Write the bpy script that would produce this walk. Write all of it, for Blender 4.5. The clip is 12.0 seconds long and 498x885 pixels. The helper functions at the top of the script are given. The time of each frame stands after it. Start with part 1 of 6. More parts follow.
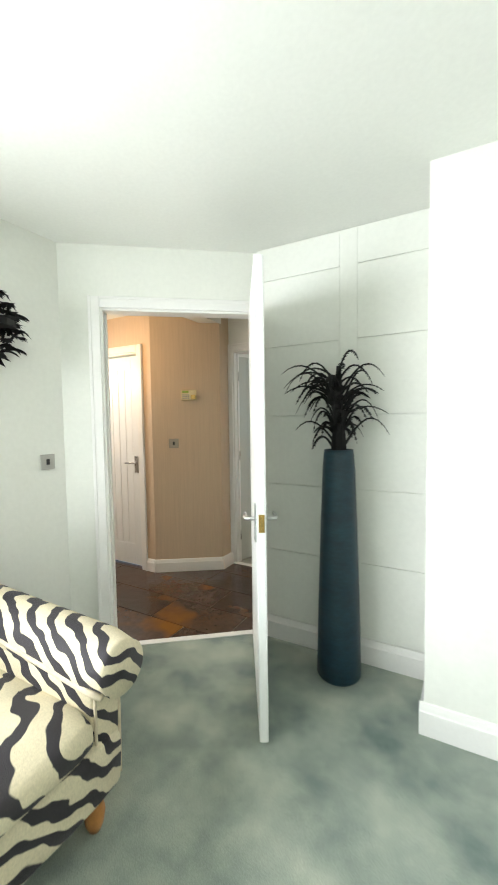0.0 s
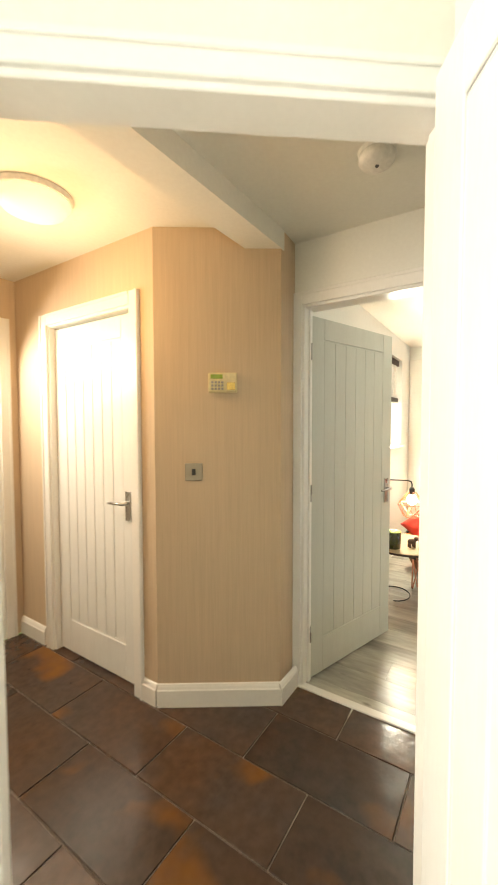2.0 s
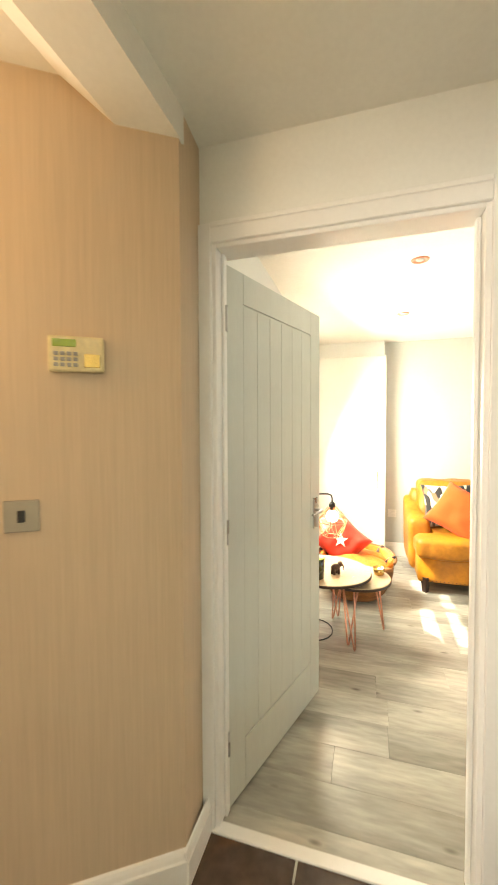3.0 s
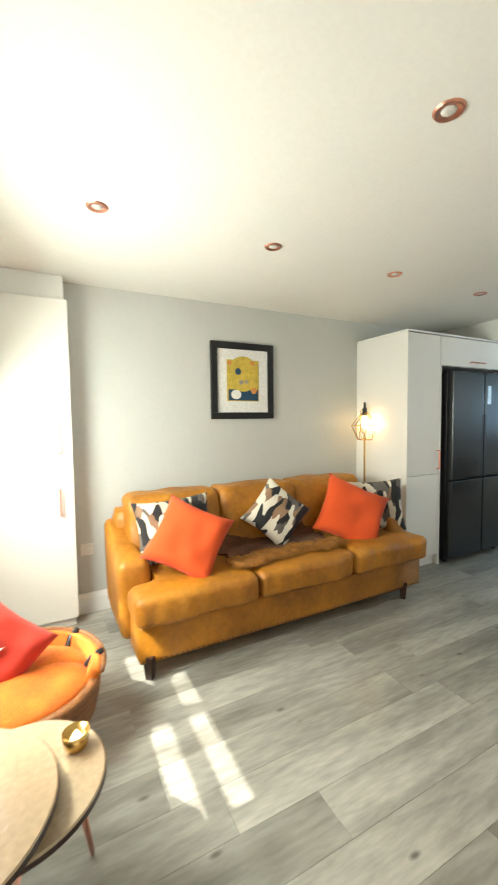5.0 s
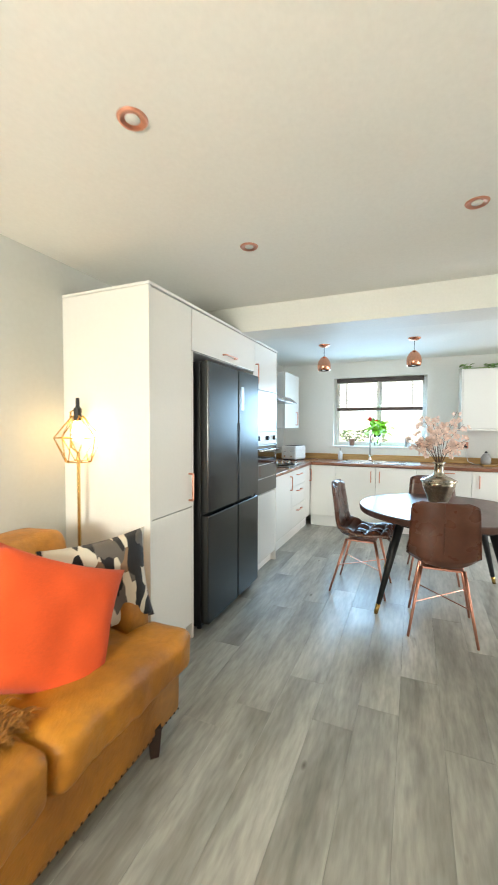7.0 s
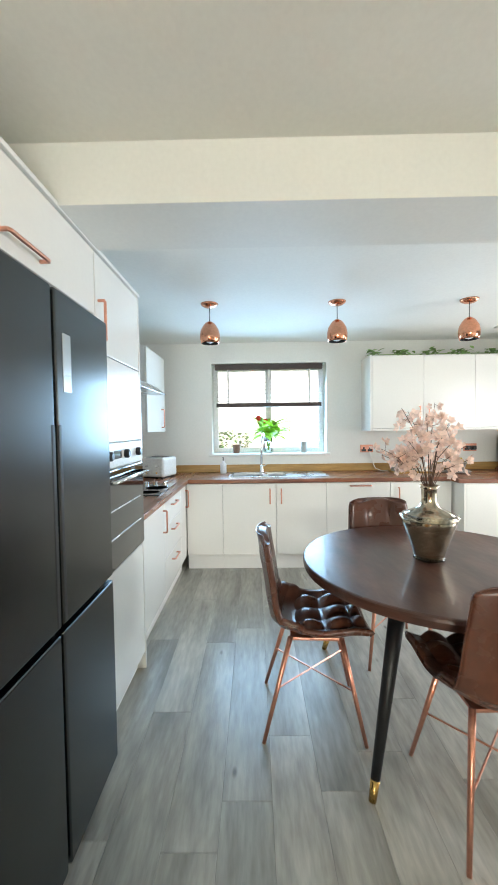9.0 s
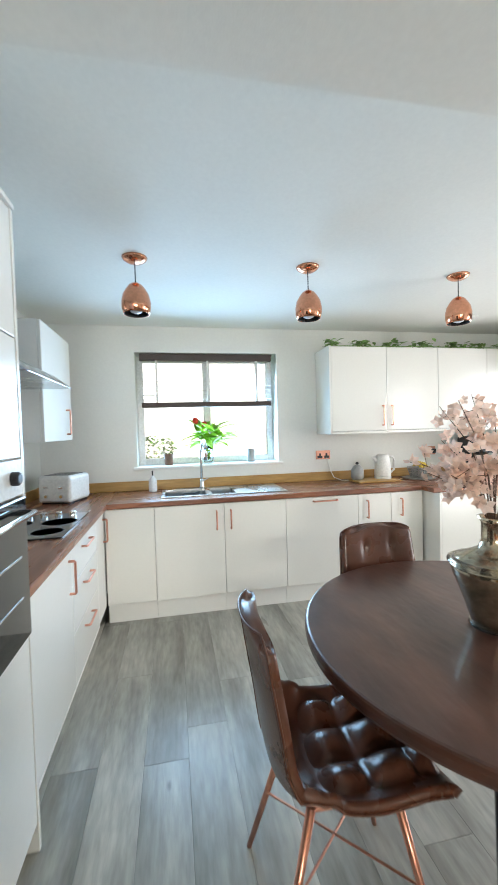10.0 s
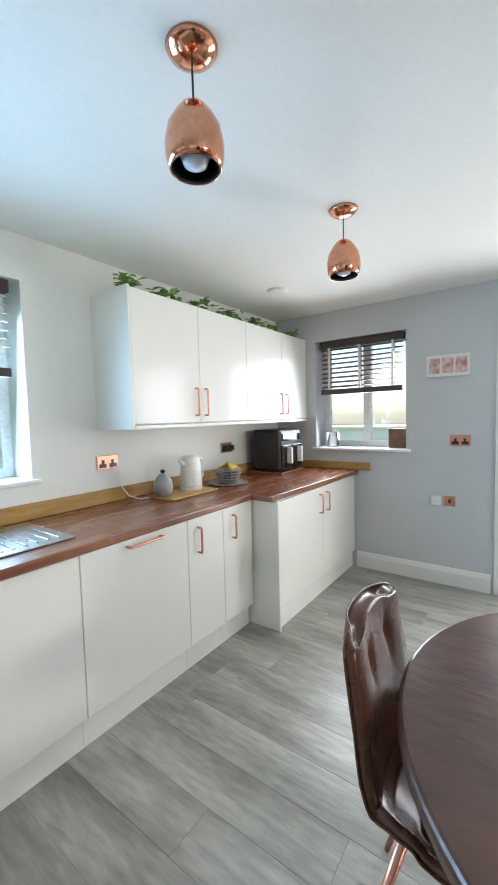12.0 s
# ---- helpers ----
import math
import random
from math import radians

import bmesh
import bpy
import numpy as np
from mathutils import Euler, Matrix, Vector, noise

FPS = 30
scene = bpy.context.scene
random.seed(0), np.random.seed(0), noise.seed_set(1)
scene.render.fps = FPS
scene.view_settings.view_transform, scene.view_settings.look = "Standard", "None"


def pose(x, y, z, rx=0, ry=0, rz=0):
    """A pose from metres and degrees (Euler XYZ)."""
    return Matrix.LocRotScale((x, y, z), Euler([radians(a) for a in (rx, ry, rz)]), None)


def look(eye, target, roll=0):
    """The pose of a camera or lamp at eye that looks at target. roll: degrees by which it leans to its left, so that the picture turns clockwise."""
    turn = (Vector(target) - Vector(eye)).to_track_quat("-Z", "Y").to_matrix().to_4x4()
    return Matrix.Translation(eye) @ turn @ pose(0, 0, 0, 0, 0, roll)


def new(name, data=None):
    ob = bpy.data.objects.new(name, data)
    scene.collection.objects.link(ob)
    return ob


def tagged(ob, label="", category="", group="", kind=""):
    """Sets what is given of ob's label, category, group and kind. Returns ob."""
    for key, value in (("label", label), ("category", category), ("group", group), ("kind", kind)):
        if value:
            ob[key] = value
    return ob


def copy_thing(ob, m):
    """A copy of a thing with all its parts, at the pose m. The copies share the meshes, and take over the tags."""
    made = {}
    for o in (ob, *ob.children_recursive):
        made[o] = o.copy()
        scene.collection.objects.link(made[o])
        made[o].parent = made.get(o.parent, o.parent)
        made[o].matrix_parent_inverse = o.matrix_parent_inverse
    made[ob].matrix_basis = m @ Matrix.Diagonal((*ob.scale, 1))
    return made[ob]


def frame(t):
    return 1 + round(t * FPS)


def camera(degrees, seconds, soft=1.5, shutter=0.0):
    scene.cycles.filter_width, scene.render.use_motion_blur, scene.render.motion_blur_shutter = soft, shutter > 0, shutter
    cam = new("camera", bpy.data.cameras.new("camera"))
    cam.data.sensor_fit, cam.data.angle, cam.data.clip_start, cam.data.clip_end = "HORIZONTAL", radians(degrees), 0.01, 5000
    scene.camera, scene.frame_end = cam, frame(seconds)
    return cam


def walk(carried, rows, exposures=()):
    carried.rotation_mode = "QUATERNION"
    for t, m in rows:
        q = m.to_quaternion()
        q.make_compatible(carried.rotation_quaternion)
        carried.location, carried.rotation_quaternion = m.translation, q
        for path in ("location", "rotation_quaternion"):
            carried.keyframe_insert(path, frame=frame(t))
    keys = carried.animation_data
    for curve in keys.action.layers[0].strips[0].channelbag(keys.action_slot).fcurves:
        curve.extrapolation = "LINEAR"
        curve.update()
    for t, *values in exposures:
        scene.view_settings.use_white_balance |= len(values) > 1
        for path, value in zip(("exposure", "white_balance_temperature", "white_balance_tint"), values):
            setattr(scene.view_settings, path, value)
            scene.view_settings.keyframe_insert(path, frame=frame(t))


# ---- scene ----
cam = camera(65.4, 12.0, soft=1.6, shutter=0.25)
PATH = [
    (0, (0.139, 0.228, 1.383), (-0.833, 1.972, 1.27), -0.8),
    (0.5, (-0.11, 0.542, 1.381), (-1.249, 2.183, 1.278), -0.7),
    (1, (-0.351, 0.87, 1.39), (-1.548, 2.469, 1.298), -0.5),
    (1.5, (-0.662, 1.191, 1.417), (-1.833, 2.808, 1.308), -0.2),
    (2, (-0.906, 1.528, 1.413), (-1.998, 3.201, 1.325), -0.1),
    (2.5, (-1.127, 1.878, 1.405), (-1.964, 3.692, 1.333), -0.1),
    (2.7, (-1.201, 1.98, 1.412), (-1.948, 3.835, 1.349), -0.1),
    (4.3, (-1.407, 3.211, 1.421), (-0.98, 5.162, 1.311), -0.8),
    (4.5, (-1.383, 3.358, 1.419), (-0.811, 5.271, 1.299), -0.8),
    (5, (-1.249, 3.719, 1.398), (-0.327, 5.489, 1.28), -0.7),
    (5.5, (-1.054, 4.041, 1.408), (0.204, 5.591, 1.291), -0.6),
    (5.6, (-1.017, 4.097, 1.407), (0.285, 5.611, 1.296), -0.5),
    (6, (-0.841, 4.363, 1.413), (0.677, 5.662, 1.313), -0.4),
    (6.5, (-0.507, 4.605, 1.396), (1.206, 5.634, 1.313), -0.1),
    (7, (-0.156, 4.788, 1.391), (1.683, 5.57, 1.31), 0.2),
    (7.5, (0.213, 4.99, 1.4), (2.125, 5.569, 1.321), 0.5),
    (7.7, (0.347, 5.027, 1.387), (2.275, 5.55, 1.306), 0.5),
    (9.3, (1.679, 5.52, 1.406), (3.676, 5.436, 1.338), -1.0),
    (9.5, (1.837, 5.546, 1.404), (3.83, 5.392, 1.343), -1.1),
    (10, (2.253, 5.61, 1.414), (4.216, 5.229, 1.349), -1.6),
    (10.5, (2.681, 5.693, 1.43), (4.565, 5.027, 1.345), -2.1),
    (11, (3.066, 5.677, 1.415), (4.81, 4.704, 1.305), -2.0),
    (11.5, (3.416, 5.62, 1.426), (4.923, 4.31, 1.304), -1.9),
    (12, (3.727, 5.596, 1.405), (4.898, 3.98, 1.274), -1.5),
]
walk(cam, [(t, look(eye, target, roll)) for t, eye, target, roll in PATH], [(0.0, 1.08, 6400, 9), (1.4, 1.2, 6700, 10), (2.0, 1.42, 7900, 10), (2.6, 1.7, 8300, 11), (3.4, 1.3, 7400, 8), (4.4, 0.84, 6700, 7), (5.0, 0.74, 6600, 6),
    (5.6, 0.84, 6600, 7), (6.5, 1.2, 6800, 9), (7.6, 1.34, 6800, 10), (9.5, 1.24, 6700, 11), (10.5, 1.18, 6700, 12), (12.0, 1.10, 6500, 12)])

# ---- world, sun and large lights ----
SUN_EL, SUN_DIR = 51.3, Vector((1.0, -0.08, -1.25))
world = bpy.data.worlds.new("world")
scene.world = world
world.use_nodes = True
_nt = world.node_tree
_sky = _nt.nodes.new("ShaderNodeTexSky")
_sky.sky_type, _sky.sun_disc = "NISHITA", False
_sky.sun_elevation, _sky.sun_rotation = radians(SUN_EL), radians(-86)
_nt.links.new(_sky.outputs[0], _nt.nodes["Background"].inputs[0])
_nt.nodes["Background"].inputs[1].default_value = 0.15
_sun = bpy.data.lights.new("sun", "SUN")
_sun.energy, _sun.angle, _sun.color = 5.0, radians(0.5), (1.0, 0.96, 0.87)
sun = new("sun", _sun)
sun.matrix_world = look((0, 0, 8), tuple(Vector((0, 0, 8)) + SUN_DIR))


def window_light(name, at, to, w, h, watts, colour, spread=155):
    li = bpy.data.lights.new(name, "AREA")
    li.shape, li.size, li.size_y, li.energy, li.color = "RECTANGLE", w, h, watts, colour
    li.spread = radians(spread)
    ob = new(name, li)
    ob.matrix_world = look(at, to)
    return ob


window_light("sky_light_bedroom", (-1.96, -0.62, 1.40), (1.2, 1.0, 0.6), 1.65, 1.3, 68, (0.93, 0.97, 1.0), 175)
window_light("sky_light_living", (-1.855, 5.58, 1.44), (2.2, 4.7, -0.2), 1.08, 0.44, 43, (0.95, 0.98, 0.91), 180)
window_light("sky_light_kitchen_east", (5.92, 5.27, 1.55), (2.0, 5.0, 0.9), 1.25, 0.8, 20, (0.36, 0.66, 1.0), 150)
window_light("sky_light_kitchen_south", (4.97, 2.09, 1.55), (4.4, 5.0, 0.9), 0.8, 0.8, 9, (0.86, 0.93, 1.0), 150)
# Lamp of the unseen garden door, added to brighten the cabinet fronts.
window_light("assumed_door_light", (3.35, 2.09, 1.15), (3.6, 5.6, 0.8), 0.8, 1.7, 15.5, (0.93, 0.96, 1.0), 150)
# Added fill for the hall; the front door behind it has no glazing.
window_light("hall_fill_light", (-3.58, 2.3, 1.9), (-1.5, 2.6, 0.4), 0.7, 0.25, 8, (1.0, 0.95, 0.88))


# ---- materials ----
def mat(name, colour, rough=0.5, metal=0.0, vary=0.08, scale=6.0, fine=0.04, fscale=60.0, bump=0.1, bscale=80.0,
        stretch=(1, 1, 1), rnd=0.0, island=0.0, coat=0.0, sheen=0.0, second=None, rvar=0.08):
    """A procedural surface: broad and fine variation of the colour, uneven gloss and relief."""
    m = bpy.data.materials.new(name)
    m.use_nodes = True
    nt = m.node_tree
    n, l = nt.nodes, nt.links
    b = n["Principled BSDF"]
    tc = n.new("ShaderNodeTexCoord")
    mp = n.new("ShaderNodeMapping")
    mp.inputs["Scale"].default_value = stretch
    l.new(tc.outputs["Object"], mp.inputs[0])
    vec = mp.outputs[0]
    if rnd:
        oi = n.new("ShaderNodeObjectInfo")
        ad = n.new("ShaderNodeVectorMath")
        ad.operation = "MULTIPLY_ADD"
        cb = n.new("ShaderNodeCombineXYZ")
        for k in range(3):
            l.new(oi.outputs["Random"], cb.inputs[k])
        ad.inputs[1].default_value = (37.0, 53.0, 71.0)
        l.new(cb.outputs[0], ad.inputs[0])
        l.new(vec, ad.inputs[2])
        vec = ad.outputs[0]
    big = n.new("ShaderNodeTexNoise")
    big.inputs["Scale"].default_value, big.inputs["Detail"].default_value = scale, 4
    l.new(vec, big.inputs["Vector"])
    small = n.new("ShaderNodeTexNoise")
    small.inputs["Scale"].default_value, small.inputs["Detail"].default_value = fscale, 6
    l.new(vec, small.inputs["Vector"])
    c2 = second or tuple(max(0.0, c * (1 - 2.2 * vary)) for c in colour)
    mix = n.new("ShaderNodeMix")
    mix.data_type = "RGBA"
    mix.inputs["A"].default_value, mix.inputs["B"].default_value = (*colour, 1), (*c2, 1)
    ramp = n.new("ShaderNodeMapRange")
    ramp.inputs["From Min"].default_value, ramp.inputs["From Max"].default_value = 0.3, 0.7
    l.new(big.outputs[0], ramp.inputs[0])
    l.new(ramp.outputs[0], mix.inputs["Factor"])
    hs = n.new("ShaderNodeHueSaturation")
    l.new(mix.outputs["Result"], hs.inputs["Color"])
    val = n.new("ShaderNodeMapRange")
    val.inputs["From Min"].default_value, val.inputs["From Max"].default_value = 0.25, 0.75
    val.inputs["To Min"].default_value, val.inputs["To Max"].default_value = 1 - 3 * fine, 1 + 3 * fine
    l.new(small.outputs[0], val.inputs[0])
    out = val.outputs[0]
    if rnd or island:
        src = oi.outputs["Random"] if rnd else n.new("ShaderNodeNewGeometry").outputs["Random Per Island"]
        mr = n.new("ShaderNodeMapRange")
        k = rnd or island
        mr.inputs["To Min"].default_value, mr.inputs["To Max"].default_value = 1 - k, 1 + k
        l.new(src, mr.inputs[0])
        mu = n.new("ShaderNodeMath")
        mu.operation = "MULTIPLY"
        l.new(out, mu.inputs[0])
        l.new(mr.outputs[0], mu.inputs[1])
        out = mu.outputs[0]
    l.new(out, hs.inputs["Value"])
    l.new(hs.outputs[0], b.inputs["Base Color"])
    rr = n.new("ShaderNodeMapRange")
    rr.inputs["To Min"].default_value, rr.inputs["To Max"].default_value = max(0.02, rough - rvar), min(1, rough + rvar)
    l.new(big.outputs[0], rr.inputs[0])
    l.new(rr.outputs[0], b.inputs["Roughness"])
    b.inputs["Metallic"].default_value = metal
    b.inputs["Coat Weight"].default_value = coat
    b.inputs["Sheen Weight"].default_value = sheen
    if bump:
        bn = n.new("ShaderNodeTexNoise")
        bn.inputs["Scale"].default_value, bn.inputs["Detail"].default_value = bscale, 5
        l.new(vec, bn.inputs["Vector"])
        bp = n.new("ShaderNodeBump")
        bp.inputs["Strength"].default_value, bp.inputs["Distance"].default_value = bump, 0.01
        l.new(bn.outputs[0], bp.inputs["Height"])
        l.new(bp.outputs[0], b.inputs["Normal"])
    return m


def glow(name, colour, strength):
    m = bpy.data.materials.new(name)
    m.use_nodes = True
    b = m.node_tree.nodes["Principled BSDF"]
    b.inputs["Base Color"].default_value = (*colour, 1)
    b.inputs["Emission Color"].default_value = (*colour, 1)
    b.inputs["Emission Strength"].default_value = strength
    return m


def clear(name, colour=(1, 1, 1), rough=0.0, ior=1.45):
    m = bpy.data.materials.new(name)
    m.use_nodes = True
    b = m.node_tree.nodes["Principled BSDF"]
    b.inputs["Base Color"].default_value = (*colour, 1)
    b.inputs["Transmission Weight"].default_value = 1.0
    b.inputs["Roughness"].default_value = rough
    b.inputs["IOR"].default_value = ior
    return m


def striped(name, light, dark, scale, warp, stretch, cut=0.5, rough=0.7, axis="X"):
    """Wavy bands in two colours, soft at the edge: printed cloth."""
    m = mat(name, light, rough, vary=0.06, fscale=150, bump=0.25, bscale=300, sheen=0.05)
    nt = m.node_tree
    n, l = nt.nodes, nt.links
    tc = n.new("ShaderNodeTexCoord")
    mp = n.new("ShaderNodeMapping")
    mp.inputs["Scale"].default_value = stretch
    l.new(tc.outputs["Object"], mp.inputs[0])
    wv = n.new("ShaderNodeTexWave")
    wv.bands_direction = axis
    wv.inputs["Scale"].default_value, wv.inputs["Distortion"].default_value = scale, warp
    wv.inputs["Detail"].default_value, wv.inputs["Detail Scale"].default_value = 1.5, 1.3
    l.new(mp.outputs[0], wv.inputs["Vector"])
    st = n.new("ShaderNodeMapRange")
    st.inputs["From Min"].default_value, st.inputs["From Max"].default_value = cut - 0.05, cut + 0.05
    l.new(wv.outputs["Fac"], st.inputs[0])
    mx = n.new("ShaderNodeMix")
    mx.data_type = "RGBA"
    b = n["Principled BSDF"]
    old = b.inputs["Base Color"].links[0].from_socket
    l.new(st.outputs[0], mx.inputs["Factor"])
    l.new(old, mx.inputs["A"])
    mx.inputs["B"].default_value = (*dark, 1)
    l.new(mx.outputs["Result"], b.inputs["Base Color"])
    return m


def blotched(name, cols, scale=9.0):
    """Brush-stroke cloth: cells of a few colours."""
    m = mat(name, cols[0], 0.75, vary=0.05, fscale=150, bump=0.25, bscale=300, sheen=0.05)
    nt = m.node_tree
    n, l = nt.nodes, nt.links
    tc = n.new("ShaderNodeTexCoord")
    mp = n.new("ShaderNodeMapping")
    mp.inputs["Scale"].default_value = (1.9, 0.3, 0.8)
    mp.inputs["Rotation"].default_value = (0, 0, 0.25)
    l.new(tc.outputs["Object"], mp.inputs[0])
    nz = n.new("ShaderNodeTexNoise")
    nz.inputs["Scale"].default_value = 7
    l.new(mp.outputs[0], nz.inputs["Vector"])
    sc = n.new("ShaderNodeVectorMath")
    sc.operation = "MULTIPLY_ADD"
    sc.inputs[1].default_value = (0.12, 0.12, 0.12)
    l.new(nz.outputs["Color"], sc.inputs[0])
    l.new(mp.outputs[0], sc.inputs[2])
    vo = n.new("ShaderNodeTexVoronoi")
    vo.inputs["Scale"].default_value = scale
    l.new(sc.outputs[0], vo.inputs["Vector"])
    cr = n.new("ShaderNodeValToRGB")
    cr.color_ramp.interpolation = "CONSTANT"
    for i, c in enumerate(cols):
        e = cr.color_ramp.elements[i] if i < 2 else cr.color_ramp.elements.new(i / len(cols))
        e.position, e.color = i / len(cols), (*c, 1)
    sp = n.new("ShaderNodeSeparateColor")
    l.new(vo.outputs["Color"], sp.inputs[0])
    l.new(sp.outputs[0], cr.inputs[0])
    l.new(cr.outputs[0], n["Principled BSDF"].inputs["Base Color"])
    return m


def woody(name, dark, light, rough=0.35, along=(1.2, 14, 14), rnd=0.0, coat=0.0, knots=False, fine=0.045, fscale=7.0):
    """Wood: long grain streaks, with knots if asked."""
    m = mat(name, light, rough, vary=0.15, scale=1.6, fine=fine, fscale=fscale, bump=0.12, bscale=9.0, stretch=along, rnd=rnd, coat=coat, second=dark)
    if knots:
        nt = m.node_tree
        n, l = nt.nodes, nt.links
        b = n["Principled BSDF"]
        old = b.inputs["Base Color"].links[0].from_socket
        mp = next(k for k in n if k.bl_idname == "ShaderNodeMapping")
        tc = n.new("ShaderNodeTexCoord")
        m2 = n.new("ShaderNodeMapping")
        m2.inputs["Scale"].default_value = (2.4, 5.6, 1.0)
        oi = n.new("ShaderNodeObjectInfo")
        l.new(tc.outputs["Object"], m2.inputs[0])
        ad = n.new("ShaderNodeVectorMath")
        l.new(m2.outputs[0], ad.inputs[0])
        sc = n.new("ShaderNodeMath")
        sc.operation = "MULTIPLY"
        sc.inputs[1].default_value = 91.0
        l.new(oi.outputs["Random"], sc.inputs[0])
        l.new(sc.outputs[0], ad.inputs[1])
        vo = n.new("ShaderNodeTexVoronoi")
        vo.inputs["Scale"].default_value = 1.0
        l.new(ad.outputs[0], vo.inputs["Vector"])
        mr = n.new("ShaderNodeMapRange")
        mr.inputs["From Min"].default_value, mr.inputs["From Max"].default_value = 0.02, 0.075
        mr.inputs["To Min"].default_value, mr.inputs["To Max"].default_value = 0.85, 0.0
        l.new(vo.outputs["Distance"], mr.inputs[0])
        mx = n.new("ShaderNodeMix")
        mx.data_type = "RGBA"
        l.new(mr.outputs[0], mx.inputs["Factor"])
        l.new(old, mx.inputs["A"])
        mx.inputs["B"].default_value = (0.09, 0.075, 0.06, 1)
        l.new(mx.outputs["Result"], b.inputs["Base Color"])
    return m


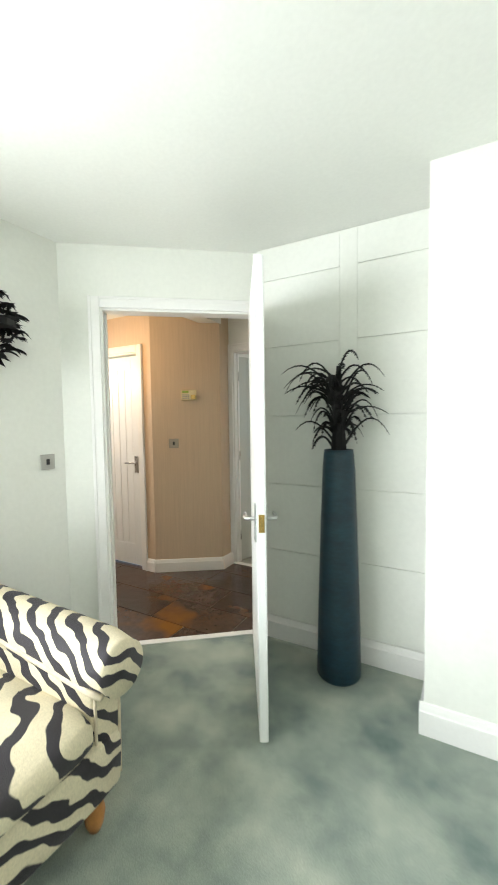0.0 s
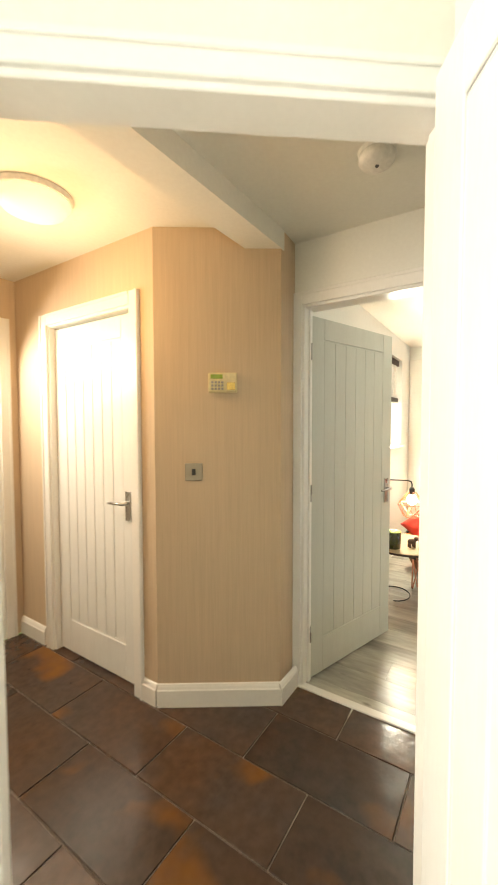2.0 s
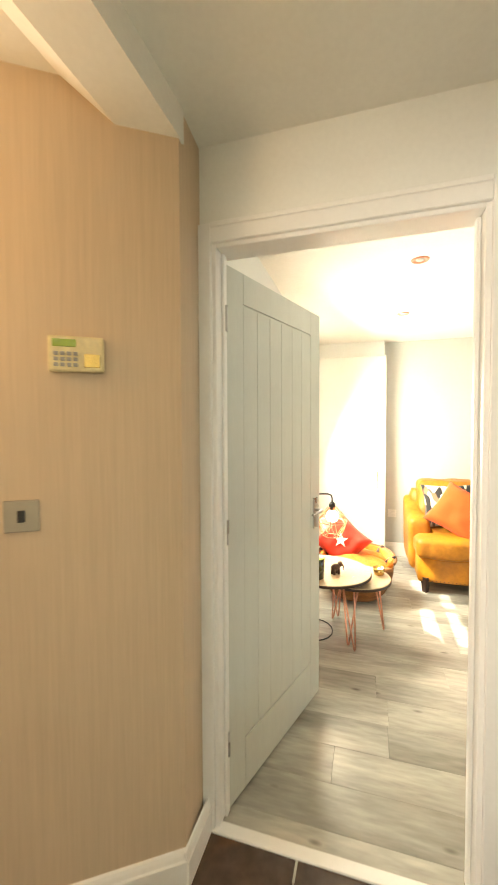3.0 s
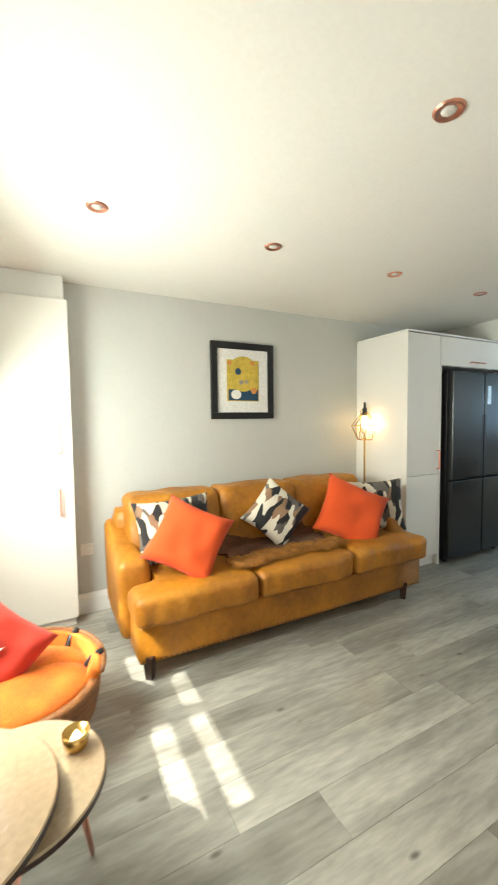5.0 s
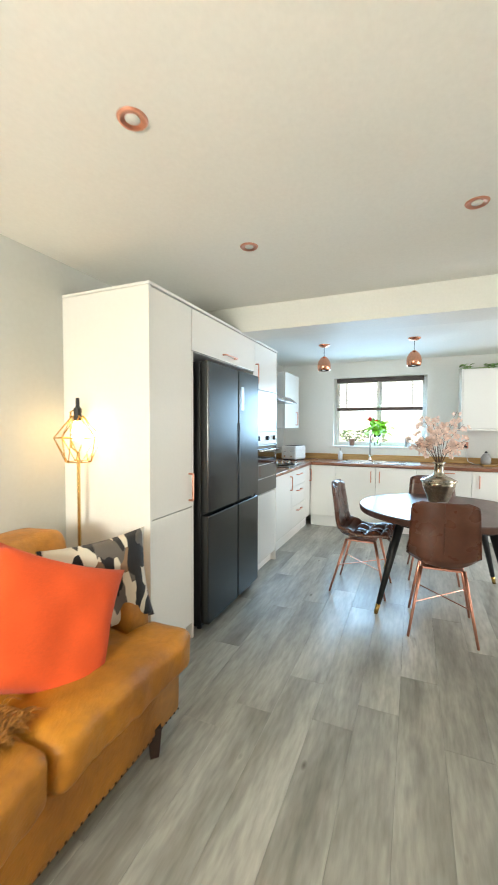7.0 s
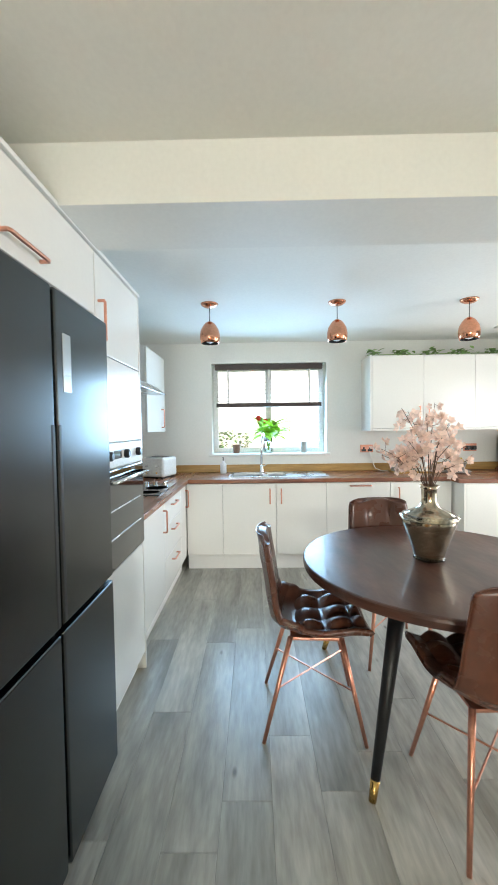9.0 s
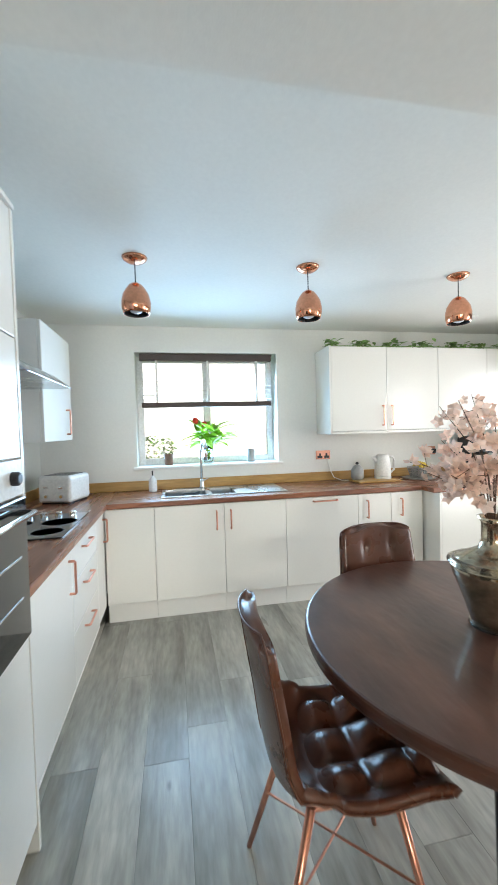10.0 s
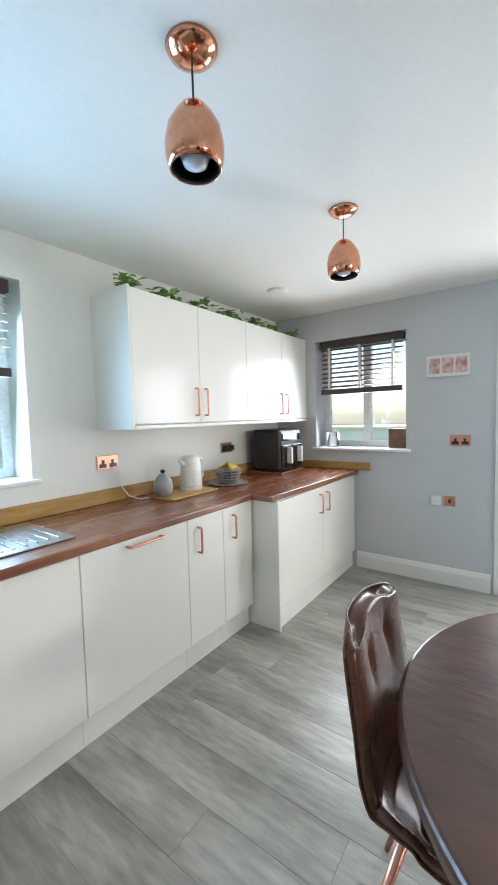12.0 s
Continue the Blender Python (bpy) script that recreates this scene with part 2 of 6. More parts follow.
M = {
    "cream": mat("cream_wall_paint", (0.79, 0.795, 0.735), 0.65, vary=0.02, scale=1.5, fine=0.008, fscale=40, bump=0.05, bscale=220),
    "grey": mat("pale_grey_wall_paint", (0.57, 0.58, 0.545), 0.65, vary=0.02, scale=1.5, fine=0.008, fscale=40, bump=0.05, bscale=220),
    "midgrey": mat("grey_wall_paint", (0.58, 0.59, 0.60), 0.65, vary=0.02, scale=1.5, fine=0.008, fscale=40, bump=0.05, bscale=220),
    "white": mat("white_wall_paint", (0.80, 0.80, 0.755), 0.6, vary=0.02, scale=1.5, fine=0.008, bump=0.05, bscale=220),
    "ceiling": mat("ceiling_paint", (0.84, 0.84, 0.79), 0.75, vary=0.02, scale=1.2, fine=0.008, bump=0.06, bscale=260),
    "wallpaper": mat("beige_wallpaper", (0.62, 0.485, 0.345), 0.7, vary=0.03, scale=3, fine=0.015, fscale=9, bump=0.1, bscale=40, stretch=(22, 22, 0.7)),
    "trim": mat("white_gloss_paint", (0.83, 0.82, 0.79), 0.32, vary=0.015, scale=3, fine=0.006, bump=0.03, bscale=60),
    "door": mat("white_door_paint", (0.80, 0.81, 0.79), 0.35, vary=0.02, scale=3, fine=0.008, fscale=30, bump=0.06, bscale=50, stretch=(6, 6, 0.8)),
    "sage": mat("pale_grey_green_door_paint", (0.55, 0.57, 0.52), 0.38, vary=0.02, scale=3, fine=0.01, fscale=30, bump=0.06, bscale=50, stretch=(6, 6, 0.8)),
    "carpet": mat("grey_green_carpet", (0.46, 0.505, 0.415), 0.95, vary=0.3, scale=3.6, fine=0.07, fscale=220, bump=0.7, bscale=420, sheen=0.12, second=(0.135, 0.19, 0.175)),
    "grout": mat("dark_grout", (0.30, 0.25, 0.21), 0.9, vary=0.1, scale=10),
    "plank": woody("grey_oak_plank", (0.205, 0.195, 0.165), (0.435, 0.42, 0.37), 0.31, along=(0.8, 4.2, 4.2), rnd=0.15, knots=True, fine=0.075, fscale=11.0),
    "underlay": mat("dark_floor_joint", (0.10, 0.09, 0.08), 0.9),
    "gloss": mat("white_gloss_cabinet", (0.85, 0.83, 0.775), 0.24, vary=0.01, scale=2, fine=0.004, bump=0.015, bscale=8, coat=0.12, rvar=0.03),
    "carcass": mat("white_cabinet_board", (0.83, 0.82, 0.78), 0.45, vary=0.015, scale=3, fine=0.005, bump=0.02),
    "worktop": woody("red_brown_wood_worktop", (0.15, 0.045, 0.022), (0.33, 0.125, 0.062), 0.28, along=(9, 1.1, 9), coat=0.25),
    "worktop_n": woody("red_brown_wood_worktop_x", (0.15, 0.045, 0.022), (0.33, 0.125, 0.062), 0.28, along=(1.1, 9, 9), coat=0.25),
    "oak": woody("golden_oak_upstand", (0.36, 0.19, 0.05), (0.52, 0.31, 0.10), 0.4, along=(3, 1.5, 14)),
    "tabletop": woody("dark_brown_table_wood", (0.044, 0.018, 0.012), (0.112, 0.046, 0.030), 0.33, along=(1.6, 4.0, 4.0), coat=0.12, fine=0.055, fscale=5.0),
    "steel_dark": mat("dark_brushed_steel", (0.085, 0.087, 0.085), 0.27, metal=1.0, vary=0.02, scale=1.2, fine=0.005, fscale=8, bump=0.0, stretch=(30, 30, 1), rvar=0.008),
    "steel_plate": mat("satin_steel_plate", (0.46, 0.45, 0.41), 0.5, metal=0.4, vary=0.06, fine=0.02, fscale=20, bump=0.02, bscale=90),
    "bronze_plate": mat("bronze_switch_plate", (0.40, 0.36, 0.29), 0.45, metal=0.4, vary=0.06, fine=0.02, fscale=20, bump=0.02, bscale=90),
    "steel": mat("brushed_steel", (0.55, 0.55, 0.54), 0.28, metal=1.0, vary=0.06, fine=0.02, fscale=20, bump=0.03, bscale=90),
    "chrome": mat("chrome", (0.75, 0.75, 0.75), 0.1, metal=1.0, vary=0.02, bump=0.0, rvar=0.03),
    "copper": mat("polished_copper", (0.80, 0.36, 0.22), 0.13, metal=1.0, vary=0.06, scale=12, bump=0.02, bscale=40, rvar=0.04),
    "copper_matt": mat("satin_copper", (0.72, 0.34, 0.24), 0.32, metal=0.9, vary=0.06, scale=12, bump=0.02),
    "black": mat("black_satin", (0.008, 0.008, 0.009), 0.48, vary=0.1, bump=0.03),
    "black_glass": mat("black_glass", (0.010, 0.010, 0.012), 0.06, vary=0.05, bump=0.0, coat=0.5, rvar=0.02),
    "plastic_black": mat("black_plastic", (0.018, 0.018, 0.02), 0.3, vary=0.1, bump=0.04),
    "plastic_white": mat("white_plastic", (0.78, 0.77, 0.73), 0.35, vary=0.02, bump=0.02),
    "tan": mat("tan_leather", (0.52, 0.208, 0.016), 0.46, vary=0.10, scale=5, fine=0.05, fscale=30, bump=0.28, bscale=120, rvar=0.1, second=(0.31, 0.115, 0.010)),
    "brown": mat("dark_brown_leather", (0.115, 0.042, 0.024), 0.28, vary=0.12, scale=7, fine=0.05, fscale=40, bump=0.07, bscale=160, rvar=0.08),
    "orange": mat("orange_cushion_cloth", (0.78, 0.090, 0.012), 0.9, vary=0.06, scale=5, fine=0.03, fscale=200, bump=0.35, bscale=420, sheen=0.08),
    "red": mat("red_cushion_cloth", (0.62, 0.04, 0.02), 0.85, vary=0.06, scale=5, fine=0.03, fscale=200, bump=0.35, bscale=420, sheen=0.08),
    "throw": mat("brown_fleece_throw", (0.17, 0.06, 0.018), 0.95, vary=0.22, scale=9, fine=0.12, fscale=70, bump=0.9, bscale=120, sheen=0.08),
    "teal": mat("dark_teal_glazed_vase", (0.003, 0.020, 0.036), 0.42, second=(0.008, 0.036, 0.054), scale=6, fine=0.08, fscale=30, bump=0.15, bscale=14, stretch=(1, 1, 2.5)),
    "feather": mat("black_feather", (0.004, 0.0035, 0.0035), 0.85, vary=0.1, bump=0.1),
    "leaf": mat("green_leaf", (0.32, 0.60, 0.04), 0.45, vary=0.2, scale=20, bump=0.1, island=0.25),
    "garland": mat("grey_green_garland_leaf", (0.30, 0.50, 0.17), 0.6, vary=0.2, scale=20, bump=0.1, island=0.35),
    "petal": mat("peach_blossom_petal", (0.95, 0.72, 0.60), 0.7, vary=0.1, scale=25, bump=0.1, island=0.16),
    "twig": mat("brown_twig", (0.12, 0.065, 0.04), 0.8, vary=0.2, scale=30, bump=0.4),
    "mercury": mat("mercury_glass_vase", (0.64, 0.56, 0.42), 0.14, metal=0.9, vary=0.3, scale=14, fine=0.1, fscale=60, bump=0.1, bscale=30),
    "wood_leg": mat("turned_pale_wood", (0.45, 0.20, 0.06), 0.45, vary=0.15, scale=8),
    "dark_leg": mat("dark_wood_leg", (0.045, 0.02, 0.012), 0.4, vary=0.15, scale=10),
    "brass": mat("brass", (0.62, 0.40, 0.13), 0.25, metal=1.0, vary=0.05),
    "tabletop_pale": mat("pale_cream_tabletop", (0.48, 0.36, 0.23), 0.25, vary=0.06, scale=5, coat=0.3),
    "paper": mat("white_mount_card", (0.80, 0.79, 0.75), 0.9, vary=0.01, bump=0.03),
    "art_yellow": mat("yellow_print", (0.68, 0.50, 0.08), 0.8, vary=0.12, scale=25),
    "art_blue": mat("dark_blue_print", (0.02, 0.07, 0.13), 0.8, vary=0.1),
    "art_orange": mat("orange_print", (0.72, 0.30, 0.08), 0.8, vary=0.1),
    "slat_wood": mat("brown_wood_slat", (0.22, 0.105, 0.06), 0.5, vary=0.12, scale=20, stretch=(1, 1, 8)),
    "blind": mat("dark_wood_blind", (0.055, 0.032, 0.026), 0.45, vary=0.12, scale=20, stretch=(1, 1, 8)),
    "slat": mat("white_blind_slat", (0.78, 0.76, 0.72), 0.45, vary=0.03),
    "upvc": mat("white_upvc", (0.80, 0.80, 0.79), 0.28, vary=0.01, bump=0.01),
    "glass": clear("window_glass"),
    "clear": clear("clear_glass"),
    "ceramic": mat("grey_ceramic", (0.35, 0.34, 0.32), 0.35, vary=0.1, scale=15),
    "brown_pot": mat("brown_pot_clay", (0.20, 0.10, 0.06), 0.6, vary=0.15, scale=20),
    "banana": mat("yellow_fruit", (0.72, 0.50, 0.06), 0.5, vary=0.1, scale=12),
    "lime": mat("lime_green_glass", (0.30, 0.42, 0.05), 0.2, vary=0.1),
    "cream_panel": mat("cream_plastic_keypad", (0.72, 0.62, 0.36), 0.4, vary=0.03),
    "amber": mat("amber_chair_cloth", (0.76, 0.235, 0.018), 0.8, vary=0.12, scale=9, fine=0.05, fscale=120, bump=0.4, bscale=260, sheen=0.05, second=(0.70, 0.13, 0.015)),
    "rattan": mat("brown_woven_rattan", (0.30, 0.115, 0.030), 0.6, vary=0.2, scale=14, fine=0.12, fscale=60, bump=0.8, bscale=70, stretch=(1, 1, 3)),
    "piping": mat("cream_piping_cloth", (0.62, 0.53, 0.38), 0.85, vary=0.06, scale=20, bump=0.2, bscale=300),
    "plaque_art": mat("reddish_print", (0.74, 0.66, 0.62), 0.7, vary=0.1, scale=26, fine=0.05, second=(0.48, 0.13, 0.09)),
    "olive": mat("olive_green_glass", (0.035, 0.040, 0.008), 0.12, vary=0.2, scale=20, bump=0.0, coat=0.4),
    "lawn": mat("lawn_grass", (0.07, 0.15, 0.03), 0.95, vary=0.25, scale=4, fine=0.12, fscale=120, bump=0.8, bscale=200),
    "hedge": mat("hedge_leaf", (0.12, 0.24, 0.06), 0.7, vary=0.25, scale=8, island=0.35),
    "fence": mat("pale_timber_fence", (0.72, 0.66, 0.58), 0.85, vary=0.08, scale=4, fine=0.08, rnd=0.15, stretch=(6, 6, 1)),
    "bulb": glow("lit_bulb", (1.0, 0.70, 0.36), 10.0),
    "dome": glow("lit_dome_lamp", (1.0, 0.80, 0.58), 0.30),
    "spot": mat("spot_lamp_glass", (0.74, 0.75, 0.71), 0.22, metal=0.0, vary=0.12, scale=60, bump=0.2, bscale=120),
    "fringe": mat("ochre_fleece_edge", (0.42, 0.17, 0.025), 0.95, vary=0.2, scale=14, fine=0.12, fscale=70, bump=0.9, bscale=120, sheen=0.08),
    "bulb_off": mat("opal_bulb", (0.72, 0.74, 0.78), 0.3, vary=0.02),
    "zebra": striped("zebra_print_cloth", (0.66, 0.58, 0.40), (0.022, 0.018, 0.022), 5.0, 6.5, (1.0, 1.0, 1.4), 0.52, axis="DIAGONAL"),
    "brushstroke": blotched("brushstroke_cloth", [(0.66, 0.60, 0.49), (0.012, 0.011, 0.012), (0.66, 0.60, 0.49), (0.26, 0.15, 0.085), (0.014, 0.013, 0.014), (0.12, 0.10, 0.085)], 12.5),
    "slate": mat("dark_slate_tile", (0.075, 0.038, 0.022), 0.22, vary=0.3, scale=2.6, fine=0.1, fscale=26, bump=0.3, bscale=9, rnd=0.3, second=(0.045, 0.036, 0.033), rvar=0.12),
}


# rust patches in the slate
def rusted(m):
    nt = m.node_tree
    n, l = nt.nodes, nt.links
    b = n["Principled BSDF"]
    old = b.inputs["Base Color"].links[0].from_socket
    nz = n.new("ShaderNodeTexNoise")
    nz.inputs["Scale"].default_value, nz.inputs["Detail"].default_value = 2.3, 3
    src = next(k for k in n if k.bl_idname == "ShaderNodeVectorMath")
    l.new(src.outputs[0], nz.inputs["Vector"])
    mr = n.new("ShaderNodeMapRange")
    mr.inputs["From Min"].default_value, mr.inputs["From Max"].default_value = 0.56, 0.72
    l.new(nz.outputs[0], mr.inputs[0])
    mx = n.new("ShaderNodeMix")
    mx.data_type = "RGBA"
    l.new(mr.outputs[0], mx.inputs["Factor"])
    l.new(old, mx.inputs["A"])
    mx.inputs["B"].default_value = (0.20, 0.075, 0.012, 1)
    l.new(mx.outputs["Result"], b.inputs["Base Color"])


rusted(M["slate"])


def translucent(m, f):
    """Lets part of the light through: thin leaves and petals."""
    nt = m.node_tree
    n, l = nt.nodes, nt.links
    b = n["Principled BSDF"]
    tr = n.new("ShaderNodeBsdfTranslucent")
    l.new(b.inputs["Base Color"].links[0].from_socket, tr.inputs["Color"])
    mx = n.new("ShaderNodeMixShader")
    mx.inputs[0].default_value = f
    l.new(b.outputs[0], mx.inputs[1])
    l.new(tr.outputs[0], mx.inputs[2])
    l.new(mx.outputs[0], n["Material Output"].inputs["Surface"])


for k in ("leaf", "garland", "petal"):
    translucent(M[k], 0.45)


# ---- mesh helpers ----
def finish(name, bm, material, smooth=False):
    me = bpy.data.meshes.new(name)
    bmesh.ops.recalc_face_normals(bm, faces=bm.faces)
    bm.to_mesh(me)
    bm.free()
    if smooth:
        for p in me.polygons:
            p.use_smooth = True
    me.materials.append(M[material])
    return me


def part(name, bm, material, parent, label="", smooth=False):
    ob = new(name, finish(name, bm, material, smooth))
    ob.parent = parent
    if label:
        ob["label"] = label
    return ob


def thing(name, label, category, m=None, group="", kind=""):
    ob = new(name)
    ob.empty_display_size = 0.1
    if m is not None:
        ob.matrix_world = m
    return tagged(ob, label, category, group, kind)


def solid(name, bm, material, label, category, m=None, group="", kind="", smooth=False):
    ob = new(name, finish(name, bm, material, smooth))
    if m is not None:
        ob.matrix_world = m
    return tagged(ob, label, category, group, kind)


def box(x0, x1, y0, y1, z0, z1, bevel=0.0, seg=2, bm=None):
    own = bmesh.new()
    bmesh.ops.create_cube(own, size=1.0)
    for v in own.verts:
        v.co = Vector(((x0, x1)[v.co.x > 0], (y0, y1)[v.co.y > 0], (z0, z1)[v.co.z > 0]))
    if bevel:
        bmesh.ops.bevel(own, geom=own.edges[:], offset=bevel, segments=seg, affect="EDGES", profile=0.5)
    return merge(bm, own)


def merge(bm, own):
    if bm is None:
        return own
    me = bpy.data.meshes.new("tmp")
    own.to_mesh(me)
    own.free()
    bm.from_mesh(me)
    bpy.data.meshes.remove(me)
    return bm


def lathe(profile, seg=24, bm=None, at=(0, 0, 0)):
    """A turned body from (radius, height) pairs."""
    own = bmesh.new()
    rings = []
    for r, z in profile:
        rings.append([own.verts.new((at[0] + r * math.cos(2 * math.pi * k / seg), at[1] + r * math.sin(2 * math.pi * k / seg), at[2] + z)) for k in range(seg)])
    for a, b in zip(rings, rings[1:]):
        for k in range(seg):
            own.faces.new((a[k], a[(k + 1) % seg], b[(k + 1) % seg], b[k]))
    own.faces.new(rings[0][::-1])
    own.faces.new(rings[-1])
    return merge(bm, own)


def tube(points, r, seg=8, bm=None, r2=None):
    """A round bar along points; r2: the radius at its far end."""
    own = bmesh.new()
    pts = [Vector(p) for p in points]
    rings = []
    for i, p in enumerate(pts):
        d = (pts[min(i + 1, len(pts) - 1)] - pts[max(i - 1, 0)]).normalized()
        up = Vector((0, 0, 1)) if abs(d.z) < 0.95 else Vector((1, 0, 0))
        a = d.cross(up).normalized()
        b = d.cross(a).normalized()
        rr = r if r2 is None else r + (r2 - r) * i / (len(pts) - 1)
        rings.append([own.verts.new(p + rr * (math.cos(2 * math.pi * k / seg) * a + math.sin(2 * math.pi * k / seg) * b)) for k in range(seg)])
    for a, b in zip(rings, rings[1:]):
        for k in range(seg):
            own.faces.new((a[k], a[(k + 1) % seg], b[(k + 1) % seg], b[k]))
    own.faces.new(rings[0][::-1])
    own.faces.new(rings[-1])
    return merge(bm, own)


def sheet(fn, nu, nv, thick, bm=None):
    """A curved slab: fn(u, v) gives the upper face, thick its thickness (a number, or a function of u, v)."""
    own = bmesh.new()
    P = [[Vector(fn(u / nu, v / nv)) for v in range(nv + 1)] for u in range(nu + 1)]
    top, low = [], []
    for i in range(nu + 1):
        ta, la = [], []
        for j in range(nv + 1):
            du = P[min(i + 1, nu)][j] - P[max(i - 1, 0)][j]
            dv = P[i][min(j + 1, nv)] - P[i][max(j - 1, 0)]
            nn = du.cross(dv)
            nn = nn.normalized() if nn.length > 1e-9 else Vector((0, 0, 1))
            t = thick(i / nu, j / nv) if callable(thick) else thick
            ta.append(own.verts.new(P[i][j]))
            la.append(own.verts.new(P[i][j] - nn * t))
        top.append(ta)
        low.append(la)
    for i in range(nu):
        for j in range(nv):
            own.faces.new((top[i][j], top[i + 1][j], top[i + 1][j + 1], top[i][j + 1]))
            own.faces.new((low[i][j], low[i][j + 1], low[i + 1][j + 1], low[i + 1][j]))
    for i in range(nu):
        own.faces.new((top[i][0], low[i][0], low[i + 1][0], top[i + 1][0]))
        own.faces.new((top[i][nv], top[i + 1][nv], low[i + 1][nv], low[i][nv]))
    for j in range(nv):
        own.faces.new((top[0][j], top[0][j + 1], low[0][j + 1], low[0][j]))
        own.faces.new((top[nu][j], low[nu][j], low[nu][j + 1], top[nu][j + 1]))
    return merge(bm, own)


def cushion(w, h, d, n=18, wr=0.012, seed=0, pinch=0.1):
    """A stuffed square of cloth, w by h and d thick, with drawn-in sides and soft creases; lies in x and z, face to -y."""
    own = bmesh.new()
    sides = []
    for s in (-1, 1):
        g = []
        for i in range(n + 1):
            row = []
            for j in range(n + 1):
                u, v = 2 * i / n - 1, 2 * j / n - 1
                k = max(0.0, (1 - u ** 4) * (1 - v ** 4)) ** 0.55
                pu = u * (1 - pinch * (1 - v * v) * abs(u) ** 3)
                pv = v * (1 - pinch * (1 - u * u) * abs(v) ** 3)
                cr = noise.noise(Vector((u * 2.2 + seed, v * 2.2, s + seed))) * wr * k * 2
                row.append(own.verts.new((pu * w / 2, s * (k * d / 2 + cr), pv * h / 2)))
            g.append(row)
        sides.append(g)
    for s, g in enumerate(sides):
        for i in range(n):
            for j in range(n):
                q = (g[i][j], g[i + 1][j], g[i + 1][j + 1], g[i][j + 1])
                own.faces.new(q if s == 0 else q[::-1])
    bmesh.ops.remove_doubles(own, verts=own.verts, dist=0.0005)
    return own


def puff(x0, x1, y0, y1, z0, z1, r=0.05, swell=0.02, wr=0.008, seed=0, cuts=7):
    """A padded block with rounded edges, swollen faces and slight creases."""
    own = bmesh.new()
    bmesh.ops.create_cube(own, size=2.0)
    bmesh.ops.subdivide_edges(own, edges=own.edges[:], cuts=cuts, use_grid_fill=True)
    c = Vector(((x0 + x1) / 2, (y0 + y1) / 2, (z0 + z1) / 2))
    hx, hy, hz = (x1 - x0) / 2, (y1 - y0) / 2, (z1 - z0) / 2
    for v in own.verts:
        p = v.co.copy()
        q = Vector((p.x * hx, p.y * hy, p.z * hz))
        inner = Vector((max(-hx + r, min(hx - r, q.x)), max(-hy + r, min(hy - r, q.y)), max(-hz + r, min(hz - r, q.z))))
        d = q - inner
        q = inner + (d.normalized() * r if d.length > 1e-6 else d)
        for ax in range(3):
            if abs(p[ax]) > 0.999:
                o = [p[k] for k in range(3) if k != ax]
                q[ax] += math.copysign(swell * (1 - o[0] ** 2) * (1 - o[1] ** 2), p[ax])
        w = noise.noise_vector((q + c) * 6.0 + Vector((seed, seed, seed))) * wr
        v.co = c + q + w
    return own


def slab_between(a, b, thick, z0, z1, bm=None):
    """An upright wall piece whose visible face runs from a to b; its thickness goes to the left of that way."""
    a, b = Vector(a), Vector(b)
    d = (b - a).normalized()
    nrm = Vector((-d.y, d.x)) * thick
    own = bmesh.new()
    lo = [own.verts.new((p.x, p.y, z0)) for p in (a, b, b + nrm, a + nrm)]
    hi = [own.verts.new((p.x, p.y, z1)) for p in (a, b, b + nrm, a + nrm)]
    own.faces.new(lo[::-1])
    own.faces.new(hi)
    for k in range(4):
        own.faces.new((lo[k], lo[(k + 1) % 4], hi[(k + 1) % 4], hi[k]))
    return merge(bm, own)


def holed_wall(name, axis, at, thick, lo, hi, z0, z1, holes, material):
    """A wall along x or y with openings [(from, to, bottom, top)]; at is its inner face, thick is signed."""
    bm = bmesh.new()

    def add(p0, p1, q0, q1):
        if p1 - p0 < 1e-4 or q1 - q0 < 1e-4:
            return
        t0, t1 = sorted((at, at + thick))
        if axis == "x":
            box(p0, p1, t0, t1, q0, q1, bm=bm)
        else:
            box(t0, t1, p0, p1, q0, q1, bm=bm)
    cur = lo
    for a, b, c, d in sorted(holes):
        add(cur, a, z0, z1)
        add(a, b, z0, c)
        add(a, b, d, z1)
        cur = b
    add(cur, hi, z0, z1)
    return solid(name, bm, material, "", "", kind="structure")

# ---- the large structure ----
CEIL, CEIL_ROOM = 2.36, 2.42
N_Y, E_X, S_Y, W_X = 6.73, 5.84, 2.17, -1.87
D1A, D1B = Vector((-1.757, 1.833)), Vector((-0.985, 2.437))      # the bedroom doorway
DD = (D1B - D1A).normalized()
DN = Vector((-DD.y, DD.x))


def tag_wall(ob, label):
    return tagged(ob, label, "wall", kind="structure")


# living room and kitchen
tag_wall(holed_wall("wall_north", "x", N_Y, 0.25, -2.2, 6.14, 0, 2.5, [], "grey"), "pale grey painted living room wall")
tag_wall(holed_wall("wall_east", "y", E_X, 0.3, S_Y - 0.3, N_Y, 0, 2.5, [(4.63, 5.93, 1.11, 2.13)], "white"), "white painted kitchen wall with a window")
tag_wall(holed_wall("wall_south_kitchen", "x", S_Y, -0.3, 2.6, E_X, 0, 2.5, [(2.92, 3.80, 0, 2.06), (4.57, 5.40, 1.10, 2.10)], "midgrey"), "grey painted kitchen wall with a window and an assumed glazed door")
tag_wall(holed_wall("wall_west", "y", W_X, -0.3, 3.4, N_Y, 0, 2.5, [(4.98, 6.18, 1.19, 2.14)], "white"), "white painted living room wall with a window")
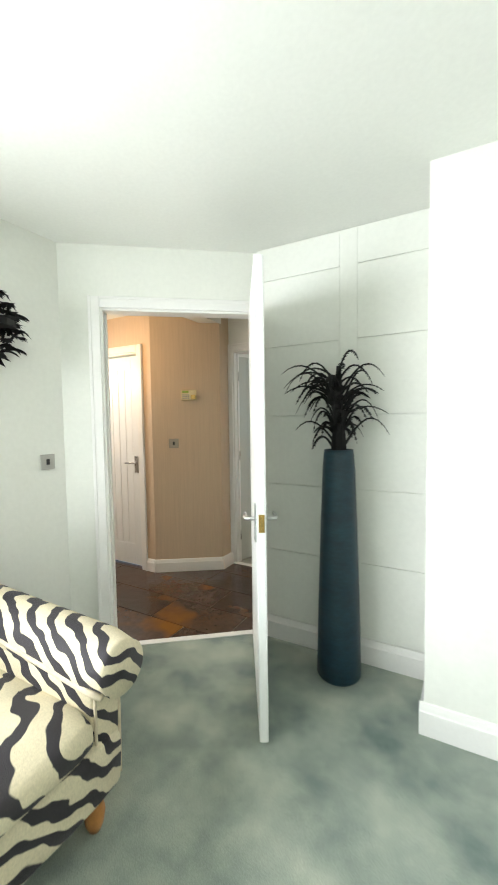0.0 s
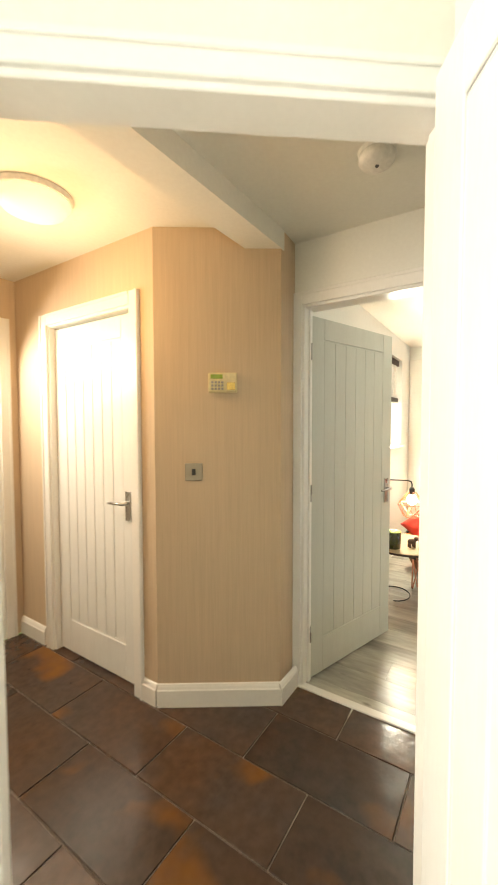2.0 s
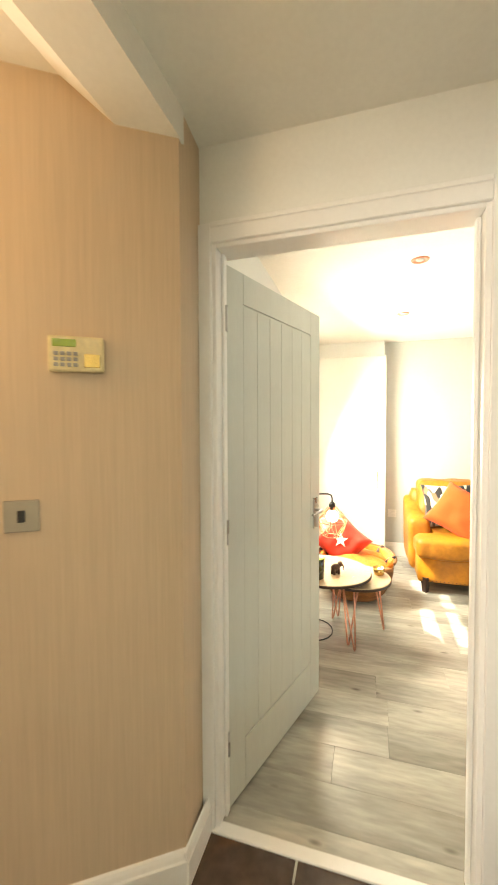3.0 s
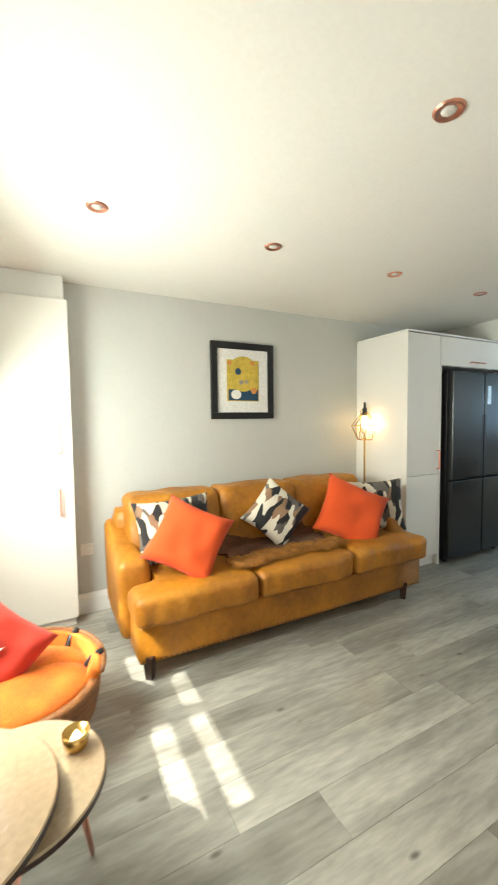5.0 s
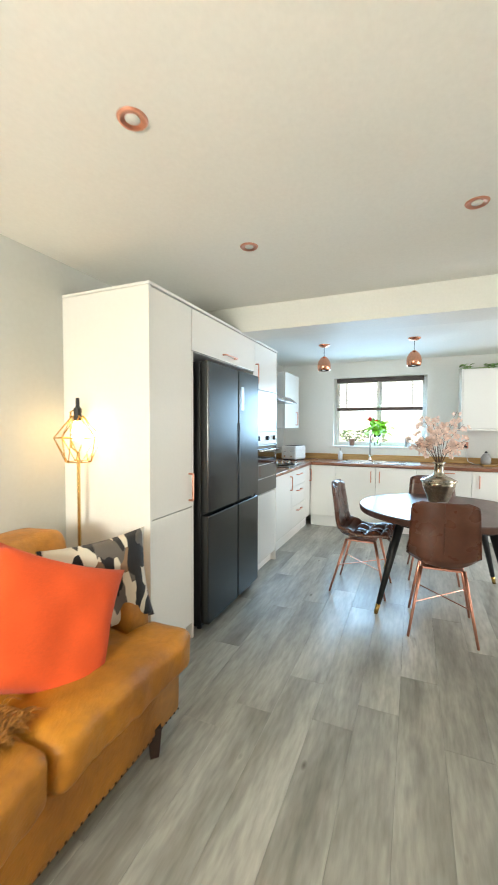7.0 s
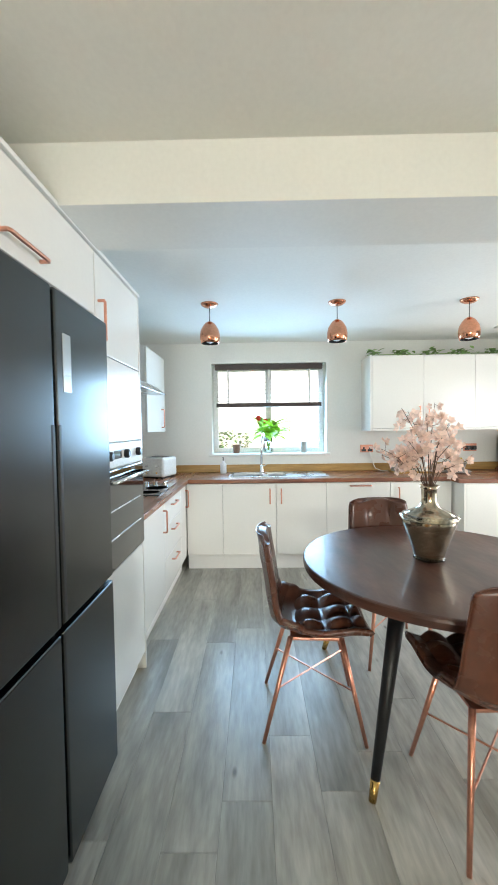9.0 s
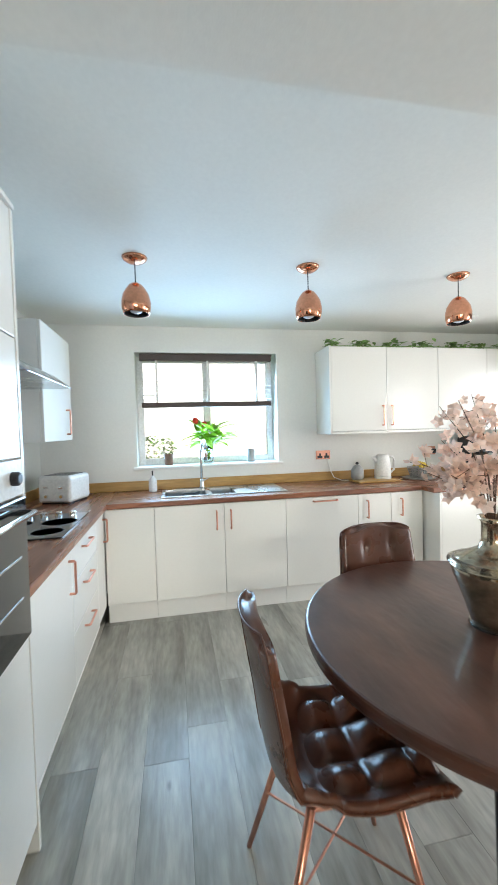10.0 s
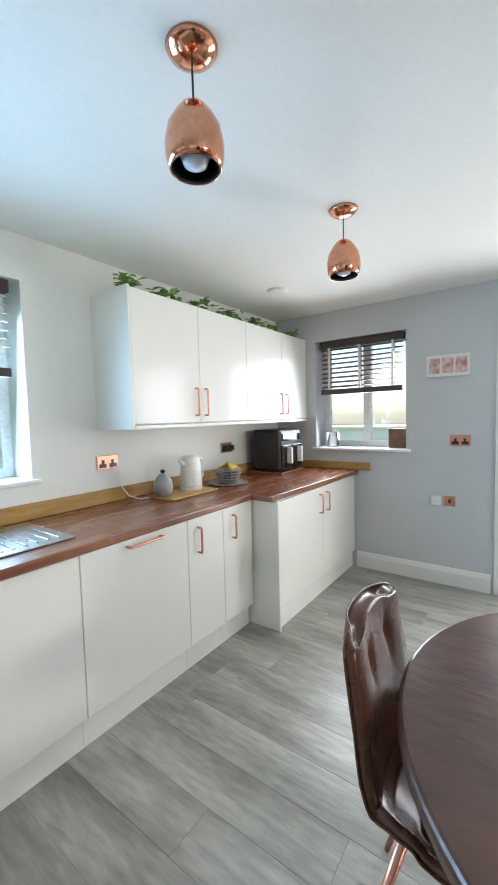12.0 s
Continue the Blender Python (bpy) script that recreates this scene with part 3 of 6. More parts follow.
tag_wall(holed_wall("wall_living_south", "x", 3.40, 0.10, W_X, 2.7, 0, 2.5, [(-1.80, -0.955, 0, 2.045)], "white"), "white wall with the living room doorway")
tag_wall(holed_wall("wall_return", "y", 2.6, 0.1, S_Y, 3.4, 0, 2.5, [], "white"), "plain white return wall")

# hall
tag_wall(solid("wall_hall_angle", slab_between((-1.82, 3.215), (-2.33, 2.865), -0.1, 0, 2.5), "wallpaper", "", "", kind="structure"), "beige wallpapered angled hall wall")
tag_wall(solid("wall_hall_return", slab_between((-1.838, 3.40), (-1.82, 3.215), -0.1, 0, 2.5), "wallpaper", "", "", kind="structure"), "narrow beige wallpapered return")
tag_wall(holed_wall("wall_hall_north", "x", 2.865, 0.1, -3.73, -2.33, 0, 2.5, [(-3.25, -2.48, 0, 2.03)], "wallpaper"), "beige wallpapered hall wall with a door")
tag_wall(holed_wall("wall_hall_west", "y", -3.63, -0.2, 0.8, 2.865, 0, 2.5, [(1.86, 2.76, 0, 2.05)], "wallpaper"), "beige wallpapered hall wall with the front door")
tag_wall(holed_wall("wall_hall_south", "x", 0.9, -0.1, -3.63, -2.03, 0, 2.5, [], "wallpaper"), "beige wallpapered hall wall")
tag_wall(holed_wall("wall_hall_east", "y", 0.30, 0.3, 2.49, 3.40, 0, 2.5, [], "white"), "white hall wall")

# bedroom
tag_wall(holed_wall("wall_room_west", "y", -1.93, -0.1, -2.6, 1.697, 0, 2.5, [(-1.50, 0.26, 0.75, 2.15)], "cream"), "cream painted wall with a light switch")
bm = slab_between((-1.93, 1.697), D1A, 0.10, 0, 2.5)
slab_between(D1A, D1B, 0.10, 2.065, 2.5, bm=bm)
slab_between(D1B, (-0.945, 2.468), 0.10, 0, 2.5, bm=bm)
tag_wall(solid("wall_room_diagonal", bm, "cream", "", "", kind="structure"), "cream painted diagonal wall with a doorway")
tag_wall(holed_wall("wall_room_north", "x", 2.40, 0.10, -1.0, 0.02, 0, 2.5, [], "cream"), "cream panelled wall")
tag_wall(holed_wall("wall_room_pier", "x", 2.015, 0.48, 0.0, 2.4, 0, 2.5, [], "cream"), "cream painted projecting wall")
tag_wall(holed_wall("wall_room_east", "y", 2.3, 0.2, -2.6, 2.015, 0, 2.5, [], "cream"), "cream painted wall")
tag_wall(holed_wall("wall_room_south", "x", -2.4, -0.2, -2.03, 2.5, 0, 2.5, [], "cream"), "plain cream painted wall")


def flat(name, pts, z, thick, material, label, category):
    own = bmesh.new()
    a = [own.verts.new((x, y, z)) for x, y in pts]
    b = [own.verts.new((x, y, z + thick)) for x, y in pts]
    own.faces.new(a[::-1])
    own.faces.new(b)
    k = len(pts)
    for i in range(k):
        own.faces.new((a[i], a[(i + 1) % k], b[(i + 1) % k], b[i]))
    return solid(name, own, material, label, category, kind="structure")


flat("ceiling_living", [(W_X, 3.45), (2.65, 3.45), (2.65, S_Y), (E_X, S_Y), (E_X, N_Y), (W_X, N_Y)], CEIL, 0.1, "ceiling", "white painted ceiling with spotlights", "ceiling")
flat("ceiling_hall", [(-3.63, 0.9), (-2.0, 0.9), (-2.0, 1.75), (-0.98, 2.55), (0.3, 2.49), (0.3, 3.44), (-3.63, 3.44)], CEIL + 0.002, 0.1, "ceiling", "white painted hall ceiling", "ceiling")
flat("ceiling_room", [(-2.0, -2.4), (2.3, -2.4), (2.3, 2.45), (-1.0, 2.45), (-2.0, 1.69)], CEIL_ROOM, 0.1, "ceiling", "white painted bedroom ceiling", "ceiling")
solid("beam_kitchen", box(2.748, 3.08, S_Y, N_Y, 2.156, CEIL + 0.02), "white", "white boxed-in ceiling beam across the room", "beam", kind="structure")
bm = box(-2.10, -1.815, 1.94, 3.24, 2.265, CEIL + 0.02)
for v in bm.verts:
    if v.co.z < 2.3:
        v.co.x = max(v.co.x, -1.965)
solid("beam_hall", bm, "ceiling", "white boxed-in ceiling beam in the hall", "beam", kind="structure")

# floors
floor_room = flat("floor_room", [(-1.97, -2.4), (2.3, -2.4), (2.3, 2.42), (-0.97, 2.42), (-1.03, 2.378), (-1.95, 1.658)], -0.1, 0.105, "carpet", "grey-green cut pile carpet, worn and brushed", "carpet")
floor_hall = flat("floor_hall", [(-3.63, 0.9), (-2.0, 0.9), (-2.0, 1.64), (-1.05, 2.41), (-0.9, 2.5), (0.3, 2.5), (0.3, 3.42), (-3.63, 3.42)], -0.12, 0.114, "grout", "dark brown slate tiled hall floor", "floor")
floor_living = flat("floor_living", [(W_X, 3.42), (2.65, 3.42), (2.65, S_Y), (E_X, S_Y), (E_X, N_Y), (W_X, N_Y)], -0.12, 0.116, "underlay", "grey oak plank floor", "floor")
ground = solid("ground", box(-60, 60, -60, 60, -0.5, -0.3), "lawn", "green lawn outside", "lawn", kind="structure")

# thresholds
bm = slab_between(D1A - DN * 0.03, D1B - DN * 0.03, 0.045, 0.0, 0.010)
solid("threshold_room", bm, "trim", "white painted door threshold", "threshold", kind="structure")
solid("threshold_living", box(-1.80, -0.97, 3.375, 3.42, 0.0, 0.010, 0.003), "trim", "pale metal threshold strip", "threshold", kind="structure")


# baseboards
def skirting(name, a, b, h=0.145, t=0.018):
    """Moulded board; its face stands t to the left of the way from a to b."""
    a, b = Vector(a), Vector(b)
    d = (b - a).normalized()
    nn = Vector((-d.y, d.x))
    prof = [(0, 0), (t, 0), (t, h * 0.74), (t * 0.8, h * 0.78), (t * 0.62, h * 0.88), (t * 0.35, h * 0.97), (0, h)]
    own = bmesh.new()
    rows = []
    for p in (a, b):
        rows.append([own.verts.new((p.x + nn.x * o, p.y + nn.y * o, z + 0.001)) for o, z in prof])
    for k in range(len(prof)):
        k2 = (k + 1) % len(prof)
        own.faces.new((rows[0][k], rows[0][k2], rows[1][k2], rows[1][k]))
    own.faces.new(rows[0][::-1])
    own.faces.new(rows[1])
    return solid(name, own, "trim", "white moulded skirting board", "skirting", kind="structure")


skirting("baseboard", (0.0, 2.40), (-0.955, 2.40))
skirting("baseboard", (2.3, 2.015), (-0.018, 2.015))
skirting("baseboard", (0.0, 2.015), (0.0, 2.40))
skirting("baseboard", (D1A.x - 0.06 * DD.x, D1A.y - 0.06 * DD.y), (-1.93, 1.697))
skirting("baseboard", (-1.93, 1.70), (-1.93, -2.4))
skirting("baseboard", (-1.82, 3.215), (-2.33, 2.865), 0.115)
skirting("baseboard", (-1.82, 3.40), (-1.82, 3.20), 0.115)
skirting("baseboard", (-2.33, 2.865), (-2.43, 2.865), 0.115)
skirting("baseboard", (-3.34, 2.865), (-3.63, 2.865), 0.115)
skirting("baseboard", (-0.7, N_Y), (-1.1, N_Y))
skirting("baseboard", (1.56, N_Y), (-0.7, N_Y))
skirting("baseboard", (0.3, 3.40), (-0.90, 3.40), 0.115)
skirting("baseboard", (3.95, S_Y), (5.0, S_Y))


# door frames
def door_frame(name, a, b, side, top=2.03, depth=0.10, face=0.065, label="white moulded door frame"):
    """Lining and architrave round an opening from a to b; the wall's thickness goes along side."""
    a, b = Vector(a), Vector(b)
    d = (b - a).normalized()
    s = Vector(side).normalized()
    root = thing(name, label, "door frame", kind="structure")

    def bar(nm, p, w, q, dp, z0, z1):
        own = bmesh.new()
        pts = [p, p + d * w, p + d * w + q * dp, p + q * dp]
        lo = [own.verts.new((c.x, c.y, z0)) for c in pts]
        hi = [own.verts.new((c.x, c.y, z1)) for c in pts]
        own.faces.new(lo[::-1])
        own.faces.new(hi)
        for k in range(4):
            own.faces.new((lo[k], lo[(k + 1) % 4], hi[(k + 1) % 4], hi[k]))
        bmesh.ops.recalc_face_normals(own, faces=own.faces)
        bmesh.ops.bevel(own, geom=own.edges[:], offset=0.003, segments=1, affect="EDGES")
        return part(nm, own, "trim", root)
    e = 0.004
    L = (b - a).length
    bar("lining", a - s * e, 0.022, s, depth + 2 * e, 0, top)
    bar("lining", b - d * 0.022 - s * e, 0.022, s, depth + 2 * e, 0, top)
    bar("head", a + d * 0.022 - s * e, L - 0.044, s, depth + 2 * e, top - 0.022, top)
    bar("stop", a + d * 0.022 + s * depth * 0.42, 0.012, s, depth * 0.3, 0, top - 0.022)
    bar("stop", b - d * 0.034 + s * depth * 0.42, 0.012, s, depth * 0.3, 0, top - 0.022)
    for q, off in ((-s, 0.0), (s, depth)):
        o = s * off
        bar("architrave", a + o - d * (face - 0.008), face, q, 0.018, 0, top + face - 0.008)
        bar("architrave", b + o - d * 0.008, face, q, 0.018, 0, top + face - 0.008)
        bar("architrave", a + o + d * 0.008, L - 0.016, q, 0.018, top - 0.008, top + face - 0.008)
        bar("moulding", a + o - d * (face - 0.008) + q * 0.018, 0.018, q, 0.006, 0, top + face - 0.008)
        bar("moulding", b + o + d * (face - 0.026) + q * 0.018, 0.018, q, 0.006, 0, top + face - 0.008)
        bar("moulding", a + o + d * 0.008 + q * 0.018, L - 0.016, q, 0.006, top + face - 0.026, top + face - 0.008)
    return root


door_frame("door_frame_room", D1A, D1B, DN, top=2.065)
door_frame("door_frame_living", (-1.80, 3.40), (-0.955, 3.40), (0, 1), top=2.045)
door_frame("door_frame_cupboard", (-3.25, 2.865), (-2.48, 2.865), (0, 1))
door_frame("door_frame_front", (-3.63, 2.76), (-3.63, 1.86), (-1, 0), top=2.05, depth=0.2)
solid("trim", box(3.86, 3.93, S_Y, S_Y + 0.02, 0, 2.1, 0.004), "trim", "white door architrave in the kitchen", "architrave", kind="structure")


# doors
def lever(parent, x, z, face, flip, mt="steel", plate=True):
    """A lever handle with its back plate on a door face at y = face."""
    s = 1 if face > 0 else -1
    if plate:
        part("back_plate", box(x - 0.019, x + 0.019, face, face + s * 0.006, z - 0.095, z + 0.06, 0.003), mt, parent, "brushed metal back plate")
    bm = tube([(x, face, z), (x, face + s * 0.045, z)], 0.009)
    tube([(x, face + s * 0.042, z), (x - flip * 0.03, face + s * 0.048, z), (x - flip * 0.115, face + s * 0.046, z - 0.004)], 0.0095, bm=bm, r2=0.007)
    return part("door_handle", bm, mt, parent, "metal lever handle", smooth=True)


def panel_door(name, w, m, paint, label, h=1.985, t=0.038, boards=6, sides=(-1, 1), hinges=True, flip=1, handle_mt="steel", handle_z=1.0, gap=0.0025, sunk=0.0035):
    """A boarded door: a leaf with a sunk field of upright boards; hinge at x=0, leaf towards +x."""
    root = thing(name, label, "door", m, kind="structure")
    z0 = 0.012
    part("leaf", box(0, w, -t / 2 + 0.006, t / 2 - 0.006, z0, z0 + h, 0.0), paint, root)
    st, top, low = 0.105, 0.115, 0.20
    for s in sides:
        f0, f1 = (t / 2 - 0.006, t / 2) if s > 0 else (-t / 2, -t / 2 + 0.006)
        for x0, x1, a, b in ((0, st, z0, z0 + h), (w - st, w, z0, z0 + h), (st, w - st, z0, z0 + low), (st, w - st, z0 + h - top, z0 + h)):
            part("rail" if x1 - x0 > 0.2 else "stile", box(x0, x1, f0, f1, a, b, 0.002, 1), paint, root)
        bw = (w - 2 * st) / boards
        for k in range(boards):
            x = st + k * bw
            f2 = f1 - sunk if s > 0 else f1
            f3 = f0 if s > 0 else f0 + sunk
            part("board", box(x + gap, x + bw - gap, f3, f2, z0 + low + 0.008, z0 + h - top - 0.008, min(0.003, gap + 0.0004), 1), paint, root)
    for s in (-1, 1):
        lever(root, w - 0.06, handle_z, s * t / 2, flip, handle_mt)
    part("latch_plate", box(w, w + 0.002, -0.012, 0.012, handle_z - 0.045, handle_z + 0.03), "brass" if handle_mt == "steel" else handle_mt, root, "brass latch plate")
    if hinges:
        for z in (0.22, 1.0, 1.76):
            bm = tube([(-0.006, -t / 2 - 0.004, z), (-0.006, -t / 2 - 0.004, z + 0.09)], 0.006)
            box(-0.004, 0.0, -t / 2, t / 2, z, z + 0.09, bm=bm)
            part("hinge", bm, "steel", root, "steel butt hinge")
    return root


def yaw_of(a, b):
    return math.degrees(math.atan2(b[1] - a[1], b[0] - a[0]))


h1, f1 = (-1.005, 2.335), (-0.585, 1.625)
panel_door("door_1", 0.82, pose(h1[0], h1[1], 0, 0, 0, yaw_of(h1, f1)), "door", "white boarded bedroom door standing open", h=2.03, handle_z=0.965, hinges=False)
h3, f3 = (-1.785, 3.47), (-1.547, 4.222)
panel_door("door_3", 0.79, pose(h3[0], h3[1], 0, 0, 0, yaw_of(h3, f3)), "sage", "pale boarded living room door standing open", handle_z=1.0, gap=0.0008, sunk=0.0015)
panel_door("door_2", 0.722, pose(-3.226, 2.915, 0, 0, 0, 0), "door", "white boarded cupboard door, shut", sides=(-1,), hinges=False)
panel_door("door_4", 0.85, pose(-3.70, 1.885, 0, 0, 0, 90), "door", "white front door with a black handle, shut", h=2.0, hinges=False, handle_mt="black")


# windows
def window(name, axis, at, out, lo, hi, z0, z1, mullions=(), transom=None, fw=0.055, label="white plastic framed window"):
    """Frame, panes and sill in an opening; at is the wall's inner face, out the way outwards."""
    root = thing(name, label, "window", kind="structure")
    g = at + out * 0.20

    def b(nm, p0, p1, d0, d1, q0, q1, mt="upvc", bev=0.004):
        a0, a1 = sorted((d0, d1))
        bm = box(p0, p1, a0, a1, q0, q1, bev) if axis == "x" else box(a0, a1, p0, p1, q0, q1, bev)
        return part(nm, bm, mt, root)
    d0, d1 = g, g + out * 0.06
    b("frame", lo, lo + fw, d0, d1, z0, z1)
    b("frame", hi - fw, hi, d0, d1, z0, z1)
    b("frame", lo + fw, hi - fw, d0, d1, z0, z0 + fw)
    b("frame", lo + fw, hi - fw, d0, d1, z1 - fw, z1)
    cuts = [lo + fw] + list(mullions) + [hi - fw]
    for mm in mullions:
        b("mullion", mm - 0.035, mm + 0.035, d0, d1, z0 + fw, z1 - fw)
    for tz, tw in transom or ():
        for k in range(len(cuts) - 1):
            b("transom", cuts[k] + (0.035 if k else 0), cuts[k + 1] - (0.035 if k + 2 < len(cuts) else 0), d0 + out * 0.002, d1 - out * 0.002, tz - tw / 2, tz + tw / 2)
    for k in range(len(cuts) - 1):
        pn = b("pane", cuts[k], cuts[k + 1], g + out * 0.026, g + out * 0.032, z0 + fw, z1 - fw, "glass", 0)
        pn.visible_shadow = False
    b("window_sill", lo - 0.04, hi + 0.04, at - out * 0.03, g, z0 - 0.028, z0 - 0.002, "trim", 0.008)
    return root


window("window_1", "y", E_X, 1, 4.63, 5.93, 1.11, 2.13, (5.28,))
window("window_2", "x", S_Y, -1, 4.57, 5.40, 1.10, 2.10, (4.97,))
window("window_3", "y", W_X, -1, 4.98, 6.18, 1.19, 2.14, (5.565,), ((1.685, 0.05),))
window("window_4", "y", -1.93, -1, -1.50, 0.26, 0.75, 2.15, (-0.91, -0.33), label="white plastic framed bedroom window")


# glazed door to the garden, unseen, assumed beyond the architrave
def glazed_door(name, x0, x1, top, label):
    root = thing(name, label, "door", kind="structure")
    y0, y1 = S_Y - 0.25, S_Y - 0.19
    for nm, b in (("frame", (x0, x0 + 0.06, 0.0, top)), ("frame", (x1 - 0.06, x1, 0.0, top)), ("frame", (x0 + 0.06, x1 - 0.06, top - 0.06, top)),
                  ("bottom_rail", (x0 + 0.06, x1 - 0.06, 0.0, 0.14))):
        part(nm, box(b[0], b[1], y0, y1, b[2], b[3], 0.004), "upvc", root)
    pn = part("pane", box(x0 + 0.06, x1 - 0.06, y0 + 0.026, y0 + 0.032, 0.14, top - 0.06), "glass", root)
    pn.visible_shadow = False
    part("door_handle", tube([(x0 + 0.03, y1, 1.0), (x0 + 0.03, y1 + 0.045, 1.0), (x0 + 0.14, y1 + 0.045, 0.997)], 0.009), "upvc", root, smooth=True)
    return root


glazed_door("door_5", 2.92, 3.80, 2.06, "white plastic framed glazed garden door, unseen and assumed, shut")


# blinds
def blind(name, axis, at, out, lo, hi, top, drop, slats, label, tilt=9, slat="slat"):
    """A slatted blind: head box, slats, bottom rail, tapes."""
    root = thing(name, label, "blind")
    c = at + out * 0.06

    def b(nm, p0, p1, hd, q0, q1, mt, bev=0.002):
        a0, a1 = c - hd, c + hd
        bm = box(p0, p1, a0, a1, q0, q1, bev, 1) if axis == "x" else box(a0, a1, p0, p1, q0, q1, bev, 1)
        return part(nm, bm, mt, root)
    b("head_box", lo, hi, 0.03, top - 0.06, top, "blind")
    b("bottom_rail", lo + 0.01, hi - 0.01, 0.027, drop, drop + 0.045, "blind")
    for k in range(slats):
        z = drop + 0.07 + (top - 0.08 - drop - 0.07) * k / max(1, slats - 1)
        own = box(lo + 0.012, hi - 0.012, -0.024, 0.024, -0.0014, 0.0014)
        for v in own.verts:
            yy, zz = v.co.y, v.co.z
            a = radians(tilt) * out
            v.co.y, v.co.z = yy * math.cos(a) - zz * math.sin(a), yy * math.sin(a) + zz * math.cos(a)
            if axis == "x":
                v.co = Vector((v.co.x, c + v.co.y, z + v.co.z))
            else:
                v.co = Vector((c + v.co.y, v.co.x, z + v.co.z))
        part("slat", own, slat, root)
    for f in (0.12, 0.5, 0.88):
        p = lo + (hi - lo) * f
        b("tape", p - 0.009, p + 0.009, 0.0275, drop + 0.045, top - 0.06, "slat", 0)
    return root


blind("venetian_blind", "y", E_X, 1, 4.67, 5.89, 2.125, 1.64, 9, "dark wooden headed slatted blind half raised")
blind("venetian_blind", "x", S_Y, -1, 4.60, 5.37, 2.095, 1.60, 9, "dark wooden slatted blind half raised", 22, "slat_wood")
blind("venetian_blind", "y", W_X, -1, 5.00, 6.16, 2.135, 1.67, 11, "white slatted blind half raised in the living room", -50)

# ---- bedroom things ----
strip = new("panel", finish("panel", box(-0.478, -0.382, 2.392, 2.399, 0.15, 2.415, 0.001, 1), "cream"))
strip.parent = bpy.data.objects["wall_room_north"]
for x0, x1 in ((-0.955, -0.4785), (-0.3815, -0.02)):
    for z0, z1 in ((0.15, 0.575), (0.58, 0.99), (0.995, 1.405), (1.41, 1.82), (1.825, 2.22), (2.225, 2.415)):
        pn = new("panel", finish("panel", box(x0, x1, 2.392, 2.399, z0, z1, 0.001, 1), "cream"))
        pn.parent = bpy.data.objects["wall_room_north"]

# tall vase with feathers
vase = thing("floor_vase", "tall tapered dark teal floor vase with black feathers", "vase", pose(-0.44, 2.235, 0))
part("body", lathe([(0.106, 0.0), (0.117, 0.02), (0.115, 0.1), (0.108, 0.4), (0.096, 0.8), (0.084, 1.12), (0.078, 1.2), (0.074, 1.225), (0.066, 1.225), (0.07, 1.19), (0.06, 1.1)], 32), "teal", vase, smooth=True)


def feather(bm, base, yaw, reach, rise, droop, width, rng):
    """A drooping plume: a curved quill with barbs on both sides."""
    c, s = math.cos(yaw), math.sin(yaw)
    pts = []
    for k in range(9):
        f = k / 8
        d = reach * f
        pts.append(Vector((base[0] + c * d, base[1] + s * d, base[2] + rise * math.sin(f * 2.2) - droop * f * f)))
    tube(pts, 0.0075, 5, bm, r2=0.001)
    side = Vector((-s, c, 0))
    for k in range(1, 8):
        d = (pts[k + 1] - pts[k]).normalized()
        for sg in (-1, 1):
            for e in range(2):
                w = width * math.sin(math.pi * (k + e * 0.5) / 9) * rng.uniform(0.7, 1.2)
                o = pts[k] + (pts[k + 1] - pts[k]) * e * 0.5
                tip = o + side * sg * w + d * w * 0.9 + Vector((0, 0, -w * 0.35))
                v = [bm.verts.new(o - d * 0.007), bm.verts.new(o + d * 0.009), bm.verts.new(tip)]
                v.append(bm.verts.new(o + side * sg * w * 0.5 + Vector((0, 0, 0.004))))
                bm.faces.new((v[0], v[3], v[2]))
                bm.faces.new((v[3], v[1], v[2]))


rng = random.Random(4)
bm = bmesh.new()
for k in range(74):
    h = rng.uniform(0.0, 1.0)
    feather(bm, (rng.uniform(-0.03, 0.03), rng.uniform(-0.03, 0.03), 1.22 + 0.34 * h), rng.uniform(0, 6.283), rng.uniform(0.15, 0.29) * (1.1 - 0.25 * (1 - h)), rng.uniform(0.08, 0.22), rng.uniform(0.02, 0.14), 0.017, rng)
tube([(0, 0, 1.1), (0, 0, 1.66)], 0.05, 8, bm, r2=0.012)
part("feather_plume", bm, "feather", vase, "black feather plume")

# wreath on the bedroom wall
rng = random.Random(9)
bm = bmesh.new()
for k in range(90):
    a, r = rng.uniform(0, 6.283), rng.uniform(0.0, 0.05)
    ring = 0.10 + r
    feather(bm, (rng.uniform(0.01, 0.05), ring * math.cos(a), ring * math.sin(a)), rng.uniform(-1.2, 1.2), rng.uniform(0.03, 0.10), rng.uniform(-0.05, 0.07), 0.02, 0.035, rng)
lathe([(0.15, 0), (0.15, 0.03), (0.05, 0.03)], 20, bm)
wreath = solid("feather_wreath", bm, "feather", "round black feather wreath hung on the wall", "wreath", pose(-1.925, 1.27, 1.86))


def socket(name, m, label, w=0.086, h=0.086, mt="steel", rockers=1, cat="light switch"):
    """A wall plate with rockers, face to -y."""
    root = thing(name, label, cat, m)
    part("plate", box(-w / 2, w / 2, -0.008, 0.0, -h / 2, h / 2, 0.003), mt, root)
    for k in range(rockers):
        x = (k - (rockers - 1) / 2) * w / max(1, rockers) * 0.9
        part("rocker", box(x - 0.009, x + 0.009, -0.012, -0.006, -0.016, 0.016, 0.002), "plastic_black", root, "dark rocker")
    return root


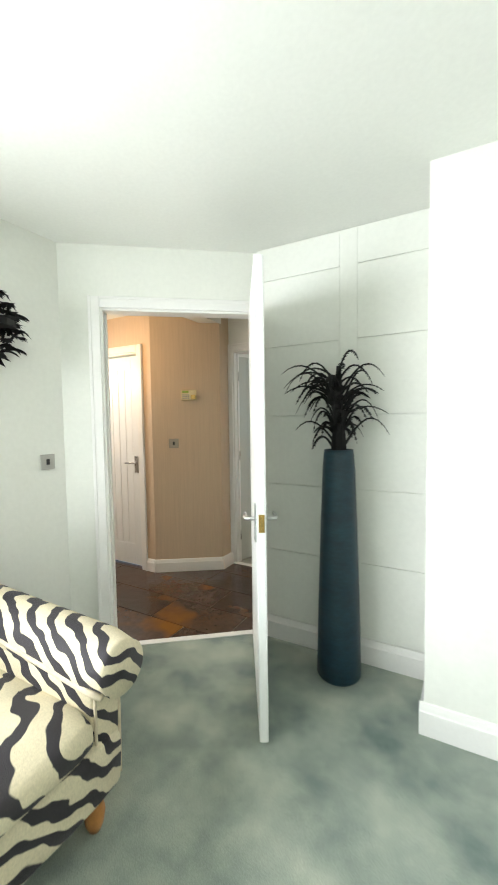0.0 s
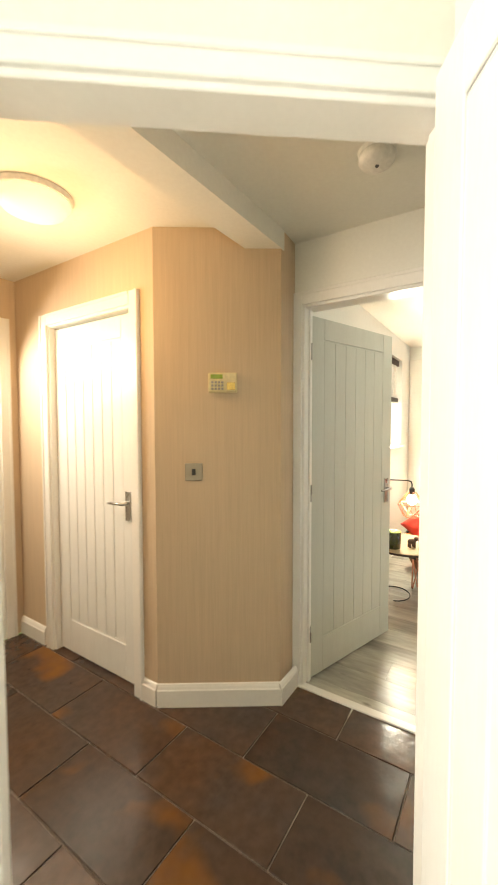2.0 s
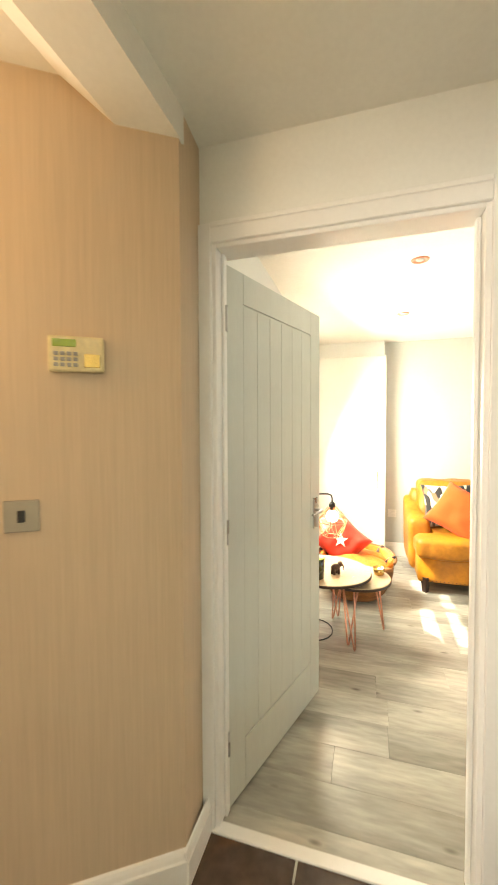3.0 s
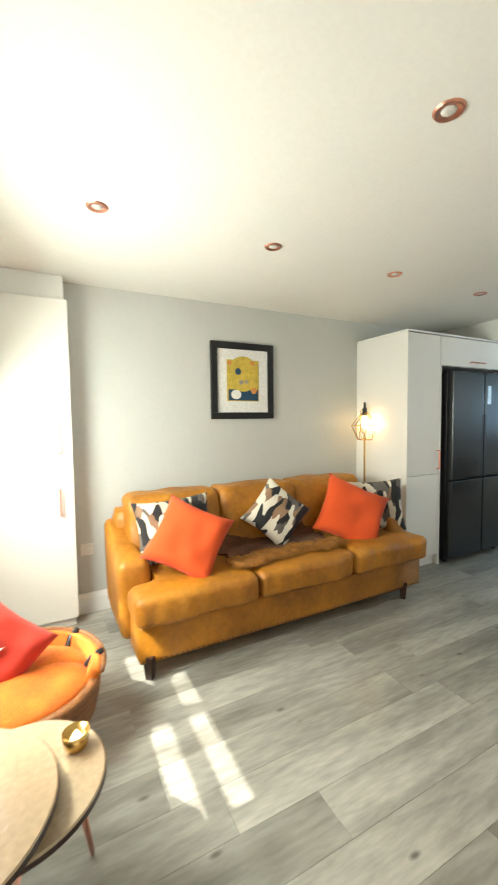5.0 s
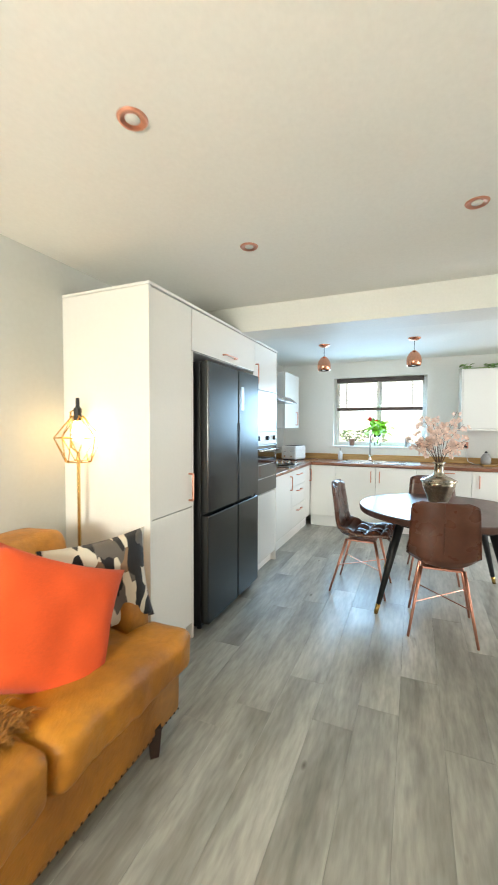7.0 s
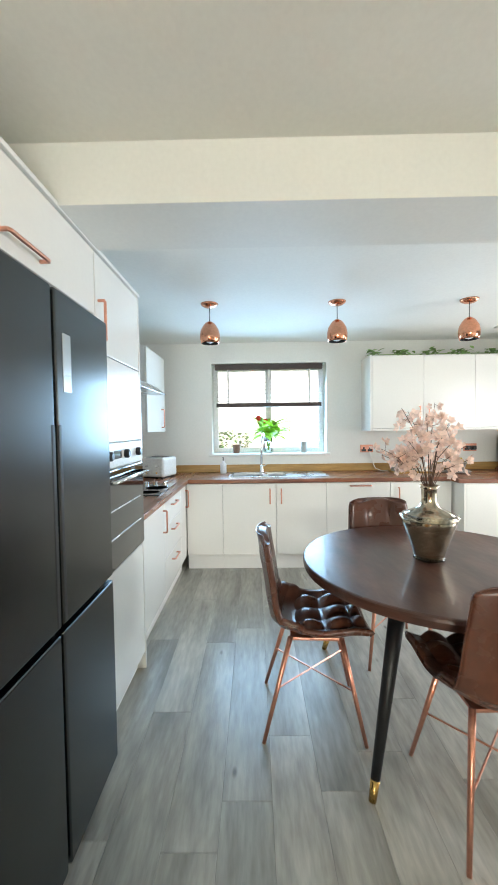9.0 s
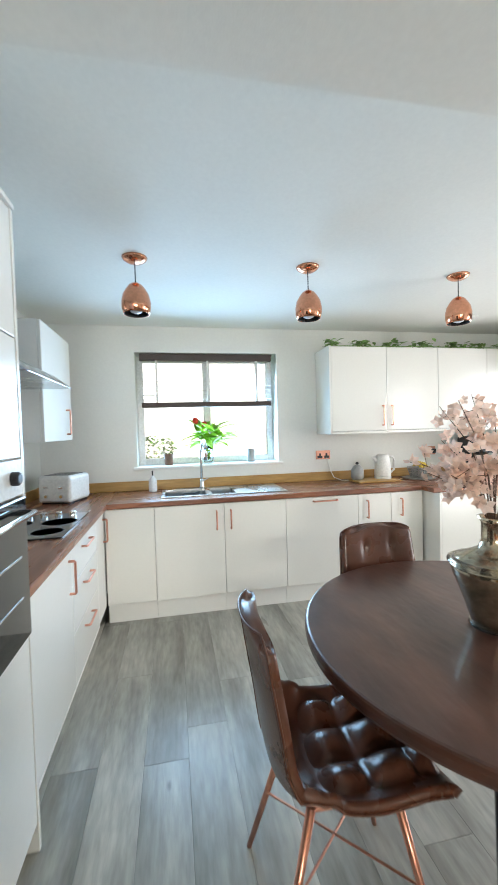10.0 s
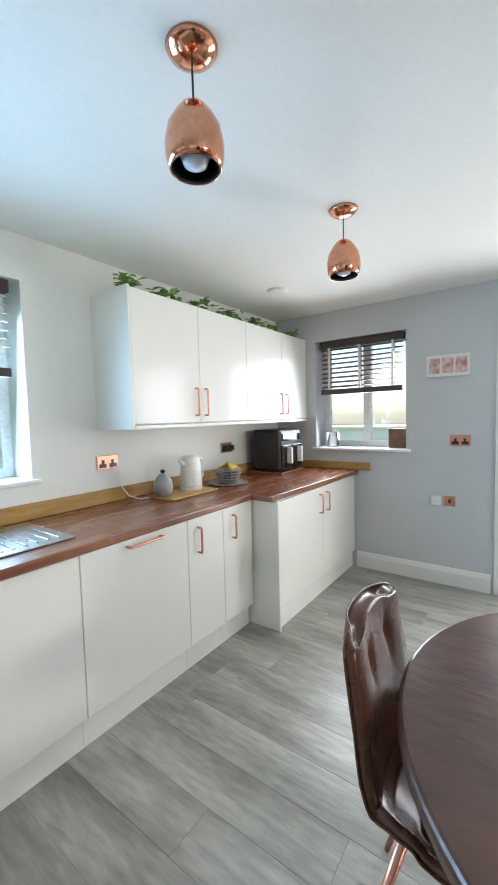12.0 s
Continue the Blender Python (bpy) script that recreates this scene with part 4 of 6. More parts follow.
socket("light_switch", pose(-1.93, 1.585, 1.165, 0, 0, 90), "brushed steel light switch on the cream wall", mt="steel_plate")
ang = math.degrees(math.atan2(0.35, 0.51))
AW = Vector((0.51, 0.35)).normalized()
A0 = Vector((-2.33, 2.865))


def on_angle(d, z):
    p = A0 + AW * d
    return pose(p.x, p.y, z, 0, 0, ang)


socket("light_switch", on_angle(0.19, 1.185), "brushed steel light switch on the beige wall", mt="bronze_plate")
key = thing("alarm_keypad", "cream alarm keypad on the beige wallpapered wall", "keypad", on_angle(0.335, 1.62))
part("case", box(-0.07, 0.07, -0.028, 0, -0.048, 0.048, 0.006), "cream_panel", key)
part("display", box(-0.058, 0.0, -0.030, -0.027, 0.018, 0.038, 0.001), "lime", key, "green display")
for i in range(4):
    for j in range(3):
        part("key", box(-0.055 + i * 0.016, -0.044 + i * 0.016, -0.031, -0.027, -0.035 + j * 0.015, -0.025 + j * 0.015, 0.001, 1), "ceramic", key)
part("cover", box(0.02, 0.06, -0.031, -0.027, -0.036, 0.0, 0.001), "brass", key)

smoke = thing("smoke_detector", "white round smoke detector on the hall ceiling", "smoke detector", pose(-1.29, 2.93, CEIL))
part("base", lathe([(0.062, -0.012), (0.066, 0.0)], 28), "plastic_white", smoke, smooth=False)
part("body", lathe([(0.03, -0.05), (0.052, -0.046), (0.062, -0.034), (0.062, -0.014)], 28), "plastic_white", smoke, smooth=True)
part("sensor", lathe([(0.006, -0.053), (0.008, -0.049)], 10), "plastic_black", smoke)
dome = thing("ceiling_light", "round white ceiling light, lit, in the hall", "ceiling light", pose(-2.55, 2.42, CEIL))
part("base", lathe([(0.15, -0.02), (0.155, 0.0)], 32), "plastic_white", dome)
part("diffuser", lathe([(0.01, -0.085), (0.07, -0.078), (0.12, -0.055), (0.142, -0.02)], 32), "dome", dome, "glowing opal dome", smooth=True)


lit_at = bpy.data.lights.new("hall_lamp_light", "POINT")
lit_at.energy, lit_at.shadow_soft_size, lit_at.color = 4.4, 0.12, (1.0, 0.62, 0.28)
new("hall_lamp_light", lit_at).location = (-2.55, 2.42, CEIL - 0.42)


# zebra armchair
def zebra_chair():
    root = thing("armchair", "zebra print upholstered armchair with rolled arms on wooden feet", "armchair", pose(-1.30, 0.72, 0, 0, 0, 0))
    # faces +x; arms at both ends of y
    part("base", puff(-0.44, 0.42, -0.42, 0.42, 0.12, 0.34, 0.04, 0.005, 0.006, 1), "zebra", root, smooth=True)
    part("seat_cushion", puff(-0.30, 0.44, -0.30, 0.30, 0.33, 0.47, 0.05, 0.025, 0.008, 2), "zebra", root, smooth=True)
    own = puff(-0.50, -0.26, -0.36, 0.36, 0.32, 0.93, 0.09, 0.03, 0.012, 3)
    for v in own.verts:
        v.co.x -= (v.co.z - 0.32) * 0.22
    part("backrest", own, "zebra", root, smooth=True)
    for s in (-1, 1):
        own = puff(-0.42, 0.40, 0.29, 0.44, 0.14, 0.56, 0.04, 0.006, 0.006, 4 + s)
        for v in own.verts:
            v.co.y *= s
        part("arm_side", own, "zebra", root, smooth=True)
        bm2 = bmesh.new()
        pts = [(-0.44, 0.385 * s, 0.585), (-0.2, 0.385 * s, 0.58), (0.1, 0.385 * s, 0.575), (0.36, 0.385 * s, 0.57), (0.44, 0.385 * s, 0.57), (0.462, 0.385 * s, 0.57)]
        tube(pts, 0.105, 20, bm2)
        for v in bm2.verts:
            if v.co.x > 0.43:
                v.co.y = 0.385 * s + (v.co.y - 0.385 * s) * 0.86
                v.co.z = 0.57 + (v.co.z - 0.57) * 0.86
        part("arm_roll", bm2, "zebra", root, smooth=True)
        edge = [(-0.40, 0.285 * s, 0.60), (-0.1, 0.283 * s, 0.575), (0.2, 0.285 * s, 0.55), (0.40, 0.292 * s, 0.525), (0.452, 0.302 * s, 0.515)]
        part("piping", tube(edge, 0.011, 8), "piping", root, "pale cloth piping", smooth=True)
        for yy in (0.318, 0.415):
            part("piping", tube([(0.398, yy * s, 0.53), (0.400, yy * s, 0.4), (0.397, yy * s, 0.16)], 0.006, 6), "piping", root, smooth=True)
        for x in (-0.36, 0.36):
            part("foot", lathe([(0.018, 0.0), (0.03, 0.03), (0.036, 0.07), (0.03, 0.10), (0.034, 0.125)], 16, at=(x, 0.33 * s, 0)), "wood_leg", root, "turned pale wooden foot", smooth=True)
    return root


zebra_chair()


# ---- living room things ----
def spot(x, y):
    root = thing("spotlight", "round copper recessed ceiling spotlight", "spotlight", pose(x, y, CEIL), "ceiling spotlights")
    part("bezel", lathe([(0.024, -0.0015), (0.029, -0.003), (0.038, -0.006), (0.044, -0.006), (0.049, 0.0)], 32), "copper_matt", root, "copper bezel")
    part("lamp", lathe([(0.004, -0.008), (0.014, -0.007), (0.022, -0.004), (0.0245, -0.001)], 24), "spot", root, "clear glass lamp face", smooth=True)
    return root


for y in (4.556, 5.624):
    for x in (-1.01, -0.09, 0.862, 1.802):
        spot(x, y)

# shallow white cupboard beside the window
cup = thing("tall_cupboard", "tall white built-in cupboard with copper handles", "cupboard")
part("body", box(-1.868, -1.115, 6.585, 6.728, 0.0, 2.20, 0.003), "carcass", cup)
part("door", box(-1.865, -1.10, 6.562, 6.583, 0.06, 2.195, 0.003), "gloss", cup)
for z in (1.28, 0.86):
    part("handle", tube([(-1.185, 6.562, z - 0.09), (-1.185, 6.535, z - 0.085), (-1.185, 6.535, z + 0.085), (-1.185, 6.562, z + 0.09)], 0.006), "copper_matt", cup, "copper bar handle")
solid("boxing", box(-1.868, -1.118, 6.60, 6.728, 2.202, 2.358, 0.002), "white", "white boxing above the cupboard", "boxing", kind="structure")


# sofa
def sofa():
    root = thing("sofa", "worn tan leather three-seat sofa with studded base", "sofa")
    x0, x1 = -0.90, 1.36
    part("base", puff(x0 + 0.04, x1 - 0.04, 5.755, 6.58, 0.085, 0.31, 0.02, 0.004, 0.003, 1), "tan", root, smooth=True)
    part("back_frame", puff(x0 + 0.04, x1 - 0.04, 6.42, 6.64, 0.14, 0.80, 0.06, 0.01, 0.006, 2), "tan", root, smooth=True)
    edges = (x0 + 0.02, -0.145, 0.61, x1 - 0.01)
    for k in range(3):
        a, b = edges[k], edges[k + 1]
        own = puff(a + 0.004, b - 0.004, 5.70, 6.42, 0.30, 0.475, 0.042, 0.012, 0.010, 10 + k, cuts=26)
        for v in own.verts:
            if v.co.y < 5.86:
                v.co.y += 0.014 * noise.noise(Vector((v.co.x * 22, v.co.z * 4, k))) + 0.010 * noise.noise(Vector((v.co.x * 6, 1, k)))
            elif v.co.z > 0.43:
                v.co.z += 0.010 * noise.noise(Vector((v.co.x * 7, v.co.y * 11, 3 + k)))
        if k != 1:
            for v in own.verts:
                lim = (x0 + 0.185) if k == 0 else (x1 - 0.185)
                if v.co.y > 5.93:
                    v.co.x = max(v.co.x, lim) if k == 0 else min(v.co.x, lim)
        part("seat_cushion", own, "tan", root, "creased tan leather seat cushion", smooth=True)
        a2, b2 = (-0.80, -0.14, 0.52)[k], (-0.145, 0.515, 1.20)[k]
        own = puff(a2 + 0.003, b2 - 0.003, 6.20, 6.46, 0.40, 0.895, 0.05, 0.010, 0.012, 20 + k, cuts=22)
        for v in own.verts:
            v.co.y += 0.010 * noise.noise(Vector((v.co.x * 8, v.co.z * 12, 9 + k)))
        for v in own.verts:
            v.co.y += (v.co.z - 0.4) * 0.22
        part("back_cushion", own, "tan", root, "creased tan leather back cushion", smooth=True)
    for s in (0, 1):
        a, b = ((x0 - 0.01, x0 + 0.175), (x1 - 0.155, x1 + 0.03))[s]
        own = puff(a, b, 5.97, 6.40 if s else 6.60, 0.12, 0.585, 0.045, 0.008, 0.006, 30 + s, cuts=14)
        for v in own.verts:
            f = max(0, (v.co.z - 0.3) / 0.3)
            v.co.x += (-1 if s == 0 else 1) * 0.012 * f
            if v.co.z > 0.5:
                v.co.z += max(0, (v.co.y - 6.2)) * 0.35
        part("arm", own, "tan", root, smooth=True)
    n = 70
    bm2 = bmesh.new()
    for k in range(n):
        x = x0 + 0.06 + (x1 - x0 - 0.12) * k / (n - 1)
        box(x - 0.004, x + 0.004, 5.750, 5.756, 0.102, 0.110, 0.002, 1, bm2)
    ob = part("stud_row", bm2, "dark_leg", root, "row of dark studs")
    ob["kind"] = "stuff"
    for x in (x0 + 0.10, x1 - 0.21):
        for y in (5.775, 6.52):
            own = bmesh.new()
            lathe([(0.026, 0.0), (0.040, 0.13)], 4, own, at=(x, y, 0))
            part("leg", own, "dark_leg", root, "tapered dark wooden leg")
    return root


sofa()


def scatter(name, mt, label, at, w, h, d, tip, yaw, spin, seed):
    """A cushion at a place: spin turns it in its own plane, tip leans it back, yaw turns it round."""
    m = pose(*at) @ pose(0, 0, 0, 0, 0, yaw) @ pose(0, 0, 0, -tip, 0, 0) @ pose(0, 0, 0, 0, spin, 0)
    return solid(name, cushion(w, h, d, seed=seed), mt, label, "cushion", m, "sofa cushions", smooth=True)


scatter("cushion", "brushstroke", "black, cream and grey brushstroke cushion against the sofa back", (-0.52, 6.19, 0.685), 0.52, 0.42, 0.13, 22, -6, -4, 1)
scatter("cushion", "orange", "plain orange cushion leaning on the sofa", (-0.50, 5.97, 0.675), 0.44, 0.44, 0.15, 32, -14, 28, 2)
scatter("cushion", "brushstroke", "black, cream and grey brushstroke cushion in the sofa's middle", (0.24, 6.15, 0.70), 0.40, 0.40, 0.14, 22, -10, 43, 3)
scatter("cushion", "orange", "plain orange cushion leaning by the sofa arm", (0.875, 6.04, 0.65), 0.53, 0.51, 0.15, 30, -16, 28, 4)
scatter("cushion", "brushstroke", "black, cream and tan patterned cushion by the sofa arm", (1.19, 6.10, 0.66), 0.49, 0.44, 0.12, 8, -26, -3, 5)


def throw_fn(u, v):
    side = 0.06 * noise.noise(Vector((v * 4, 3, 1))) + 0.025 * noise.noise(Vector((v * 15, 7, 1)))
    x = -0.24 + 0.86 * u + side * (2 * u - 1) * 1.5
    front = 0.08 * noise.noise(Vector((u * 4, 1, 8))) + 0.03 * noise.noise(Vector((u * 17, 2, 8)))
    y = 5.86 + front * (1 - v) + 0.46 * v
    z = 0.497 + 0.012 * noise.noise(Vector((x * 9, y * 9, 2))) + 0.006 * noise.noise(Vector((x * 30, y * 30, 5)))
    if v > 0.72:
        z += (v - 0.72) ** 1.3 * 1.1
    return (x, y, z)


throw = thing("throw", "brown fleece throw with a shaggy golden edge on the sofa seat", "blanket")
part("cloth", sheet(throw_fn, 46, 34, 0.010), "throw", throw, smooth=True)
rng = random.Random(3)
bm = bmesh.new()
for k in range(2600):
    u = rng.random()
    x, y, z = throw_fn(u, 0.01 + 0.24 * rng.random() ** 1.8)
    a = rng.gauss(-1.57, 0.9)
    ln = rng.uniform(0.03, 0.08)
    dx, dy = ln * math.cos(a), ln * math.sin(a)
    tube([(x, y, z + 0.002), (x + dx * 0.5, y + dy * 0.5, z + 0.012 + rng.uniform(0, 0.010)), (x + dx, y + dy, max(0.492, z - 0.006))], 0.0036, 4, bm, r2=0.001)
part("fringe", bm, "fringe", throw, "shaggy golden fleece edge")["kind"] = "stuff"

solid("remote_control", box(-0.022, 0.022, -0.08, 0.08, 0.0, 0.018, 0.005), "plastic_black", "black remote control on the sofa arm", "remote", pose(1.31, 6.10, 0.594, 0, 0, 12))

# framed picture
pic = thing("framed_picture", "black framed yellow and blue print with a wide white mount", "picture", pose(0.262, 6.728, 1.727))
W2, H2 = 0.297, 0.322
for nm, b in (("frame", (-W2, W2, H2 - 0.055, H2)), ("frame", (-W2, W2, -H2, -H2 + 0.055)), ("frame", (-W2, -W2 + 0.055, -H2 + 0.055, H2 - 0.055)), ("frame", (W2 - 0.055, W2, -H2 + 0.055, H2 - 0.055))):
    part(nm, box(b[0], b[1], -0.028, 0, b[2], b[3], 0.003), "black", pic, "black frame bar")
part("mount", box(-0.245, 0.245, -0.012, -0.008, -0.27, 0.27), "paper", pic, "white mount")
part("print", box(-0.152, 0.152, -0.015, -0.012, -0.172, 0.178), "art_yellow", pic, "yellow abstract print")


def disc(cx, cz, r, y, mt, sx=1.0, cut=None):
    own = bmesh.new()
    ring = []
    for k in range(24):
        a = 2 * math.pi * k / 24
        z = cz + r * math.sin(a)
        if cut is not None:
            z = max(z, cut)
        ring.append(own.verts.new((cx + sx * r * math.cos(a), y, z)))
    own.faces.new(ring)
    r2 = bmesh.ops.extrude_face_region(own, geom=own.faces[:])
    for v in [g for g in r2["geom"] if isinstance(g, bmesh.types.BMVert)]:
        v.co.y += 0.0012
    return part("print_shape", own, mt, pic)


part("print_shape", box(-0.140, 0.145, -0.0165, -0.015, -0.165, -0.072), "art_blue", pic, "dark blue band")
disc(0.0, 0.06, 0.15, -0.0185, "art_yellow", 0.98)
disc(-0.05, 0.08, 0.028, -0.0205, "art_blue")
disc(-0.02, -0.01, 0.02, -0.0205, "ceramic")
disc(0.03, -0.005, 0.016, -0.0205, "ceramic")
disc(0.10, -0.08, 0.028, -0.0205, "art_orange")
disc(-0.07, -0.115, 0.04, -0.0205, "paper", 1.2)
disc(-0.13, 0.15, 0.02, -0.0205, "art_orange")
disc(0.09, 0.155, 0.02, -0.0205, "art_orange")

socket("wall_socket", pose(-1.02, N_Y, 0.47), "white wall socket on the grey wall", mt="plastic_white", rockers=0, cat="socket")


# cage lamps
def cage(bm, c, r, h, w=0.0028):
    """Diamond wire cage round a bulb."""
    n = 6
    top = [c + Vector((0.03 * math.cos(6.283 * k / n), 0.03 * math.sin(6.283 * k / n), 0.05)) for k in range(n)]
    mid = [c + Vector((r * math.cos(6.283 * (k + 0.5) / n), r * math.sin(6.283 * (k + 0.5) / n), -h * 0.35)) for k in range(n)]
    low = [c + Vector((r * 0.55 * math.cos(6.283 * k / n), r * 0.55 * math.sin(6.283 * k / n), -h)) for k in range(n)]
    for k in range(n):
        for a, b in ((top[k], mid[k]), (top[(k + 1) % n], mid[k]), (mid[k], low[k]), (mid[k], low[(k + 1) % n]), (low[k], low[(k + 1) % n]), (mid[k], mid[(k + 1) % n])):
            tube([a, b], w, 5, bm)
    return bm


def lit(name, at, watts, r=0.03):
    li = bpy.data.lights.new(name, "POINT")
    li.energy, li.shadow_soft_size, li.color = watts, r, (1.0, 0.62, 0.28)
    new(name, li).location = at


LX, LY = 1.478, 6.53
lamp = thing("floor_lamp", "slim brass floor lamp with a lit caged bulb beside the sofa", "floor lamp", pose(LX, LY, 0))
part("base", lathe([(0.075, 0.0), (0.075, 0.015), (0.02, 0.022)], 28), "dark_leg", lamp, smooth=False)
part("pole", tube([(0, 0, 0.02), (0, 0, 1.24)], 0.009, 10), "brass", lamp)
part("holder", lathe([(0.018, 1.42), (0.022, 1.44), (0.022, 1.49), (0.012, 1.50), (0.010, 1.55)], 16), "black", lamp, "black bulb holder")
part("bulb", lathe([(0.005, 1.305), (0.03, 1.32), (0.038, 1.355), (0.028, 1.395), (0.015, 1.42)], 18), "bulb", lamp, "glowing bulb", smooth=True)
part("cage", cage(bmesh.new(), Vector((0, 0, 1.40)), 0.125, 0.21, 0.003), "brass", lamp, "amber wire cage")["kind"] = "stuff"
part("bracket", tube([(0, 0, 1.24), (0.0, 0.05, 1.27), (0, 0.055, 1.47), (0, 0.015, 1.49)], 0.006, 8), "brass", lamp)
lit("floor_lamp_light", (LX, LY - 0.05, 1.34), 0.7)


# nest of coffee tables
def hairpin(parent, x, y, ox, oy, top):
    d = Vector((-oy, ox)).normalized() * 0.05
    o = Vector((ox, oy)).normalized()
    foot = Vector((x, y)) + o * 0.04
    a, b = Vector((x, y)) - o * 0.02 + d, Vector((x, y)) - o * 0.02 - d
    part("leg", tube([(a.x, a.y, top), (foot.x + d.x * 0.1, foot.y + d.y * 0.1, 0.012), (foot.x, foot.y, 0.005), (foot.x - d.x * 0.1, foot.y - d.y * 0.1, 0.012), (b.x, b.y, top)], 0.0055, 8), "copper_matt", parent, "copper hairpin leg", smooth=True)


def coffee_table(x, y, r, top, a0, label):
    root = thing("coffee_table", label, "coffee table", pose(x, y, 0), "nest of coffee tables")
    part("tabletop", lathe([(r - 0.012, top - 0.022), (r, top - 0.014), (r, top - 0.004), (r - 0.004, top)], 48), "tabletop_pale", root, smooth=False)
    part("edge_band", lathe([(r + 0.0005, top - 0.021), (r + 0.002, top - 0.019), (r + 0.002, top - 0.007), (r + 0.0005, top - 0.005)], 48), "dark_leg", root, "dark edge band")
    for k in range(3):
        a = a0 + 2 * math.pi * k / 3
        hairpin(root, (r - 0.07) * math.cos(a), (r - 0.07) * math.sin(a), math.cos(a), math.sin(a), top - 0.022)
    return root


coffee_table(-1.55, 4.845, 0.295, 0.45, -0.75, "round pale coffee table on copper hairpin legs")
coffee_table(-1.365, 4.925, 0.238, 0.395, 0.36, "smaller round pale coffee table on copper hairpin legs")

# elephant figure, a plain shape
bm = bmesh.new()
bmesh.ops.create_icosphere(bm, subdivisions=2, radius=0.045, matrix=Matrix.LocRotScale((0, 0, 0.075), None, (1.25, 0.8, 0.85)))
bmesh.ops.create_icosphere(bm, subdivisions=2, radius=0.03, matrix=Matrix.LocRotScale((0.06, 0, 0.1), None, (1, 0.9, 1)))
for x in (-0.03, 0.03):
    for y in (-0.02, 0.02):
        tube([(x, y, 0), (x, y, 0.06)], 0.013, 8, bm)
tube([(0.08, 0, 0.1), (0.1, 0, 0.07), (0.1, 0, 0.03)], 0.01, 8, bm, r2=0.006)
solid("elephant_figurine", bm, "twig", "small dark carved elephant figurine on the coffee table", "figurine", pose(-1.485, 4.765, 0.45, 0, 0, 40) @ Matrix.Scale(0.62, 4), smooth=True)

# glowing holder standing in for a sun spot, and planter, on the tables
tl = thing("tealight_holder", "small brass holder glowing in place of a sun spot on the coffee table", "candle holder", pose(-1.205, 4.985, 0.395))
part("cup", lathe([(0.03, 0.0), (0.036, 0.01), (0.04, 0.05), (0.037, 0.05), (0.033, 0.012)], 20), "brass", tl, smooth=True)
part("candle", lathe([(0.02, 0.006), (0.02, 0.022)], 16), "plastic_white", tl)
# Emissive tip: the sunlit spot on the table edge, built as a glow.
part("flame", lathe([(0.008, 0.022), (0.014, 0.034), (0.002, 0.052)], 8), "bulb", tl, "glowing tip standing in for the sun spot")
jar = thing("candle_jar", "olive green glass candle jar on the coffee table", "candle", pose(-1.60, 4.665, 0.45))
part("jar", lathe([(0.046, 0.0), (0.052, 0.006), (0.054, 0.13), (0.050, 0.132), (0.047, 0.10), (0.046, 0.05)], 28), "olive", jar, smooth=True)
part("rim", lathe([(0.0505, 0.127), (0.0555, 0.130), (0.0545, 0.135), (0.0500, 0.134)], 28), "lime", jar, "lime green rim", smooth=True)
part("candle", lathe([(0.044, 0.052), (0.044, 0.098), (0.040, 0.102)], 24), "plastic_white", jar, "white wax")

# hanging arm lamp on the larger table
arm = thing("table_lamp", "black arm lamp with a lit bulb in a wire cage", "table lamp", pose(-1.745, 4.90, 0.45))
o = Vector((-1.525 + 1.745, 4.96 - 4.90, 0))
part("stand", tube([(0, 0, 0.02), (0, 0, 0.47), (0.006, 0.003, 0.49), (0.03, 0.012, 0.502), (o.x - 0.03, o.y - 0.012, 0.502), (o.x - 0.006, o.y - 0.003, 0.492), (o.x, o.y, 0.47), (o.x, o.y, 0.43)], 0.006, 8), "black", arm, smooth=True)
part("base", lathe([(0.075, 0.0), (0.075, 0.018), (0.02, 0.024)], 24), "black", arm)
part("holder", lathe([(0.017, 0.385), (0.022, 0.40), (0.022, 0.432), (0.012, 0.445)], 16, at=(o.x, o.y, 0)), "black", arm, "black bulb holder", smooth=False)
part("bulb", lathe([(0.006, 0.295), (0.034, 0.31), (0.045, 0.34), (0.03, 0.372), (0.016, 0.386)], 18, at=(o.x, o.y, 0)), "bulb", arm, "glowing bulb", smooth=True)
part("cage", cage(bmesh.new(), Vector((o.x, o.y, 0.36)), 0.115, 0.16), "copper_matt", arm, "copper wire cage")["kind"] = "stuff"
lit("table_lamp_light", (-1.525, 4.955, 0.72), 1.0)

loop = [(-1.745, 4.96, 0.46), (-1.78, 5.02, 0.40), (-1.80, 5.05, 0.25), (-1.78, 5.03, 0.08), (-1.74, 4.98, 0.012)]
loop += [(-1.64 + 0.13 * math.cos(a), 4.86 + 0.15 * math.sin(a), 0.006) for a in [2.2 - 0.35 * k for k in range(11)]]
solid("cable", tube(loop, 0.004, 8), "plastic_black", "black lamp cable trailing to the floor", "cable", smooth=True)

# low round chair with a cloth seat
tub = thing("tub_chair", "low round woven chair with an orange cloth seat and dark straps", "armchair", pose(-1.375, 5.575, 0))
part("bowl", lathe([(0.17, 0.0), (0.20, 0.012), (0.245, 0.06), (0.285, 0.14), (0.302, 0.22), (0.305, 0.285), (0.27, 0.29), (0.25, 0.24)], 40), "rattan", tub, "brown woven bowl", smooth=True)


def tub_seat(u, v):
    a, r = 6.28318 * u, 0.268 * v
    x, y = r * math.cos(a), r * math.sin(a)
    return (x, y, 0.345 - 0.075 * v ** 4 + 0.022 * noise.noise(Vector((x * 7, y * 7, 2))) + 0.03 * max(0, math.sin(a)) * v)


